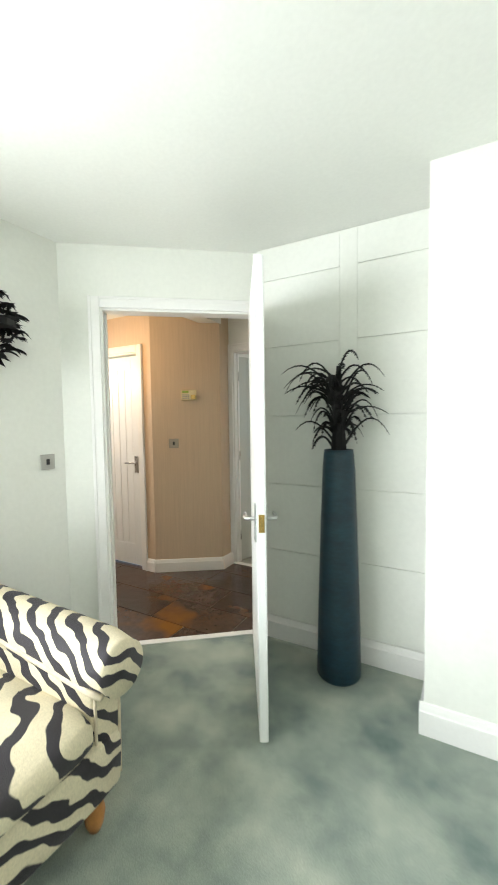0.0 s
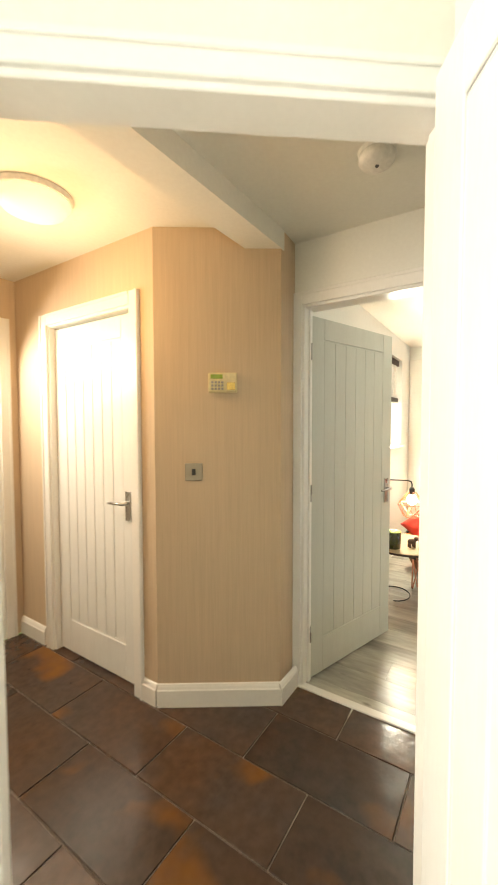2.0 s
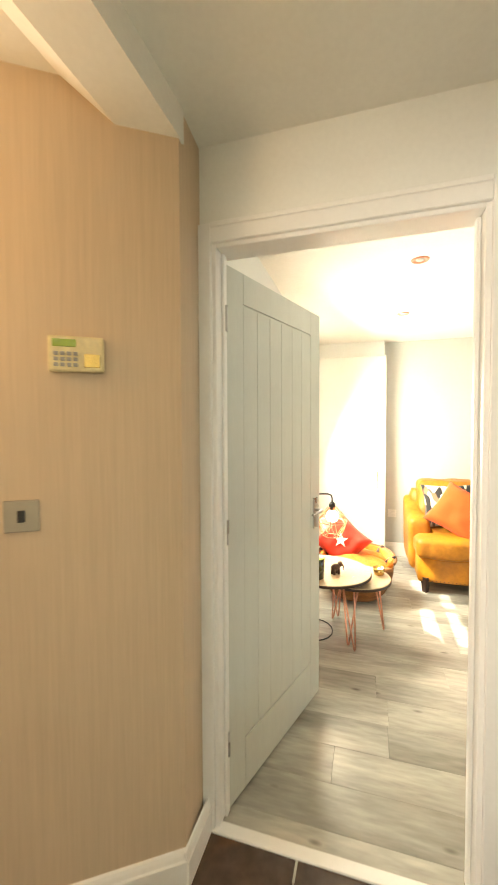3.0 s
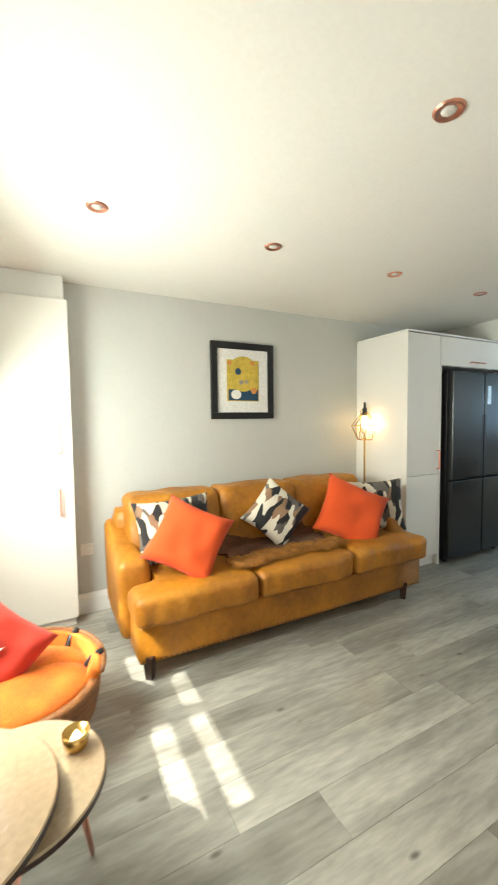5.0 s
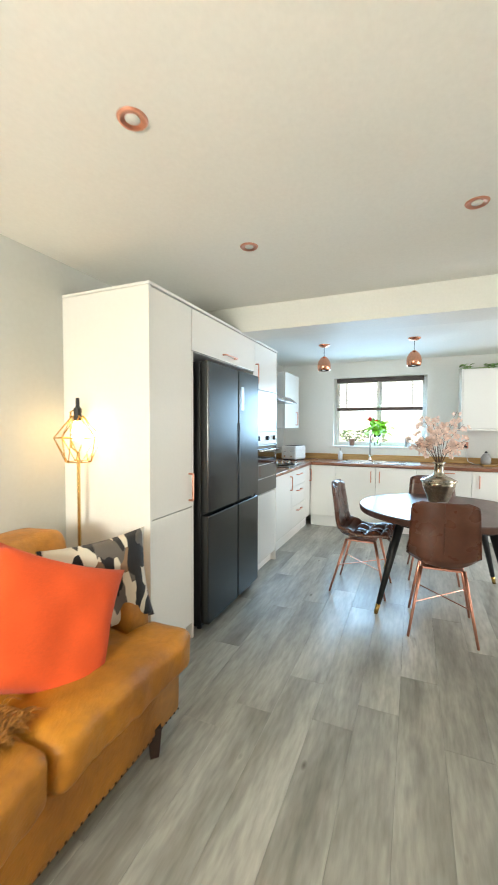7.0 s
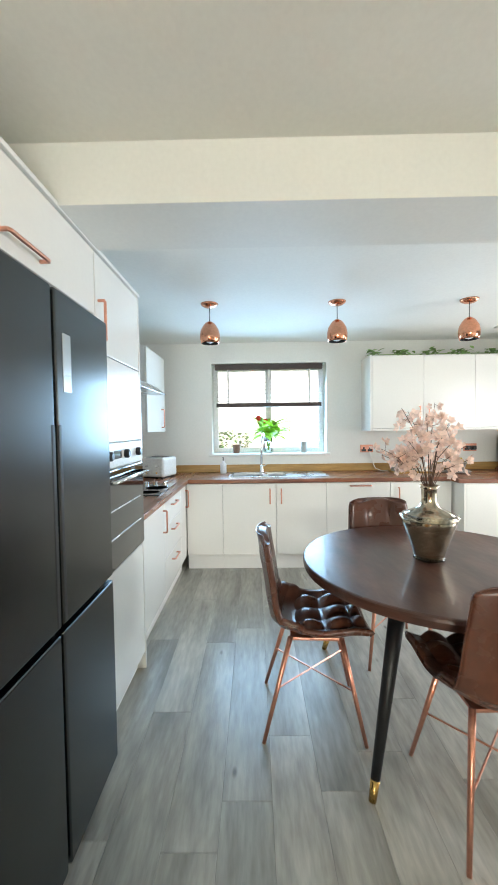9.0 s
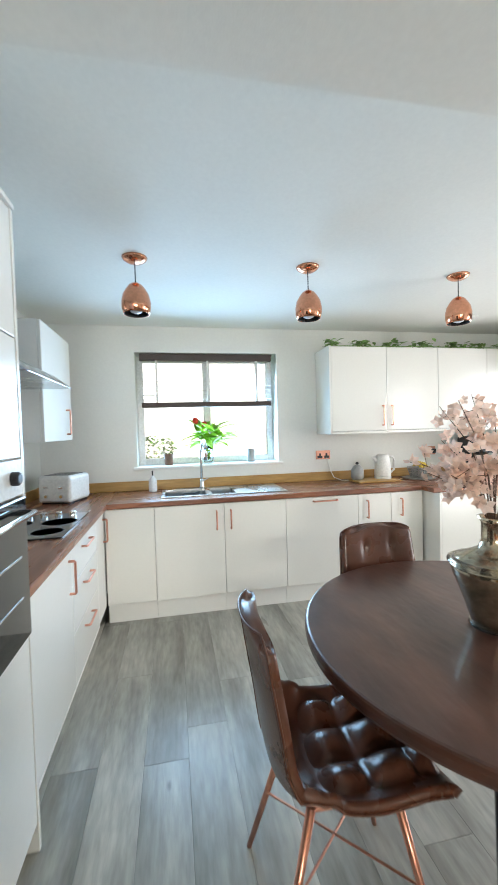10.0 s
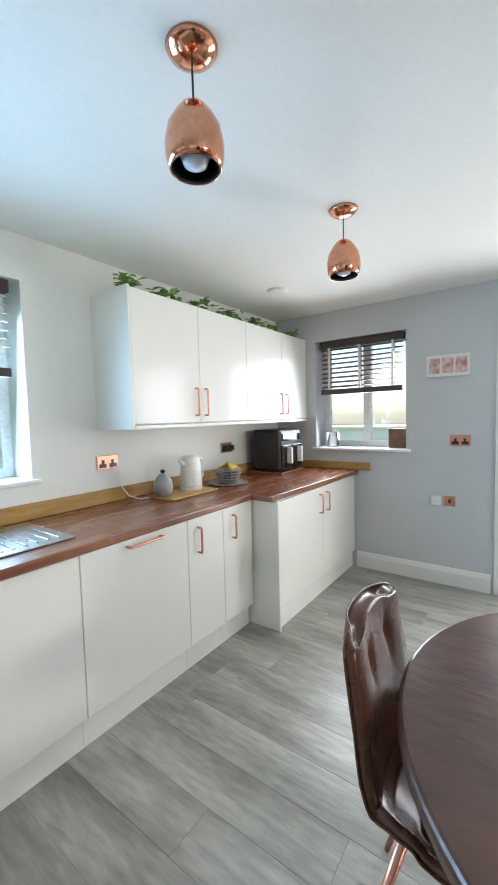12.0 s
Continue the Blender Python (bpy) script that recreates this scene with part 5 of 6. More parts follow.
part("seat", sheet(tub_seat, 40, 12, -0.05), "amber", tub, "bright orange cloth seat", smooth=True)


def tub_back(u, v):
    a = math.pi * (-0.12 + 1.24 * u)
    r = 0.285 + 0.035 * v
    return (r * math.cos(a), r * math.sin(a), 0.25 + (0.065 + 0.035 * math.sin(math.pi * max(0, min(1, u)))) * v)


part("back_roll", sheet(tub_back, 30, 8, 0.05), "amber", tub, "orange cloth back roll", smooth=True)
rim = [Vector(tub_back(k / 30, 1.0)) + Vector((0, 0, 0.004)) for k in range(31)]
part("piping", tube(rim, 0.011, 8), "rattan", tub, "brown rolled rim", smooth=True)
for k in (0.10, 0.30, 0.86, 0.97):
    p = [Vector(tub_back(k, 1.0)), Vector(tub_back(k, 0.5)), Vector(tub_back(k, 0.0))]
    c = Vector((-p[0].x, -p[0].y, 0)).normalized()
    bm = bmesh.new()
    tube([p[0] + Vector((0, 0, 0.012)), p[0] + c * 0.04, p[1] + c * 0.058, p[2] + c * 0.062, p[2] + c * 0.15 + Vector((0, 0, 0.062))], 0.017, 6, bm)
    part("strap", bm, "plastic_black", tub, "dark cloth strap", smooth=True)
scatter("cushion", "red", "red cushion with a pale star on the tub chair", (-1.495, 5.62, 0.43), 0.37, 0.37, 0.13, 22, -6, 40, 8)
own = bmesh.new()
pts = []
for k in range(10):
    r, a = (0.065, 0.026)[k % 2], math.pi / 2 + math.pi * k / 5
    pts.append(own.verts.new((r * math.cos(a), 0, r * math.sin(a))))
own.faces.new(pts)
g = bmesh.ops.extrude_face_region(own, geom=own.faces[:])
for v in [e for e in g["geom"] if isinstance(e, bmesh.types.BMVert)]:
    v.co.y += 0.004
mstar = pose(-1.495, 5.62, 0.43) @ pose(0, 0, 0, 0, 0, -6) @ pose(0, 0, 0, -22, 0, 0)
st = solid("star_patch", own, "paper", "pale star sewn on the red cushion", "patch", mstar @ pose(0.0, -0.074, 0.0))

# near armchair beside the doorway: only its corner comes into view
part_root = thing("armchair", "tan leather armchair with padded arms", "armchair", pose(-0.17, 3.79, 0))
part("base", puff(-0.40, 0.40, -0.26, 0.30, 0.10, 0.40, 0.05, 0.01, 0.006, 5), "tan", part_root, smooth=True)
for s in (-1, 1):
    part("arm", puff(min(s * 0.27, s * 0.43), max(s * 0.27, s * 0.43), -0.26, 0.31, 0.10, 0.56, 0.06, 0.012, 0.008, 6 + s), "tan", part_root, smooth=True)
part("backrest", puff(-0.40, 0.40, -0.27, -0.10, 0.30, 0.85, 0.07, 0.02, 0.008, 8), "tan", part_root, smooth=True)
for x in (-0.33, 0.33):
    for y in (-0.2, 0.24):
        part("leg", lathe([(0.02, 0), (0.03, 0.11)], 8, at=(x, y, 0)), "dark_leg", part_root)

# black bag in the hall
solid("bag", puff(-0.74, -0.50, 3.27, 3.375, 0.0, 0.30, 0.045, 0.015, 0.01, 2), "plastic_black", "black soft bag standing against the hall wall", "bag", smooth=True)

# ---- kitchen ----
def bar_handle(parent, a, b, out, mt="copper_matt"):
    """A square-shouldered bar handle from a to b, standing off along out."""
    a, b, o = Vector(a), Vector(b), Vector(out) * 0.03
    return part("handle", tube([a, a + o * 0.9, a + o + (b - a) * 0.03, b + o - (b - a) * 0.03, b + o * 0.9, b], 0.0065, 8), mt, parent, "copper bar handle")


YF = 6.105     # front of the tall units
tall = thing("tall_cabinet", "tall white larder cabinet with a two-part gloss door", "cabinet")
part("end_panel", box(1.56, 1.58, YF - 0.004, 6.728, 0.0, 2.15, 0.002), "gloss", tall)
part("body", box(1.582, 2.0, YF + 0.022, 6.728, 0.10, 2.148), "carcass", tall)
d1 = part("door", box(1.583, 1.997, YF, YF + 0.02, 0.875, 2.145, 0.003), "gloss", tall)
d2 = part("door", box(1.583, 1.997, YF, YF + 0.02, 0.105, 0.868, 0.003), "gloss", tall)
bar_handle(d1, (1.965, YF, 0.92), (1.965, YF, 1.09), (0, -1, 0))
part("plinth", box(1.582, 2.0, YF + 0.05, YF + 0.065, 0.0, 0.10), "carcass", tall)
part("cornice", box(1.56, 3.665, YF - 0.008, 6.728, 2.152, 2.168, 0.002), "carcass", tall)

bridge = thing("bridging_cabinet", "white gloss cabinet over the fridge", "cabinet")
part("body", box(2.002, 3.05, YF + 0.022, 6.728, 1.878, 2.148), "carcass", bridge)
d = part("door", box(2.004, 3.048, YF, YF + 0.02, 1.88, 2.145, 0.003), "gloss", bridge)
bar_handle(d, (2.44, YF, 1.925), (2.64, YF, 1.925), (0, -1, 0))
part("filler", box(2.0, 2.018, YF, 6.728, 0.0, 1.876, 0.001), "gloss", bridge)
part("filler", box(3.032, 3.05, YF, 6.728, 0.0, 1.876, 0.001), "gloss", bridge)
# Black sheet: the niche's shade put into colour.
part("back", box(2.018, 3.032, 6.70, 6.726, 0.0, 1.876), "black", bridge, "black sheet standing in for the shade behind the fridge")

fr = thing("fridge_freezer", "dark steel four-door fridge freezer", "fridge")
FX0, FX1, FY, FC = 2.085, 2.975, 6.03, 2.56
part("body", box(FX0, FX1, FY + 0.062, 6.68, 0.03, 1.82, 0.004), "black", fr)
for a, b, z0, z1 in ((FX0, FC - 0.008, 0.815, 1.825), (FC + 0.008, FX1, 0.815, 1.825), (FX0, FC - 0.008, 0.06, 0.795), (FC + 0.008, FX1, 0.06, 0.795)):
    part("door", box(a, b, FY, FY + 0.06, z0, z1, 0.008, 3), "steel_dark", fr, "brushed dark steel door")
part("grip_recess", box(FC - 0.008, FC + 0.008, FY + 0.03, FY + 0.06, 0.06, 1.82), "black", fr)
for s in (-1, 1):
    part("grip", box(FC + s * 0.020 - 0.009, FC + s * 0.020 + 0.009, FY - 0.002, FY + 0.008, 0.82, 1.42, 0.003), "black", fr, "dark recessed grip")
part("badge", box(FC + 0.05, FC + 0.10, FY - 0.002, FY + 0.001, 1.52, 1.70, 0.001), "steel", fr, "slim pale control strip")
for x in (FX0 + 0.05, FX1 - 0.05):
    part("foot", lathe([(0.02, 0), (0.02, 0.03)], 10, at=(x, FY + 0.1, 0)), "plastic_black", fr)

tower = thing("oven_tower", "tall white gloss cabinet holding a built-in oven", "cabinet")
part("body", box(3.052, 3.645, YF + 0.022, 6.728, 0.10, 2.148), "carcass", tower)
part("end_panel", box(3.647, 3.665, YF - 0.002, 6.728, 0.0, 2.15, 0.002), "gloss", tower)
for z0, z1, hz in ((1.735, 2.145, (1.78, 1.95)), (1.345, 1.73, (1.40, 1.57)), (0.105, 0.745, None)):
    d = part("door", box(3.054, 3.643, YF, YF + 0.02, z0, z1, 0.003), "gloss", tower)
    if hz:
        bar_handle(d, (3.085, YF, hz[0]), (3.085, YF, hz[1]), (0, -1, 0))
part("plinth", box(3.052, 3.665, YF + 0.05, YF + 0.065, 0.0, 0.10), "carcass", tower)
oven = thing("oven", "built-in oven with black glass door and white control panel", "oven")
part("control_panel", box(3.056, 3.641, YF - 0.004, YF + 0.3, 1.225, 1.34, 0.003), "plastic_white", oven, "white control panel")
part("door", box(3.056, 3.641, YF - 0.012, YF + 0.02, 0.76, 1.218, 0.005), "black_glass", oven, "black glass door")
for x in (3.14, 3.37, 3.56):
    part("knob", lathe([(0.022, 0), (0.022, 0.018), (0.016, 0.024)], 16), "plastic_black", oven).matrix_local = pose(x, YF - 0.004, 1.283, 90, 0, 0)
part("display", box(3.21, 3.31, YF - 0.006, YF - 0.003, 1.265, 1.305), "black_glass", oven)
part("handle", tube([(3.10, YF - 0.012, 1.17), (3.10, YF - 0.05, 1.17), (3.60, YF - 0.05, 1.17), (3.60, YF - 0.012, 1.17)], 0.009, 8), "chrome", oven, "chrome bar handle", smooth=True)
for z in (0.90, 1.03):
    part("rack", box(3.12, 3.58, YF - 0.0135, YF - 0.0115, z, z + 0.006), "steel", oven, "pale shelf line seen in the glass")

# worktops
WT = 0.90
wt = thing("worktop", "red-brown wooden worktop with rounded edge", "worktop")
part("north_run", box(3.668, E_X - 0.002, 6.105, N_Y - 0.002, WT - 0.038, WT, 0.006), "worktop_n", wt)
bm = bmesh.new()
nose = [(5.195, WT - 0.032), (5.195, WT - 0.008), (5.197, WT - 0.003), (5.203, WT), (5.36, WT), (5.36, WT - 0.038), (5.20, WT - 0.038)]
ends = [[bm.verts.new((x, y, z)) for x, z in nose] for y in (3.56, 6.104)]
for k in range(len(nose)):
    k2 = (k + 1) % len(nose)
    bm.faces.new((ends[0][k], ends[0][k2], ends[1][k2], ends[1][k]))
bm.faces.new(ends[0][::-1])
bm.faces.new(ends[1])
box(5.70, E_X - 0.002, 3.56, 6.104, WT - 0.038, WT, bm=bm)
box(5.36, 5.70, 3.56, 5.115, WT - 0.038, WT, bm=bm)
box(5.36, 5.70, 5.705, 6.104, WT - 0.038, WT, bm=bm)
part("east_run", bm, "worktop", wt)
bm = box(4.985, E_X - 0.002, S_Y + 0.002, 3.56, WT - 0.038, WT, 0.006)
for v in bm.verts:
    if v.co.x < 5.02 and v.co.y > 3.5:
        v.co.x += 0.05
part("deep_run", bm, "worktop", wt)
up = thing("upstand", "golden oak upstand along the worktop", "upstand", kind="structure")
part("north_strip", box(3.668, E_X - 0.002, N_Y - 0.02, N_Y - 0.002, WT + 0.001, WT + 0.085, 0.003), "oak", up)
part("east_strip", box(E_X - 0.02, E_X - 0.002, S_Y + 0.022, N_Y - 0.021, WT + 0.001, WT + 0.085, 0.003), "oak", up)
part("south_strip", box(4.87, E_X - 0.021, S_Y + 0.002, S_Y + 0.02, WT + 0.001, WT + 0.07, 0.003), "oak", up)


def base_unit(y0, y1, front, handles, label, plinth=True, top=0.86):
    """A base cabinet on the east wall: body, door, plinth; handles as (y, z0, z1) or (y0, y1, z, 'h')."""
    root = thing("base_cabinet", label, "cabinet", group="kitchen base cabinets")
    part("body", box(front + 0.022, E_X - 0.002, y0 + 0.001, y1 - 0.001, 0.145, top), "carcass", root)
    dr = part("door", box(front, front + 0.02, y0 + 0.0015, y1 - 0.0015, 0.15, WT - 0.045, 0.003), "gloss", root)
    if plinth:
        part("plinth", box(front + 0.045, front + 0.06, y0 + 0.001, y1 - 0.001, 0.0, 0.145), "carcass", root)
    for h in handles:
        if len(h) == 4:
            bar_handle(dr, (front, h[0], h[2]), (front, h[1], h[2]), (-1, 0, 0))
        else:
            bar_handle(dr, (front, h[0], h[1]), (front, h[0], h[2]), (-1, 0, 0))
    return root


BF = 5.215
base_unit(5.77, 6.125, BF, [], "white gloss corner base cabinet")
base_unit(5.245, 5.77, BF, [(5.305, 0.66, 0.80)], "white gloss base cabinet under the sink", top=0.70)
base_unit(4.75, 5.245, BF, [(5.195, 0.66, 0.80)], "white gloss base cabinet under the sink", top=0.70)
base_unit(4.13, 4.75, BF, [(4.32, 4.52, 0.825, "h")], "white gloss fronted dishwasher cabinet")
base_unit(3.83, 4.13, BF, [(4.05, 0.66, 0.80)], "white gloss base cabinet")
base_unit(3.535, 3.83, BF, [(3.74, 0.66, 0.80)], "white gloss base cabinet")
base_unit(2.85, 3.50, 5.02, [(2.91, 0.66, 0.80)], "deeper white gloss base cabinet", plinth=False)
base_unit(S_Y + 0.005, 2.85, 5.02, [(2.79, 0.66, 0.80)], "deeper white gloss base cabinet", plinth=False)
solid("end_panel", box(5.018, E_X - 0.002, 3.501, 3.519, 0.0, WT - 0.039, 0.002), "gloss", "white gloss panel where the cabinets step out", "panel")
solid("plinth", box(5.045, 5.06, S_Y + 0.005, 3.50, 0.0, 0.144, 0.001), "carcass", "white plinth under the cabinets", "plinth")


def north_unit(x0, x1, drawers, label):
    root = thing("base_cabinet", label, "cabinet", group="kitchen base cabinets")
    part("body", box(x0 + 0.001, x1 - 0.001, 6.152, N_Y - 0.002, 0.145, WT - 0.04), "carcass", root)
    zs = [0.15, 0.41, 0.655, WT - 0.045] if drawers else [0.15, WT - 0.045]
    for a, b in zip(zs, zs[1:]):
        dr = part("drawer_front" if drawers else "door", box(x0 + 0.0015, x1 - 0.0015, 6.13, 6.15, a + 0.0015, b - 0.0015, 0.003), "gloss", root)
        if drawers:
            bar_handle(dr, ((x0 + x1) / 2 - 0.09, 6.13, b - 0.06), ((x0 + x1) / 2 + 0.09, 6.13, b - 0.06), (0, -1, 0))
        else:
            bar_handle(dr, (x1 - 0.05, 6.13, 0.64), (x1 - 0.05, 6.13, 0.80), (0, -1, 0))
    part("plinth", box(x0 + 0.001, x1 - 0.001, 6.185, 6.20, 0.0, 0.145), "carcass", root)
    return root


north_unit(3.667, 4.30, False, "white gloss base cabinet beside the oven")
north_unit(4.30, 4.93, True, "white gloss drawer cabinet under the hob")
north_unit(4.93, 5.214, False, "narrow white gloss corner cabinet")

# wall cabinets
WX = 5.50
ys = (4.22, 3.685, 3.155, 2.625, S_Y + 0.002)
for k in range(4):
    y1, y0 = ys[k], ys[k + 1]
    root = thing("wall_cabinet", "white gloss wall cabinet with copper handle", "wall cabinet", group="kitchen wall cabinets")
    part("body", box(WX + 0.022, E_X - 0.002, y0 + 0.001, y1 - 0.001, 1.375, 2.135), "carcass", root)
    d = part("door", box(WX, WX + 0.02, y0 + 0.0015, y1 - 0.0015, 1.38, 2.132, 0.003), "gloss", root)
    hy = y0 + 0.045 if k % 2 == 0 else y1 - 0.045
    bar_handle(d, (WX, hy, 1.425), (WX, hy, 1.60), (-1, 0, 0))
    part("light_rail", box(WX - 0.004, E_X - 0.002, y0 + 0.001, y1 - 0.001, 1.352, 1.374, 0.002), "gloss", root)
solid("end_panel", box(WX - 0.004, E_X - 0.002, 4.222, 4.24, 1.352, 2.14, 0.002), "gloss", "white gloss end panel of the wall cabinets", "panel")
cab = thing("wall_cabinet", "white gloss wall cabinet beside the cooker hood", "wall cabinet", group="kitchen wall cabinets")
part("body", box(4.88, 5.56, 6.422, N_Y - 0.002, 1.372, 2.14), "carcass", cab)
d = part("door", box(4.882, 5.558, 6.40, 6.42, 1.374, 2.138, 0.003), "gloss", cab)
bar_handle(d, (5.40, 6.40, 1.42), (5.40, 6.40, 1.60), (0, -1, 0))
hood = thing("cooker_hood", "steel cooker hood with a slim flared canopy", "cooker hood")
own = box(4.10, 4.86, 6.22, N_Y - 0.002, 1.70, 1.78)
for v in own.verts:
    if v.co.z > 1.75:
        v.co.y = 6.32 if v.co.y < 6.5 else v.co.y
bmesh.ops.bevel(own, geom=own.edges[:], offset=0.004, segments=1, affect="EDGES")
part("canopy", own, "steel", hood)
part("chimney", box(4.36, 4.60, 6.46, N_Y - 0.002, 1.78, CEIL - 0.002, 0.003), "steel", hood)

# hob, toaster, sink, tap
hob = thing("hob", "black glass hob with four control knobs", "hob", pose(0, 0, WT))
part("glass", box(4.31, 4.93, 6.17, 6.62, 0.0, 0.008, 0.003), "black_glass", hob)
for k in range(4):
    part("knob", lathe([(0.02, 0.008), (0.019, 0.03), (0.014, 0.035)], 16, at=(4.86, 6.25 + 0.085 * k, 0)), "chrome", hob, "metal control knob", smooth=False)
for x, y, r in ((4.45, 6.28, 0.08), (4.45, 6.50, 0.095), (4.68, 6.28, 0.095), (4.68, 6.50, 0.075)):
    part("cooking_zone", lathe([(r - 0.003, 0.0082), (r, 0.0088), (r + 0.002, 0.0082)], 32, at=(x, y, 0)), "ceramic", hob)
toaster = thing("toaster", "white four-slice toaster on the worktop", "toaster", pose(5.47, 6.45, WT, 0, 0, -18))
part("body", box(-0.14, 0.14, -0.13, 0.13, 0.012, 0.212, 0.025, 3), "plastic_white", toaster, smooth=False)
for x in (-0.085, -0.03, 0.03, 0.085):
    part("slot", box(x - 0.011, x + 0.011, -0.10, 0.10, 0.210, 0.214), "plastic_black", toaster)
for y in (-0.06, 0.06):
    part("lever", box(-0.155, -0.138, y - 0.018, y + 0.018, 0.12, 0.135, 0.003), "chrome", toaster)
    part("dial", lathe([(0.014, 0), (0.012, 0.012)], 12), "chrome", toaster).matrix_local = pose(-0.14, y, 0.06, 0, -90, 0)
part("foot_rail", box(-0.12, 0.12, -0.11, 0.11, 0.0, 0.012), "plastic_black", toaster)

SK0, SK1 = 4.70, 5.72
sink = thing("sink", "stainless steel sink with drainer set in the worktop", "sink", pose(0, 0, WT))
part("drainer", box(5.32, 5.765, SK0, 5.10, 0.001, 0.008, 0.003), "steel", sink)
for k in range(7):
    part("drainer_rib", box(5.37, 5.70, 4.74 + k * 0.045, 4.752 + k * 0.045, 0.008, 0.012, 0.002, 1), "steel", sink)
for y0, y1 in ((5.10, 5.34), (5.34, SK1)):
    bm = box(5.32, 5.36, y0, y1, 0.001, 0.008, 0.002, 1)
    box(5.70, 5.765, y0, y1, 0.001, 0.008, 0.002, 1, bm)
    box(5.36, 5.70, y0, y0 + 0.025, 0.001, 0.008, 0.002, 1, bm)
    box(5.36, 5.70, y1 - 0.025, y1, 0.001, 0.008, 0.002, 1, bm)
    part("rim", bm, "steel", sink)
    a, b, low = y0 + 0.021, y1 - 0.021, (-0.17 if y0 > 5.2 else -0.12)
    bm = box(5.362, 5.366, a, b, low, 0.004)
    box(5.694, 5.698, a, b, low, 0.004, bm=bm)
    box(5.366, 5.694, a, a + 0.004, low, 0.004, bm=bm)
    box(5.366, 5.694, b - 0.004, b, low, 0.004, bm=bm)
    box(5.366, 5.694, a + 0.004, b - 0.004, low, low + 0.004, bm=bm)
    bowl = part("bowl", bm, "steel", sink)
    part("drain", lathe([(0.035, low + 0.004), (0.037, low + 0.007), (0.02, low + 0.0075)], 20, at=(5.53, (a + b) / 2, 0)), "chrome", bowl, "chrome drain")
tap = thing("tap", "tall chrome swan-neck kitchen tap", "tap", pose(5.735, 5.375, WT + 0.006))
part("base", lathe([(0.028, 0), (0.026, 0.012), (0.018, 0.05), (0.016, 0.08)], 20), "chrome", tap, smooth=True)
arc = [(0, 0, 0.06), (0, 0, 0.28)] + [(-0.09 + 0.09 * math.cos(a), -0.03 * math.sin(a / 2), 0.33 + 0.10 * math.sin(a)) for a in [k * math.pi / 9 for k in range(10)]] + [(-0.18, -0.03, 0.26)]
part("spout", tube(arc, 0.012, 12), "chrome", tap, smooth=True)
part("lever", tube([(0, 0, 0.06), (0.0, -0.06, 0.085)], 0.006, 8), "chrome", tap)
soap = thing("soap_dispenser", "clear soap bottle with a dark pump beside the sink", "soap bottle", pose(5.72, 5.80, WT))
part("bottle", lathe([(0.033, 0), (0.035, 0.01), (0.035, 0.10), (0.015, 0.125), (0.012, 0.14)], 20), "bulb_off", soap, smooth=True)
part("pump", tube([(0, 0, 0.14), (0, 0, 0.18), (-0.035, 0, 0.178)], 0.006, 8), "plastic_black", soap)

# window sill things
sx = E_X + 0.10
pot = thing("flower_pot", "small brown clay pot on the window sill", "pot", pose(sx - 0.02, 5.66, 1.109))
part("pot", lathe([(0.035, 0), (0.045, 0.09), (0.048, 0.10), (0.042, 0.10), (0.035, 0.02)], 20), "brown_pot", pot, smooth=False)
cand = thing("candle_jar", "dark tall candle jar on the window sill", "candle", pose(sx - 0.02, 4.88, 1.109))
part("jar", lathe([(0.035, 0), (0.036, 0.005), (0.036, 0.12), (0.033, 0.125), (0.03, 0.12), (0.03, 0.02)], 20), "ceramic", cand, smooth=False)


def leaf_blade(bm, p, d, up, ln, wd, fold=0.25):
    """A pointed leaf with a fold along its rib."""
    d = d.normalized()
    s = d.cross(up).normalized()
    n = s.cross(d).normalized()
    rows = []
    for k in range(5):
        f = k / 4
        w = wd * math.sin(math.pi * min(0.97, 0.08 + f * 0.9)) / 2
        c = p + d * ln * f - n * 0.25 * ln * f * f
        rows.append((bm.verts.new(c + s * w + n * fold * w), bm.verts.new(c), bm.verts.new(c - s * w + n * fold * w)))
    for a, b in zip(rows, rows[1:]):
        bm.faces.new((a[0], a[1], b[1], b[0]))
        bm.faces.new((a[1], a[2], b[2], b[1]))


tul = thing("vase_of_tulips", "glass vase of red tulips with bright green leaves", "flowers", pose(sx - 0.01, 5.29, 1.109))
part("vase", lathe([(0.045, 0), (0.05, 0.01), (0.042, 0.10), (0.055, 0.17), (0.052, 0.17), (0.038, 0.1), (0.045, 0.015)], 24), "clear", tul, "clear glass vase", smooth=True)
rng = random.Random(21)
bm, bl = bmesh.new(), bmesh.new()
for k in range(9):
    a = rng.uniform(0, 6.283)
    t = Vector((0.05 * math.cos(a), 0.13 * math.sin(a), 0.30 + rng.uniform(0, 0.10)))
    tube([(0, 0, 0.02), t * 0.5 + Vector((0, 0, 0.05)), t], 0.004, 6, bm)
    for j in range(5):
        b = rng.uniform(0, 6.283)
        leaf_blade(bl, t * rng.uniform(0.45, 0.9), Vector((math.cos(b) * 0.5, math.sin(b), rng.uniform(-0.1, 0.7))), Vector((0, 0, 1)), rng.uniform(0.17, 0.26), 0.085)
    if k < 2:
        part("bloom", lathe([(0.006, 0), (0.024, 0.015), (0.029, 0.04), (0.018, 0.062), (0.005, 0.066)], 12, at=tuple(t)), "red", tul, "red tulip head", smooth=True)
part("stems", bm, "leaf", tul)
part("leaves", bl, "leaf", tul, "bright green leaves")

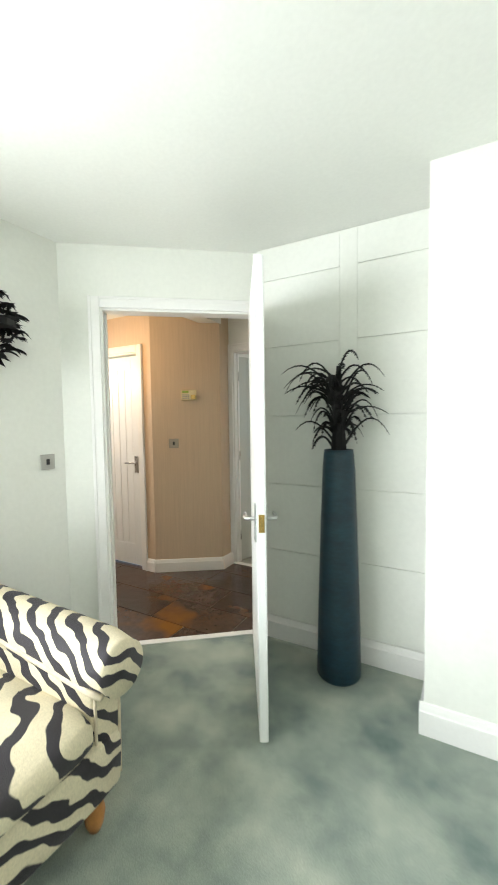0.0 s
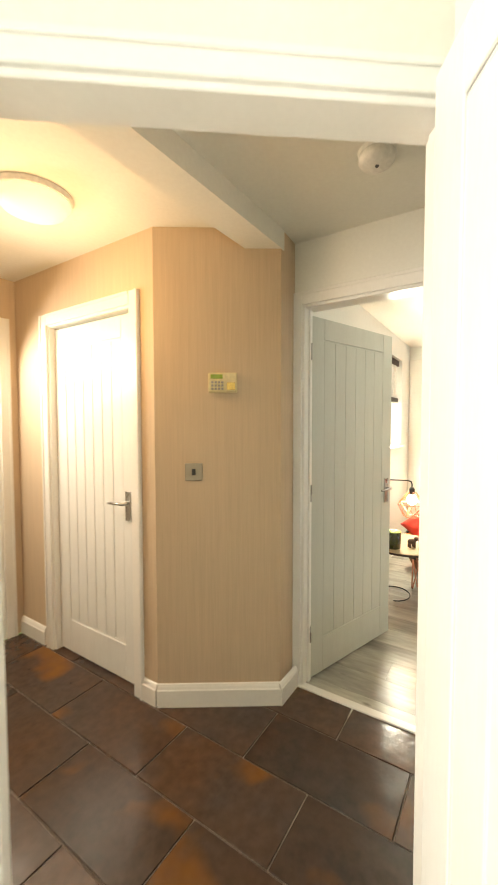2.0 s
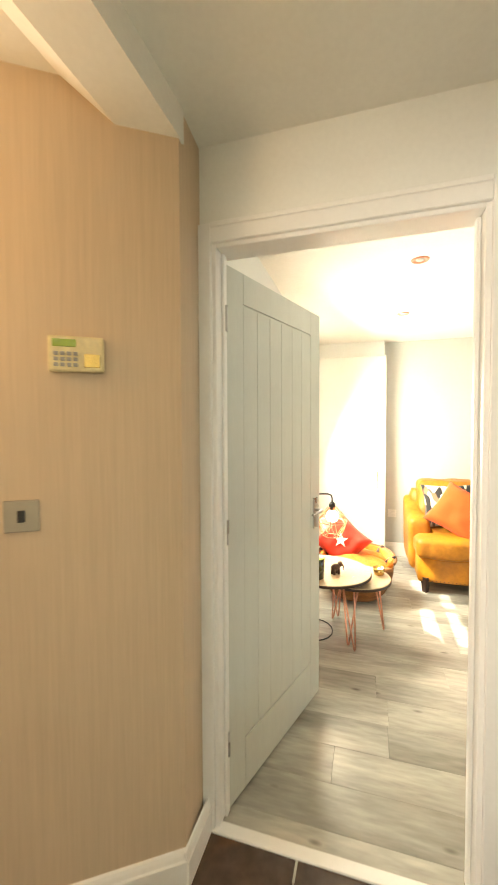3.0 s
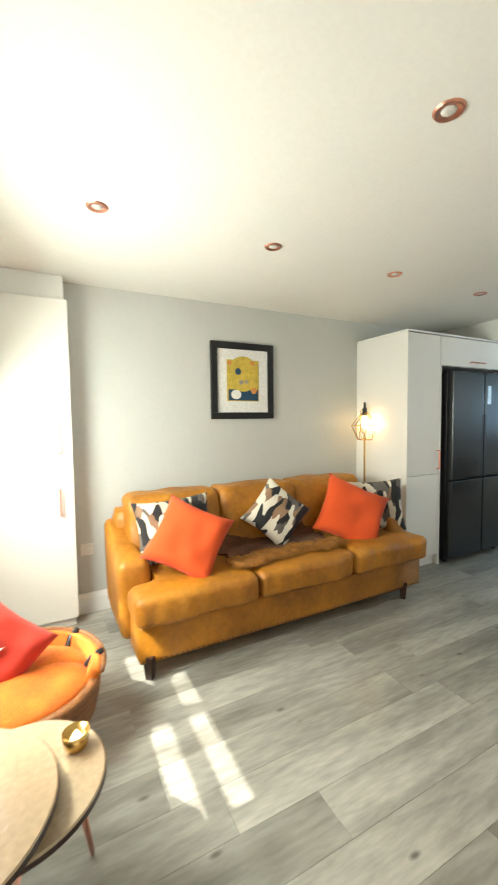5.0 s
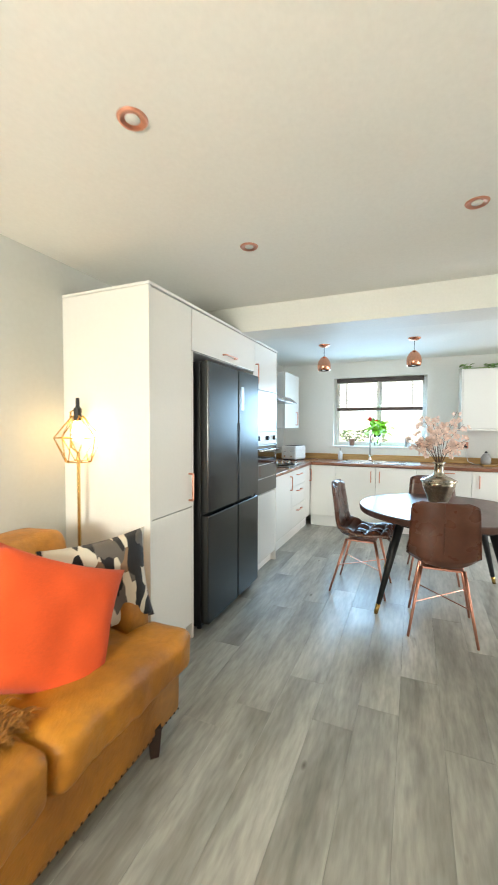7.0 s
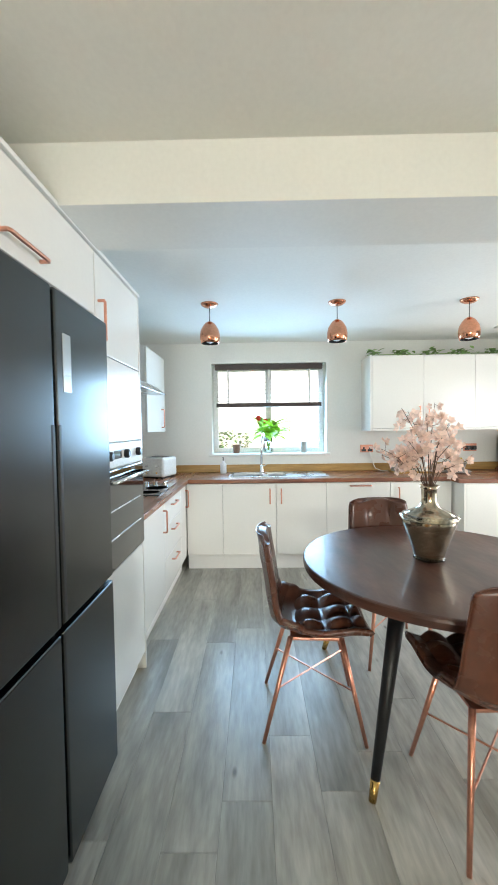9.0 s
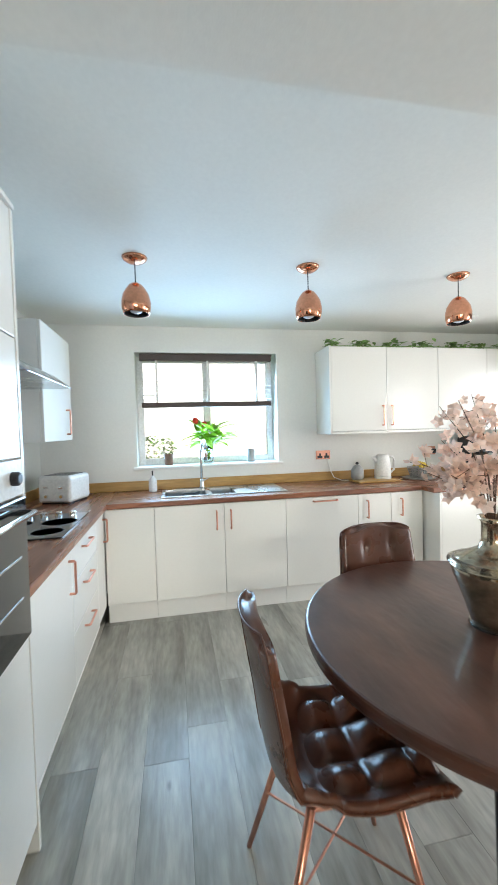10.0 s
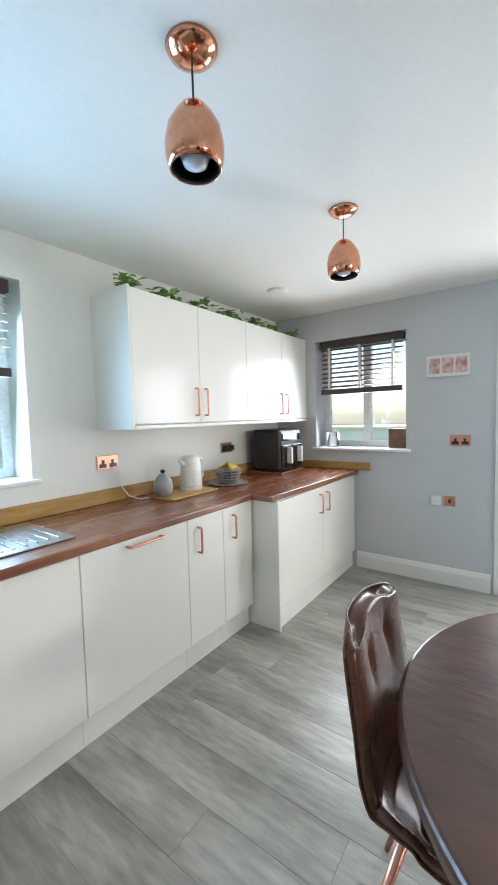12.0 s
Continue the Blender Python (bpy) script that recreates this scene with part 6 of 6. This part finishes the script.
# garland on the wall cabinets
rng = random.Random(31)
bm = bmesh.new()
for cl in range(7):
    yc = 4.19 - cl * 0.305
    for k in range(30):
        p = Vector((WX + 0.05 + rng.uniform(-0.04, 0.06), yc + rng.gauss(0, 0.05), 2.145 + rng.uniform(0, 0.05)))
        a = rng.uniform(0, 6.283)
        leaf_blade(bm, p, Vector((math.cos(a), math.sin(a), rng.uniform(-0.2, 0.7))), Vector((0, 0, 1)), rng.uniform(0.045, 0.075), rng.uniform(0.03, 0.045))
tube([(WX + 0.06, 4.25, 2.15), (WX + 0.05, 3.2, 2.152), (WX + 0.06, 2.2, 2.15)], 0.004, 6, bm)
tagged(solid("leaf_garland", bm, "garland", "trailing green leaf garland on top of the cabinets", "garland", kind="stuff"))

# sockets
def copper_socket(m, label):
    r = socket("wall_socket", m, label, 0.146, 0.086, "copper_matt", 2, cat="socket")
    for x in (-0.035, 0.035):
        part("insert", box(x - 0.026, x + 0.026, -0.0095, -0.008, -0.032, -0.008, 0.001, 1), "plastic_black", r)
    return r


copper_socket(pose(E_X, 4.18, 1.15, 0, 0, -90), "copper double socket on the kitchen wall")
copper_socket(pose(E_X, 3.02, 1.15, 0, 0, -90), "copper double socket with black plugs")
copper_socket(pose(5.30, N_Y, 1.12), "copper double socket above the toaster")
for y in (3.05, 2.99):
    solid("plug", box(E_X - 0.055, E_X - 0.012, y - 0.02, y + 0.02, 1.125, 1.17, 0.006), "plastic_black", "black plug in the copper socket", "plug")
copper_socket(pose(4.165, S_Y, 1.18, 0, 0, 180), "copper double switch on the grey wall")
socket("wall_socket", pose(4.235, S_Y, 0.69, 0, 0, 180), "copper socket on the grey wall", 0.08, 0.08, "copper_matt", 1, cat="socket")
sp = thing("plug_adapter", "white plug adapter beside the copper socket", "adapter", pose(4.33, S_Y, 0.69, 0, 0, 180))
part("case", box(-0.04, 0.04, -0.035, 0, -0.04, 0.04, 0.008), "plastic_white", sp)
art = thing("wall_plaque", "narrow white plaque with three reddish pictures", "plaque", pose(4.255, S_Y, 1.77, 0, 0, 180))
part("board", box(-0.155, 0.155, -0.014, 0, -0.085, 0.085, 0.003), "paper", art)
for k in range(3):
    part("picture", box(-0.135 + k * 0.095, -0.055 + k * 0.095, -0.017, -0.014, -0.06, 0.06, 0.001, 1), "plaque_art", art, "reddish little picture")

# things on the worktop
tray = solid("tray", box(5.48, 5.74, 3.56, 3.98, WT + 0.001, WT + 0.018, 0.006), "oak", "pale wooden tray on the worktop", "tray")
kettle = thing("kettle", "white kettle with a side handle on a wooden tray", "kettle", pose(5.64, 3.66, WT + 0.018))
part("base", lathe([(0.078, 0), (0.08, 0.015), (0.07, 0.02)], 28), "plastic_white", kettle)
part("body", lathe([(0.075, 0.02), (0.078, 0.03), (0.072, 0.14), (0.062, 0.215), (0.05, 0.228), (0.012, 0.232)], 28), "plastic_white", kettle, smooth=True)
part("handle", tube([(0, -0.062, 0.205), (0, -0.11, 0.20), (0, -0.125, 0.16), (0, -0.12, 0.08), (0, -0.076, 0.045)], 0.011, 8), "plastic_white", kettle, smooth=True)
part("spout", tube([(0, 0.06, 0.16), (0, 0.10, 0.205)], 0.018, 10, r2=0.012), "plastic_white", kettle, smooth=True)
mixer = thing("storage_jar", "dark grey rounded jar on the wooden tray", "jar", pose(5.62, 3.93, WT + 0.018))
part("body", lathe([(0.045, 0), (0.06, 0.03), (0.058, 0.09), (0.035, 0.13), (0.01, 0.145)], 24), "ceramic", mixer, smooth=True)
part("lid", lathe([(0.01, 0.145), (0.018, 0.155), (0.008, 0.168)], 16), "plastic_black", mixer)
solid("cable", tube([(E_X - 0.02, 4.15, 1.12), (E_X - 0.06, 4.13, 1.0), (5.72, 4.12, 0.94), (5.70, 4.05, WT + 0.01), (5.68, 3.99, WT + 0.01)], 0.004, 8), "plastic_white", "white kettle cable down to the worktop", "cable", smooth=True)
plate = thing("fruit_bowl", "wire fruit bowl of yellow fruit on a dark tray", "fruit bowl", pose(5.60, 3.30, WT))
part("plate", lathe([(0.12, 0), (0.15, 0.008), (0.152, 0.014), (0.12, 0.008)], 32), "ceramic", plate)
for k in range(5):
    r, z = 0.075 + 0.008 * k, 0.02 + 0.022 * k
    part("hoop", lathe([(r, z - 0.004), (r + 0.004, z), (r, z + 0.004), (r - 0.004, z)], 28), "ceramic", plate)
for k in range(10):
    a = 6.283 * k / 10
    part("wire", tube([(0.072 * math.cos(a), 0.072 * math.sin(a), 0.01), (0.112 * math.cos(a), 0.112 * math.sin(a), 0.115)], 0.003, 5), "ceramic", plate)
for k in range(4):
    a = 0.5 * k - 0.8
    part("banana", tube([(-0.05, 0.02 * k - 0.05, 0.11), (-0.01, 0.02 * k - 0.05, 0.145 + 0.005 * k), (0.06, 0.02 * k - 0.04, 0.12)], 0.017, 8, r2=0.008), "banana", plate, "yellow banana", smooth=True)
af = thing("air_fryer", "black twin-drawer air fryer on the worktop", "air fryer", pose(5.60, 2.58, WT + 0.004, 0, 0, 0))
part("foot_board", box(-0.17, 0.17, -0.2, 0.2, -0.003, 0.02, 0.004), "worktop", af, "wooden stand board")
part("body", box(-0.15, 0.15, -0.19, 0.19, 0.022, 0.385, 0.03, 3), "plastic_black", af, smooth=False)
for s in (-1, 1):
    dw = part("drawer", box(-0.165, -0.149, s * 0.09 - 0.08, s * 0.09 + 0.08, 0.04, 0.25, 0.006), "black_glass", af)
    part("handle", box(-0.215, -0.166, s * 0.09 - 0.014, s * 0.09 + 0.014, 0.09, 0.23, 0.008), "plastic_white", dw, "pale drawer handle")
part("panel", box(-0.158, -0.148, -0.15, 0.15, 0.285, 0.35, 0.003), "black_glass", af)
sillpot = solid("tin_box", box(4.60, 4.74, S_Y - 0.16, S_Y - 0.08, 1.099, 1.27, 0.006), "brown_pot", "brown box on the kitchen window sill", "box")
solid("glass_jar", lathe([(0.05, 0), (0.055, 0.005), (0.055, 0.13), (0.05, 0.135), (0.05, 0.01)], 24), "clear", "clear glass jar on the window sill", "jar", pose(5.27, S_Y - 0.10, 1.099), smooth=True)


# pendants
def pendant(x, y):
    root = thing("pendant_light", "polished copper pendant light with an opal bulb", "pendant light", pose(x, y, CEIL), "kitchen pendants")
    part("ceiling_rose", lathe([(0.016, -0.03), (0.04, -0.025), (0.062, -0.011), (0.068, 0.0)], 32), "copper", root, "copper ceiling rose", smooth=True)
    part("cord", tube([(0, 0, -0.03), (0, 0, -0.15)], 0.003, 8), "plastic_black", root, "thin dark cord")
    sh = [(0.012, -0.135), (0.02, -0.14), (0.035, -0.15), (0.051, -0.170), (0.068, -0.200), (0.076, -0.240), (0.075, -0.272), (0.066, -0.302)]
    own = sheet(lambda u, v: (lambda r, z: (r * math.cos(6.28318 * u), r * math.sin(6.28318 * u), z))(*[(lambda i, f: sh[i][k] + (sh[min(i + 1, 7)][k] - sh[i][k]) * f)(min(6, int(v * 7)), v * 7 - min(6, int(v * 7))) for k in (0, 1)]), 32, 14, 0.002)
    part("shade", own, "copper", root, "copper bell shade", smooth=True)
    own = sheet(lambda u, v: (lambda r, z: (r * math.cos(6.28318 * u), r * math.sin(6.28318 * u), z))(*[(lambda i, f: (sh[i][k] + (sh[min(i + 1, 7)][k] - sh[i][k]) * f) * (0.955 if k == 0 else 1.0) - (0.004 if k else 0) * (1 - v))(min(6, int(v * 7)), v * 7 - min(6, int(v * 7))) for k in (0, 1)]), 32, 14, 0.001)
    part("lining", own, "black", root, "black inside of the shade", smooth=True)
    part("bulb", lathe([(0.008, -0.300), (0.031, -0.290), (0.040, -0.265), (0.033, -0.238), (0.018, -0.22), (0.016, -0.17)], 20), "bulb_off", root, "unlit opal bulb", smooth=True)
    return root


for y in (5.784, 4.803, 3.796):
    pendant(4.452, y)
solid("extractor_cap", lathe([(0.05, -0.02), (0.075, -0.012), (0.08, 0.0)], 28), "plastic_white", "small white round ceiling vent", "vent", pose(5.30, 3.0, CEIL))

# dining table
TX, TY, TZ, TR = 3.335, 4.565, 0.745, 0.645
table = thing("dining_table", "round dark wood dining table on black tapered legs", "dining table", pose(TX, TY, 0))
part("tabletop", lathe([(TR - 0.025, TZ - 0.052), (TR - 0.004, TZ - 0.046), (TR, TZ - 0.036), (TR + 0.002, TZ - 0.018), (TR, TZ - 0.007), (TR - 0.004, TZ - 0.002), (TR - 0.010, TZ)], 72), "tabletop", table)
part("apron", lathe([(TR - 0.16, TZ - 0.10), (TR - 0.15, TZ - 0.053)], 48), "black", table)
for a in (0, 1, 2, 3):
    sx_, sy_ = ((-1, 1), (-1, -1), (1, -1), (1, 1))[a]
    p0, p1 = Vector((sx_ * 0.33, sy_ * 0.30, TZ - 0.06)), Vector((sx_ * 0.485, sy_ * 0.445, 0.07))
    part("leg", tube([p0, p1], 0.034, 14, r2=0.0175), "black", table, "tapered black leg", smooth=True)
    e = p0 + (p1 - p0) * ((p0.z - 0.0) / (p0.z - p1.z))
    part("ferrule", tube([p1, e], 0.0178, 14, r2=0.014), "brass", table, "brass foot ferrule", smooth=True)


# dining chairs
def dining_chair(m):
    """A shell chair that faces +y of its own."""
    root = thing("dining_chair", "dark brown leather shell dining chair with copper legs", "dining chair", m, "chairs round the dining table")
    prof = [(0.245, 0.455), (0.235, 0.475), (0.17, 0.478), (0.05, 0.458), (-0.08, 0.45), (-0.155, 0.468), (-0.195, 0.52), (-0.21, 0.60), (-0.222, 0.70), (-0.238, 0.80), (-0.25, 0.885), (-0.256, 0.91)]

    def shell(u, v):
        f = v * (len(prof) - 1)
        i = min(len(prof) - 2, int(f))
        g = f - i
        y = prof[i][0] + (prof[i + 1][0] - prof[i][0]) * g
        z = prof[i][1] + (prof[i + 1][1] - prof[i][1]) * g
        s = 2 * u - 1
        half = 0.225 if v < 0.45 else 0.225 - 0.035 * (v - 0.45) / 0.55
        if v > 0.86:
            half -= 0.055 * ((v - 0.86) / 0.14) ** 2.6
        if v < 0.06:
            half -= 0.02 * (1 - v / 0.06)
        back = max(0.0, min(1.0, (v - 0.4) / 0.2))
        curl = abs(s) ** 2.6
        dent = sum(math.exp(-((half * s - bx) ** 2 + ((v - 0.82) * 0.9) ** 2) / 0.0006) for bx in (-0.075, 0.075))
        wing = math.exp(-((v - 0.44) / 0.11) ** 2) * curl
        return (half * s, y + 0.036 * curl * back - 0.004 * dent + 0.055 * wing, z + 0.035 * curl * (1 - back) + 0.045 * wing)
    
    def padding(u, v):
        back = max(0.0, min(1.0, (v - 0.4) / 0.2))
        dent = sum(math.exp(-((u - 0.5 - bx) ** 2 + ((v - 0.82) * 0.9) ** 2) / 0.0022) for bx in (-0.19, 0.19))
        return 0.024 + back * (0.024 * (1 - (2 * u - 1) ** 6) * min(1, (1 - v) / 0.05) - 0.008 * dent)
    part("shell", sheet(shell, 30, 60, padding), "brown", root, "dark brown leather shell", smooth=True)

    def pad(u, v):
        p = Vector(shell(0.09 + 0.82 * u, 0.07 + 0.30 * v))
        fx, fy = u * 3, v * 3
        b = abs(math.sin(math.pi * fx)) * abs(math.sin(math.pi * fy))
        e = min(1, 8 * min(u, 1 - u)) * min(1, 8 * min(v, 1 - v))
        return p + Vector((0, 0, 0.012 + e * (0.012 + 0.034 * b ** 0.7)))
    part("seat_pad", sheet(pad, 30, 30, 0.004), "brown", root, "buttoned seat pad", smooth=True)
    for x in (-0.075, 0.075):
        p = Vector(shell(0.5 + x / 0.395, 0.82))
        part("button", lathe([(0.012, 0), (0.010, 0.005), (0.004, 0.008)], 10), "brown", root).matrix_local = pose(p.x, p.y + 0.036, p.z, -83, 0, 0)
    seam = []
    for k in range(14):
        v = 0.60 + 0.38 * k / 13
        p, q, r = Vector(shell(0.5, v)), Vector(shell(0.5, v + 0.01)), Vector(shell(0.52, v))
        nn = (r - p).cross(q - p).normalized()
        seam.append(p + nn * 0.0008)
    rim = [shell(0.0, 0.1 + 0.9 * k / 30) for k in range(31)] + [shell(k / 20, 1.0) for k in range(1, 20)] + [shell(1.0, 1.0 - 0.9 * k / 30) for k in range(31)]
    part("piping", tube(rim, 0.0034, 6), "brown", root, "stitched leather piping", smooth=True)
    part("seam", tube(seam, 0.002, 5), "brown", root)
    for sx_ in (-1, 1):
        for sy_, y0, y1 in ((1, 0.13, 0.225), (-1, -0.10, -0.225)):
            part("leg", tube([(sx_ * 0.13, y0, 0.445), (sx_ * 0.205, y1, 0.0)], 0.0125, 10, r2=0.0085), "copper_matt", root, "copper metal leg", smooth=True)
    part("brace", tube([(-0.165, 0.18, 0.22), (0.165, -0.17, 0.22)], 0.004, 6), "copper_matt", root)
    part("brace", tube([(0.165, 0.18, 0.22), (-0.165, -0.17, 0.22)], 0.004, 6), "copper_matt", root)
    part("mount", box(-0.13, 0.13, -0.10, 0.13, 0.428, 0.442, 0.003), "copper_matt", root)
    return root


ch = dining_chair(pose(2.815, 4.595, 0, 0, 0, -90))
copy_thing(ch, pose(3.295, 5.19, 0, 0, 0, 177))
copy_thing(ch, pose(3.845, 4.61, 0, 0, 0, 92))

# vase of blossom
vs = thing("blossom_vase", "silvery mercury glass vase with peach blossom branches", "vase", pose(3.335, 4.595, TZ))
part("body", lathe([(0.055, 0.0), (0.066, 0.01), (0.072, 0.03), (0.095, 0.10), (0.122, 0.17), (0.128, 0.20), (0.118, 0.225), (0.075, 0.245), (0.045, 0.262), (0.036, 0.29), (0.036, 0.345), (0.048, 0.365), (0.043, 0.365), (0.03, 0.34)], 40), "mercury", vs, smooth=True)
part("collar", lathe([(0.128, 0.2), (0.139, 0.212), (0.138, 0.218), (0.12, 0.226)], 40), "clear", vs, "clear glass shoulder", smooth=True)
part("foot", lathe([(0.068, 0.001), (0.074, 0.004), (0.074, 0.012), (0.066, 0.014)], 40), "clear", vs, "clear glass foot", smooth=True)
rng = random.Random(77)
bt, bp = bmesh.new(), bmesh.new()


def blossom(p):
    ax = Vector((rng.uniform(-1, 1), rng.uniform(-1, 1), rng.uniform(-0.3, 1))).normalized()
    s0 = ax.orthogonal().normalized()
    s1 = ax.cross(s0)
    r = rng.uniform(0.017, 0.029)
    for k in range(5):
        a = 6.283 * k / 5 + rng.uniform(-0.2, 0.2)
        d = s0 * math.cos(a) + s1 * math.sin(a)
        t = ax.cross(d)
        q = [p, p + d * r * 0.6 + t * r * 0.45 + ax * r * 0.25, p + d * r * 1.1 + ax * r * 0.55, p + d * r * 0.6 - t * r * 0.45 + ax * r * 0.25]
        bp.faces.new([bp.verts.new(c) for c in q])


for k in range(18):
    a = rng.uniform(0, 6.283)
    reach = rng.uniform(0.10, 0.40) * (0.75 if k % 3 else 1.15)
    top = Vector((reach * math.cos(a), reach * math.sin(a), 0.46 + rng.uniform(0.02, 0.33)))
    mid = Vector((top.x * 0.35, top.y * 0.35, 0.36 + (top.z - 0.36) * 0.6))
    pts = [Vector((0, 0, 0.10)), Vector((0.01 * math.cos(a), 0.01 * math.sin(a), 0.34)), mid, top]
    tube(pts, 0.0038, 5, bt, r2=0.0012)
    for j in range(8):
        f = rng.uniform(0.1, 1.0)
        p = mid.lerp(top, f) + Vector((rng.gauss(0, 0.022), rng.gauss(0, 0.022), rng.gauss(0, 0.02)))
        if rng.random() < 0.6:
            tube([mid.lerp(top, f), p], 0.001, 4, bt)
        blossom(p)
        if rng.random() < 0.6:
            blossom(p + Vector((rng.gauss(0, 0.014), rng.gauss(0, 0.014), rng.gauss(0, 0.012))))
part("twig", bt, "twig", vs, "thin brown branches")
part("blossom", bp, "petal", vs, "peach silk blossom")["kind"] = "stuff"

# ---- outside ----
def leafy(name, x0, x1, y0, y1, z1, n, seed, label):
    rng = random.Random(seed)
    bm = bmesh.new()
    for k in range(n):
        p = Vector((rng.uniform(x0, x1), rng.uniform(y0, y1), -0.3 + (z1 + 0.3) * rng.random() ** 0.7))
        a = rng.uniform(0, 6.283)
        leaf_blade(bm, p, Vector((math.cos(a), math.sin(a), rng.uniform(-0.4, 0.6))), Vector((0, 0, 1)), rng.uniform(0.10, 0.2), 0.09)
    return solid(name, bm, "hedge", label, "hedge", kind="stuff")


leafy("garden_hedge", 12.4, 13.0, 5.6, 9.5, 1.30, 1500, 5, "clipped green garden hedge outside")
fence = thing("garden_fence", "pale timber garden fence outside", "fence")
for k in range(60):
    y = -2.0 + k * 0.2
    part("board", box(13.4, 13.43, y, y + 0.185, -0.3, 1.6, 0.004, 1), "fence", fence)
nb = thing("neighbour_house", "pale plastered neighbouring house beyond the garden fence", "house")
part("wall", box(20, 26, -4, 14, -0.3, 5.2), "white", nb)
part("roof", box(19.6, 26.4, -4.4, 14.4, 5.2, 5.6), "fence", nb)
nb2 = thing("outbuilding", "low pale outbuilding beyond the kitchen window", "outbuilding")
part("wall", box(-2, 12, -9.5, -7.5, -0.3, 0.9), "white", nb2)
part("roof", box(-2.1, 12.1, -9.6, -7.4, 0.9, 0.98), "fence", nb2)
leafy("street_hedge", -6.6, -6.0, 3.2, 9.0, 1.2, 1500, 6, "green hedge outside the living room")

# ---- floor pieces ----
tile_mesh = {}
y = 2.845 - 0.3075 * 7
row = 0
while y < 3.42:
    x = (-1.50 if row % 2 == 0 else -1.80) - 0.615 * 4
    while x < 0.3:
        x0, x1, y0, y1 = max(x, -3.62), min(x + 0.615, 0.3), max(y, 0.9), min(y + 0.3075, 3.40)
        lim = min(1.69 + (x1 + 1.95) * 0.785, 2.5) if x1 > -1.95 else -9
        if y1 - y0 > 0.05 and x1 - x0 > 0.05 and y1 > lim - 0.36:
            k = (round(x1 - x0, 3), round(y1 - y0, 3))
            if k not in tile_mesh:
                tile_mesh[k] = finish("tile", box(0.003, k[0] - 0.003, 0.003, k[1] - 0.003, -0.006, 0.001, 0.002, 1), "slate")
            ob = new("tile", tile_mesh[k])
            ob.location = (x0, y0, 0)
            ob.parent = floor_hall
        x += 0.615
    y += 0.3075
    row += 1

plank_mesh = {}
rng = random.Random(8)
PW, PL = 0.19, 1.26
row = 0
y = S_Y
while y < N_Y - 0.01:
    y1 = min(y + PW, N_Y)
    xs, xe = (2.65 if y1 < 3.43 else W_X), E_X
    x = xs - rng.uniform(0, PL)
    while x < xe:
        a, b = max(x, xs), min(x + PL, xe)
        if b - a > 0.02:
            k = (round(b - a, 3), round(y1 - y, 3))
            if k not in plank_mesh:
                plank_mesh[k] = finish("plank", box(0.0003, k[0] - 0.0003, 0.0003, k[1] - 0.0003, -0.004, 0.0, 0.0008, 1), "plank")
            ob = new("plank", plank_mesh[k])
            ob.location = (a, y, 0)
            ob.parent = floor_living
        x += PL
    y = y1
